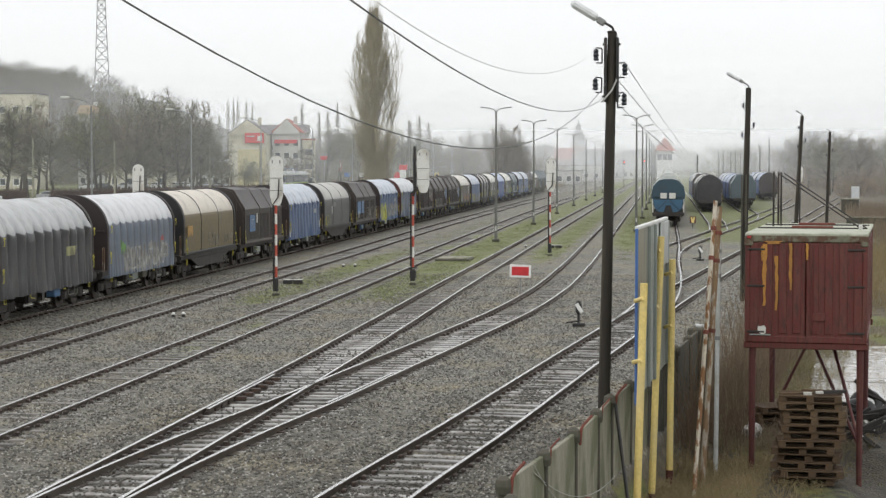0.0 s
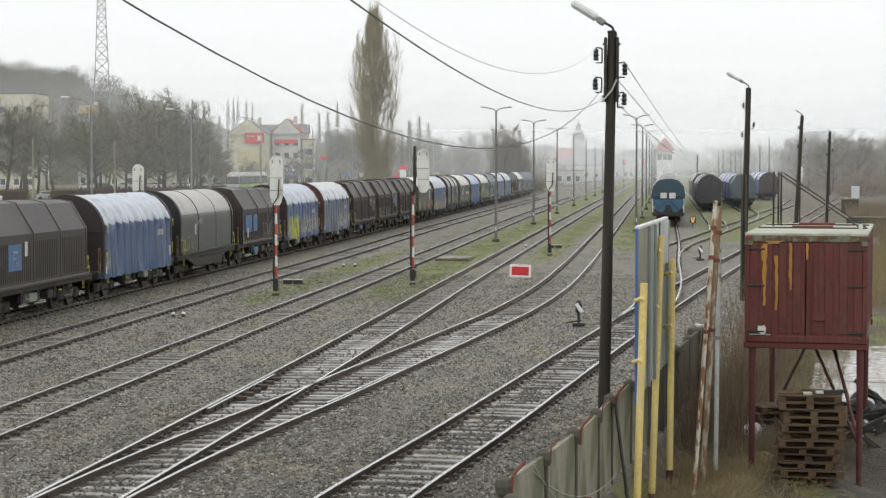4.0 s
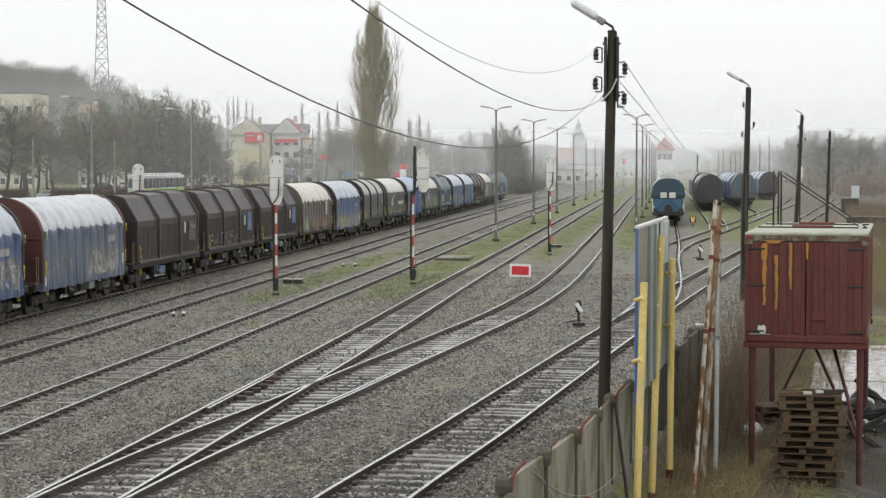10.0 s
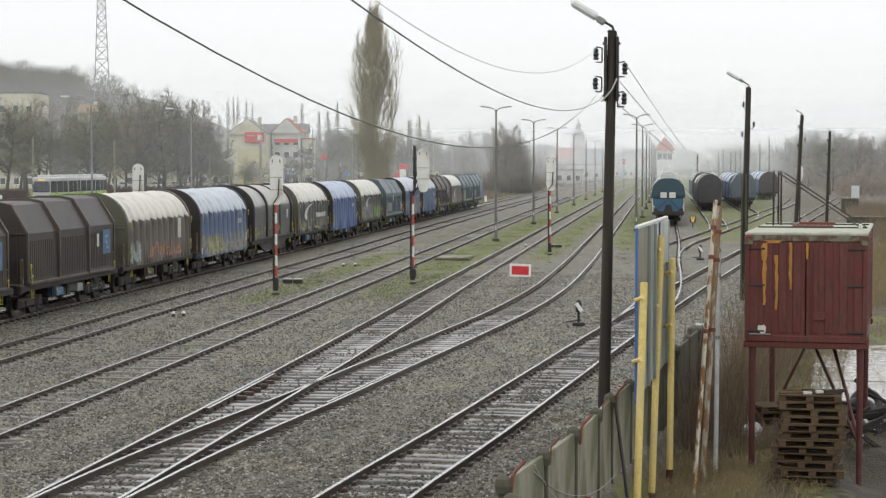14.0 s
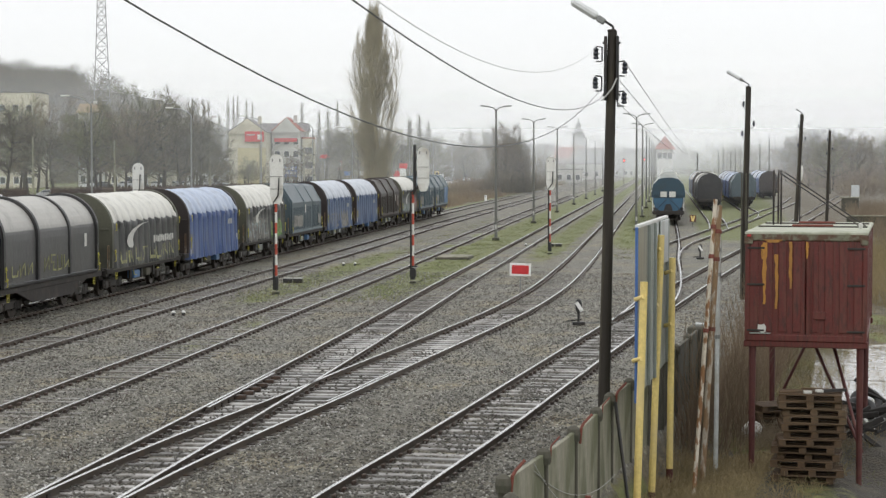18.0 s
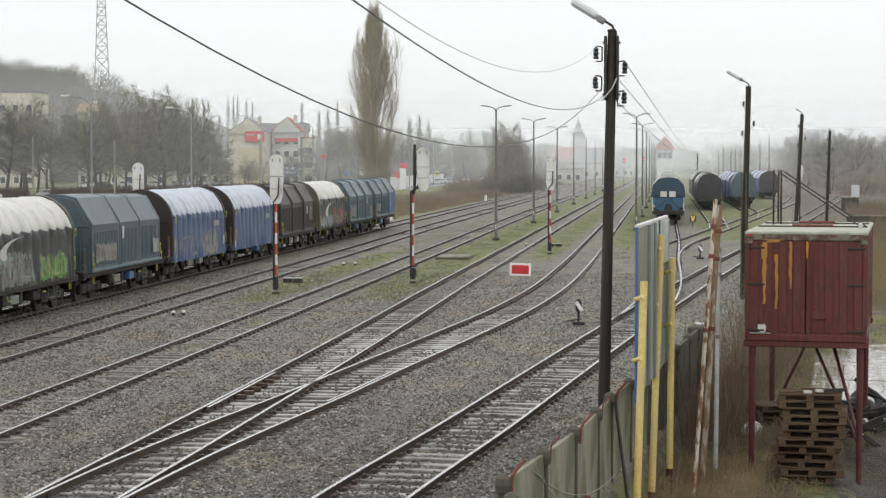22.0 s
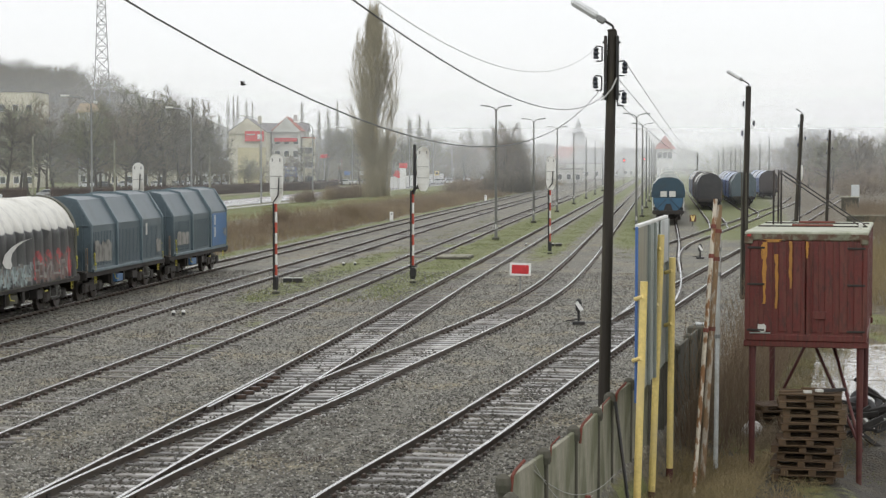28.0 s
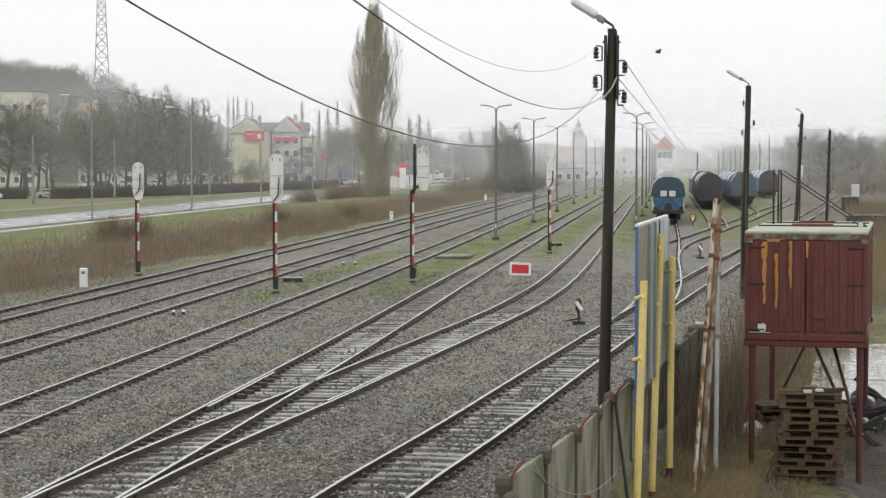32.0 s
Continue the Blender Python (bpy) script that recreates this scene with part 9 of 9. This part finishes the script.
    for dx, dz, w, h in ((-0.85, 0.75, 0.5, 0.6), (-0.2, 0.75, 0.5, 0.6), (0.6, 0.75, 0.7, 0.6), (-0.85, -0.2, 0.7, 0.5), (0.1, -0.2, 0.6, 0.6), (0.9, -0.2, 0.5, 0.5)):
        part("field", Shape().box((dx, -0.07, 3.6 + dz), (w, 0.04, h)), M_WHITE, t)
    for dx in (-1.0, 1.0):
        part("post", Shape().rod((dx, 0.1, 0), (dx, 0.1, 3.0), 0.06, n=6), M_GALV, t)
    t = thing("advert_column", "lit red advertising column by the street", "sign", place(-87, 476))
    part("panel", Shape().box((0, 0, 5.2), (0.9, 0.3, 2.6), b=0.04), M_REDSIGN, t)
    part("white_field", Shape().box((0.05, -0.18, 5.5), (0.35, 0.05, 0.9)), M_WHITE, t)
    part("post", Shape().rod((0, 0, 0), (0, 0, 4.0), 0.12, n=8), M_GALV, t)
    for x, y, w, mt, label in ((-84, 470, 1.6, M_BLUE, "small blue road sign on posts"), (-80, 468, 1.7, M_WHITE, "small white road sign on posts"), (-99, 470, 1.8, M_WHITE, "white road sign on posts by the junction")):
        t = thing("road_sign", label, "sign", place(x, y), group="road signs")
        part("board", Shape().box((0, 0, 2.9), (w, 0.08, 1.1), b=0.02), mt, t)
        part("post", Shape().rod((0, 0.08, 0), (0, 0.08, 2.6), 0.05, n=6), M_GALV, t)
    t = thing("crossing_sign", "small yellow-green pedestrian sign", "sign", place(-59.87, 470))
    part("board", Shape().box((0, 0, 2.9), (1.2, 0.08, 1.2), b=0.03), M_YELLOW, t)
    part("mark", Shape().box((0, -0.06, 2.9), (0.6, 0.04, 0.6)), M_BLACK, t)
    part("post", Shape().rod((0, 0.08, 0), (0, 0.08, 2.4), 0.05, n=6), M_GALV, t)
    t = thing("awning", "red shop awning on the town house corner", "sign", place(-80.6, 420))
    part("board", Shape().box((0, 0, 7.2), (2.0, 0.6, 0.9), b=0.05), M_REDSIGN, t)
    part("post", Shape().rod((0, 0.1, 0), (0, 0.1, 6.9), 0.06, n=6), M_GALV, t)


make_buildings()


def make_lattice_tower():
    t = thing("lattice_mast", "tall pale steel lattice mast on the hill", "mast", place(-167.6, 520, turn=radians(17.9)))
    H = 66.0

    def half(z):
        return 3.3 - 2.7 * z / H
    for sx, sy in ((-1, -1), (1, -1), (1, 1), (-1, 1)):
        part("leg", Shape().rod((sx * half(0), sy * half(0), -2), (sx * half(H), sy * half(H), H), 0.14, 0.1, 6), M_GALV, t)
    z = 0.0
    while z < H - 3:
        dz = half(z) * 1.9
        a, b = half(z), half(z + dz)
        s = Shape()
        for (ax, ay), (bx, by) in (((-1, -1), (1, -1)), ((1, -1), (1, 1)), ((1, 1), (-1, 1)), ((-1, 1), (-1, -1))):
            s.rod((ax * a, ay * a, z), (bx * b, by * b, z + dz), 0.07, n=4)
            s.rod((bx * a, by * a, z), (ax * b, ay * b, z + dz), 0.07, n=4)
            s.rod((ax * b, ay * b, z + dz), (bx * b, by * b, z + dz), 0.07, n=4)
        part("bay", s, M_GALV, t)
        z += dz


make_lattice_tower()


def make_far_masts():
    first = None
    for px, y, top in ((103, 380, 9.1), (116, 385, 8.6), (124, 390, 8.9), (133, 380, 9.3), (142, 400, 8.7), (166, 360, 9.4), (182, 350, 10.6), (95, 420, 8.5)):
        m = place(px * y / 3150, y)
        if first is None:
            first = thing("yard_mast", "thin grey mast at the far sidings", "mast", m, group="far masts")
            part("pole", Shape().rod((0, 0, 0), (0, 0, 9.0), 0.14, 0.1, 8), M_LAMPGREY, first)
            part("head", Shape().box((-0.2, 0, 8.95), (0.5, 0.14, 0.1), b=0.02), M_GALV, first)
        else:
            copy_thing(first, m @ Matrix.Diagonal((1, 1, top / 9.0, 1)))


make_far_masts()


def make_far_signals():
    red = lamp_glow("lit_red_signal", (1.0, 0.08, 0.06), 2.5)
    for x, y, z in ((-9.47, 430, 6.25), (-5.05, 470, 6.62)):
        t = thing("far_signal", "distant signal showing a red light", "signal", place(x, y), group="far signals")
        part("post", Shape().rod((0, 0, 0), (0, 0, z - 0.3), 0.07, n=8), M_BLACK, t)
        part("head", Shape().box((0, 0.12, z), (0.55, 0.2, 1.2), b=0.08), M_BLACK, t)
        part("lamp", Shape().rod((0, 0.0, z), (0, -0.08, z), 0.16, n=12), red, t, "lit red lamp")


make_far_signals()


def make_right_yard():
    # wet concrete slabs
    t = thing("concrete_yard", "wet concrete slab yard with grassy joints", "paved yard", kind="structure")
    for i in range(5):
        for j in range(9):
            x, y = 5.2 + i * 3.05 + 0.12 * j * 2.6, 46.5 + j * 3.05
            part("slab", Shape().box((0, 0, 0), (2.95, 2.95, 0.16), b=0.02), M_APRON, t, at=Matrix.Translation((x, y, -0.77 + random.uniform(-0.015, 0.015) + (0.07 if j > 5 else 0) * 0)) @ Matrix.Rotation(-radians(6.75), 4, "Z"))
    # low wall and huts behind the sidings
    t = thing("block_hut", "low dark block hut beside the sidings", "hut", place(21.6, 212, turn=-0.1))
    part("wall", Shape().box((0, 0, 0.7), (2.0, 2.4, 1.7), b=0.05), M_CONCRETE_DARK, t)
    part("roof", Shape().box((0, 0, 1.62), (2.3, 2.7, 0.14), b=0.03), M_CONCRETE, t)
    t = thing("relay_box", "pale grey relay cabinet by the sidings", "cabinet", place(22.7, 217))
    part("cabinet", Shape().box((0, 0, 1.5), (0.9, 0.6, 3.0), b=0.04), M_PANELPALE, t)
    t = thing("relay_box", "small white signal back beside the ladder track", "signal", place(11.2, 150))
    part("post", Shape().rod((0, 0, 0), (0, 0, 4.6), 0.06, n=8), M_BLACK, t)
    part("board", Shape().plate(capsule(0.5, 1.3), 0.05, Matrix.Translation((0, 0, 4.1)) @ UPRIGHT), M_SIGNALWHITE, t)
    t = thing("low_wall", "low dark block wall behind the container", "wall", place(18.6, 158))
    for k in range(4):
        part("block", Shape().box((-2.1 + k * 1.4, 0, 0.42), (1.36, 0.4, 1.1 + 0.06 * (k % 2)), b=0.03), M_CONCRETE_DARK, t)
    part("coping", Shape().box((0, 0, 1.03), (5.8, 0.5, 0.1), b=0.02), M_CONCRETE, t)
    # broken concrete by the fence's end
    t = thing("concrete_box", "dark concrete box at the end of the fence", "concrete box", place(0.85, 45.2, turn=-0.12))
    part("box", Shape().box((0.1, 0, 0.75), (0.6, 0.8, 1.5), b=0.04), M_CONCRETE_DARK, t)
    for dx, dy, w in ((0.0, 0, 0.22), (0.22, 0.1, 0.14), (-0.1, 0.2, 0.12)):
        part("rubble", Shape().box((0.1 + dx, dy, 1.53), (w, w * 0.8, 0.07), Matrix.Rotation(dx + 0.3, 3, "Z"), 0.02), M_PALEPOLE, t, "white broken piece")


make_right_yard()


# ---- upright sheets standing in for haze over the far end of the yard ----
def make_haze_sheets():
    # added see-through sheets, denser farther off, so that the haze builds with distance
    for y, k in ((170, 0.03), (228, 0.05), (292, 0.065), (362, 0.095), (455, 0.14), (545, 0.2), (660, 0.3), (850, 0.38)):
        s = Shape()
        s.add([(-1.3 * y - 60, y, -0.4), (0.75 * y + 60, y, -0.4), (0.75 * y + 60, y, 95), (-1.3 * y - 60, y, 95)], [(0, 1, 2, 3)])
        ob = part("mist", s, haze_sheet_material("haze_sheet", k))
        tagged(ob, "flat translucent sheet standing in for haze over the yard", "mist", kind="stuff")


make_haze_sheets()


# ---- the tram ----
def make_tram():
    green = paint("green_tram_paint", (0.3, 0.5, 0.03), None, 0.3)
    white = paint("white_tram_paint", (0.5, 0.51, 0.51), None, 0.3)
    t = thing("tram", "white and lime green low-floor tram in service", "tram")
    secs = ((-14.2, -8.0), (-7.6, -3.2), (-2.8, 2.8), (3.2, 7.6))
    for i, (a, b) in enumerate(secs):
        sec = part("body", Shape().box((0, (a + b) / 2, 2.1), (2.4, b - a, 3.0), b=0.15), white, t)
        part("lower_panel", Shape().box((0, (a + b) / 2, 0.98), (2.44, b - a - 0.05, 1.34), b=0.06), green, sec)
        part("window_band", Shape().box((0, (a + b) / 2, 2.42), (2.43, b - a - 0.15, 1.46), b=0.04), M_GLASS, sec)
        part("roof_box", Shape().box((0, (a + b) / 2, 3.7), (1.9, (b - a) * 0.6, 0.3), b=0.06), M_PANELPALE, sec)
        for y in (a + (b - a) * 0.35, a + (b - a) * 0.7):
            part("pillar", Shape().box((0, y, 2.42), (2.45, 0.06, 1.46)), white, sec)
    for a, b in zip(secs[:-1], secs[1:]):
        part("bellows", Shape().box((0, (a[1] + b[0]) / 2, 1.8), (2.1, 0.45, 2.6)), M_BLACK, t)
    part("windscreen", Shape().box((0, -14.14, 2.45), (2.1, 0.3, 1.35), Matrix.Rotation(-0.12, 3, "X"), 0.08), M_GLASS, t)
    part("destination_panel", Shape().box((0, -14.27, 3.25), (0.8, 0.2, 0.13)), lamp_glow("amber_display", (0.9, 0.55, 0.15), 0.25), t)
    for sx in (-0.85, 0.85):
        part("headlight", Shape().box((sx, -14.24, 0.95), (0.28, 0.08, 0.2), b=0.03), M_HEADLIGHT, t)
    for y in (-10.5, 0.0, 5.4):
        part("bogie", Shape().box((0, y, 0.12), (2.1, 2.2, 0.96), b=0.05), M_UNDER, t)
    part("pantograph", Shape().tube([(0, 0.6, 3.55), (0, -0.4, 4.2), (0, 0.4, 4.9), (0.7, 0.4, 4.95), (-0.7, 0.4, 4.95)], 0.04, 5), M_BLACK, t)
    return t


TRAM = make_tram()


# ---- birds ----
def make_bird(label):
    dark = paint("dark_feathers", (0.03, 0.028, 0.027))
    b = thing("bird", label, "bird", group="flying birds")
    body = Shape().lathe((0, 0, 0), [(0.01, -0.3), (0.07, -0.18), (0.1, 0.0), (0.07, 0.14), (0.055, 0.2), (0.02, 0.28)], 8)
    part("body", body, dark, b, at=Matrix.Rotation(radians(-90), 4, "X"))
    wings = []
    for sx in (-1, 1):
        s = Shape()
        outline = [(0, 0.1), (0.22, 0.14), (0.5, 0.06), (0.46, -0.04), (0.25, -0.1), (0, -0.1)]
        s.plate([(sx * x, y) for x, y in outline], 0.015, Matrix.Identity(4))
        wings.append(part("wing", s, dark, b, at=Matrix.Translation((sx * 0.05, 0, 0.03))))
    part("tail", Shape().plate([(-0.05, -0.2), (0.05, -0.2), (0.1, -0.42), (-0.1, -0.42)], 0.012, Matrix.Identity(4)), dark, b)
    return b, wings


BIRD_A, WINGS_A = make_bird("dark crow flying over the street")
BIRD_B, WINGS_B = make_bird("dark crow flying over the yard")


# ---- what moves ----
def aloft(right, up, away):
    """A place in the air: metres to the right of and above the eye's level line, at a distance."""
    c, s = math.cos(radians(TURN)), math.sin(radians(TURN))
    return Vector((right * c - away * s, right * s + away * c, EYE.z + up))


def motions():
    times = [0, 2, 4, 6, 8, 10, 12, 14, 16, 18, 20, 22, 24, 26, 28, 30, 32]
    for k, w in enumerate(WAGONS):
        rows = []
        for t in times:
            y = tail_place(t) - 5.05 - 12.04 * k
            turn = math.degrees(math.atan(-(track_one(y + 3) - track_one(y - 3)) / 6))
            rows.append((t, pose(track_one(y), y, 0, 0, 0, turn)))
        walk(w, rows)
    # the tram keeps an even pace down the street
    walk(TRAM, [(t, pose(-75.0, 306.0 + 14.2 - 9.72 * (t - 4.0), 0.24)) for t in (0, 8, 16, 24, 32)])
    # two crows
    away = 150.0
    k = away / 3150.0
    path_a = [(0.0, 5200, 250), (22.0, 1850, 238), (24.5, 1276, 216), (26.5, 800, 185), (28.3, 362, 140), (28.6, 296, 126), (29.6, 77, 68), (32.0, -520, -60)]
    path_b = [(0.0, -6200, 60), (27.0, -760, 105), (29.6, 318, 166), (30.0, 480, 212), (31.0, 852, 216), (31.2, 930, 195), (31.4, 1000, 175), (32.0, 1163, 96)]
    for bird, wings, path, turn in ((BIRD_A, WINGS_A, path_a, TURN + 80), (BIRD_B, WINGS_B, path_b, TURN - 70)):
        walk(bird, [(t, Matrix.Translation(aloft((x - 784) * k, (289.5 - y) * k, away)) @ pose(0, 0, 0, 0, 0, turn)) for t, x, y in path])
        for wing, sx in zip(wings, (-1, 1)):
            rows = []
            for i in range(321):
                rows.append((i * 0.1, pose(sx * 0.05, 0, 0.03, 0, -sx * (10 + 34 * math.sin(i * 0.1 * 2 * math.pi * 2.5 + 0.7)), 0)))
            walk(wing, rows)


motions()
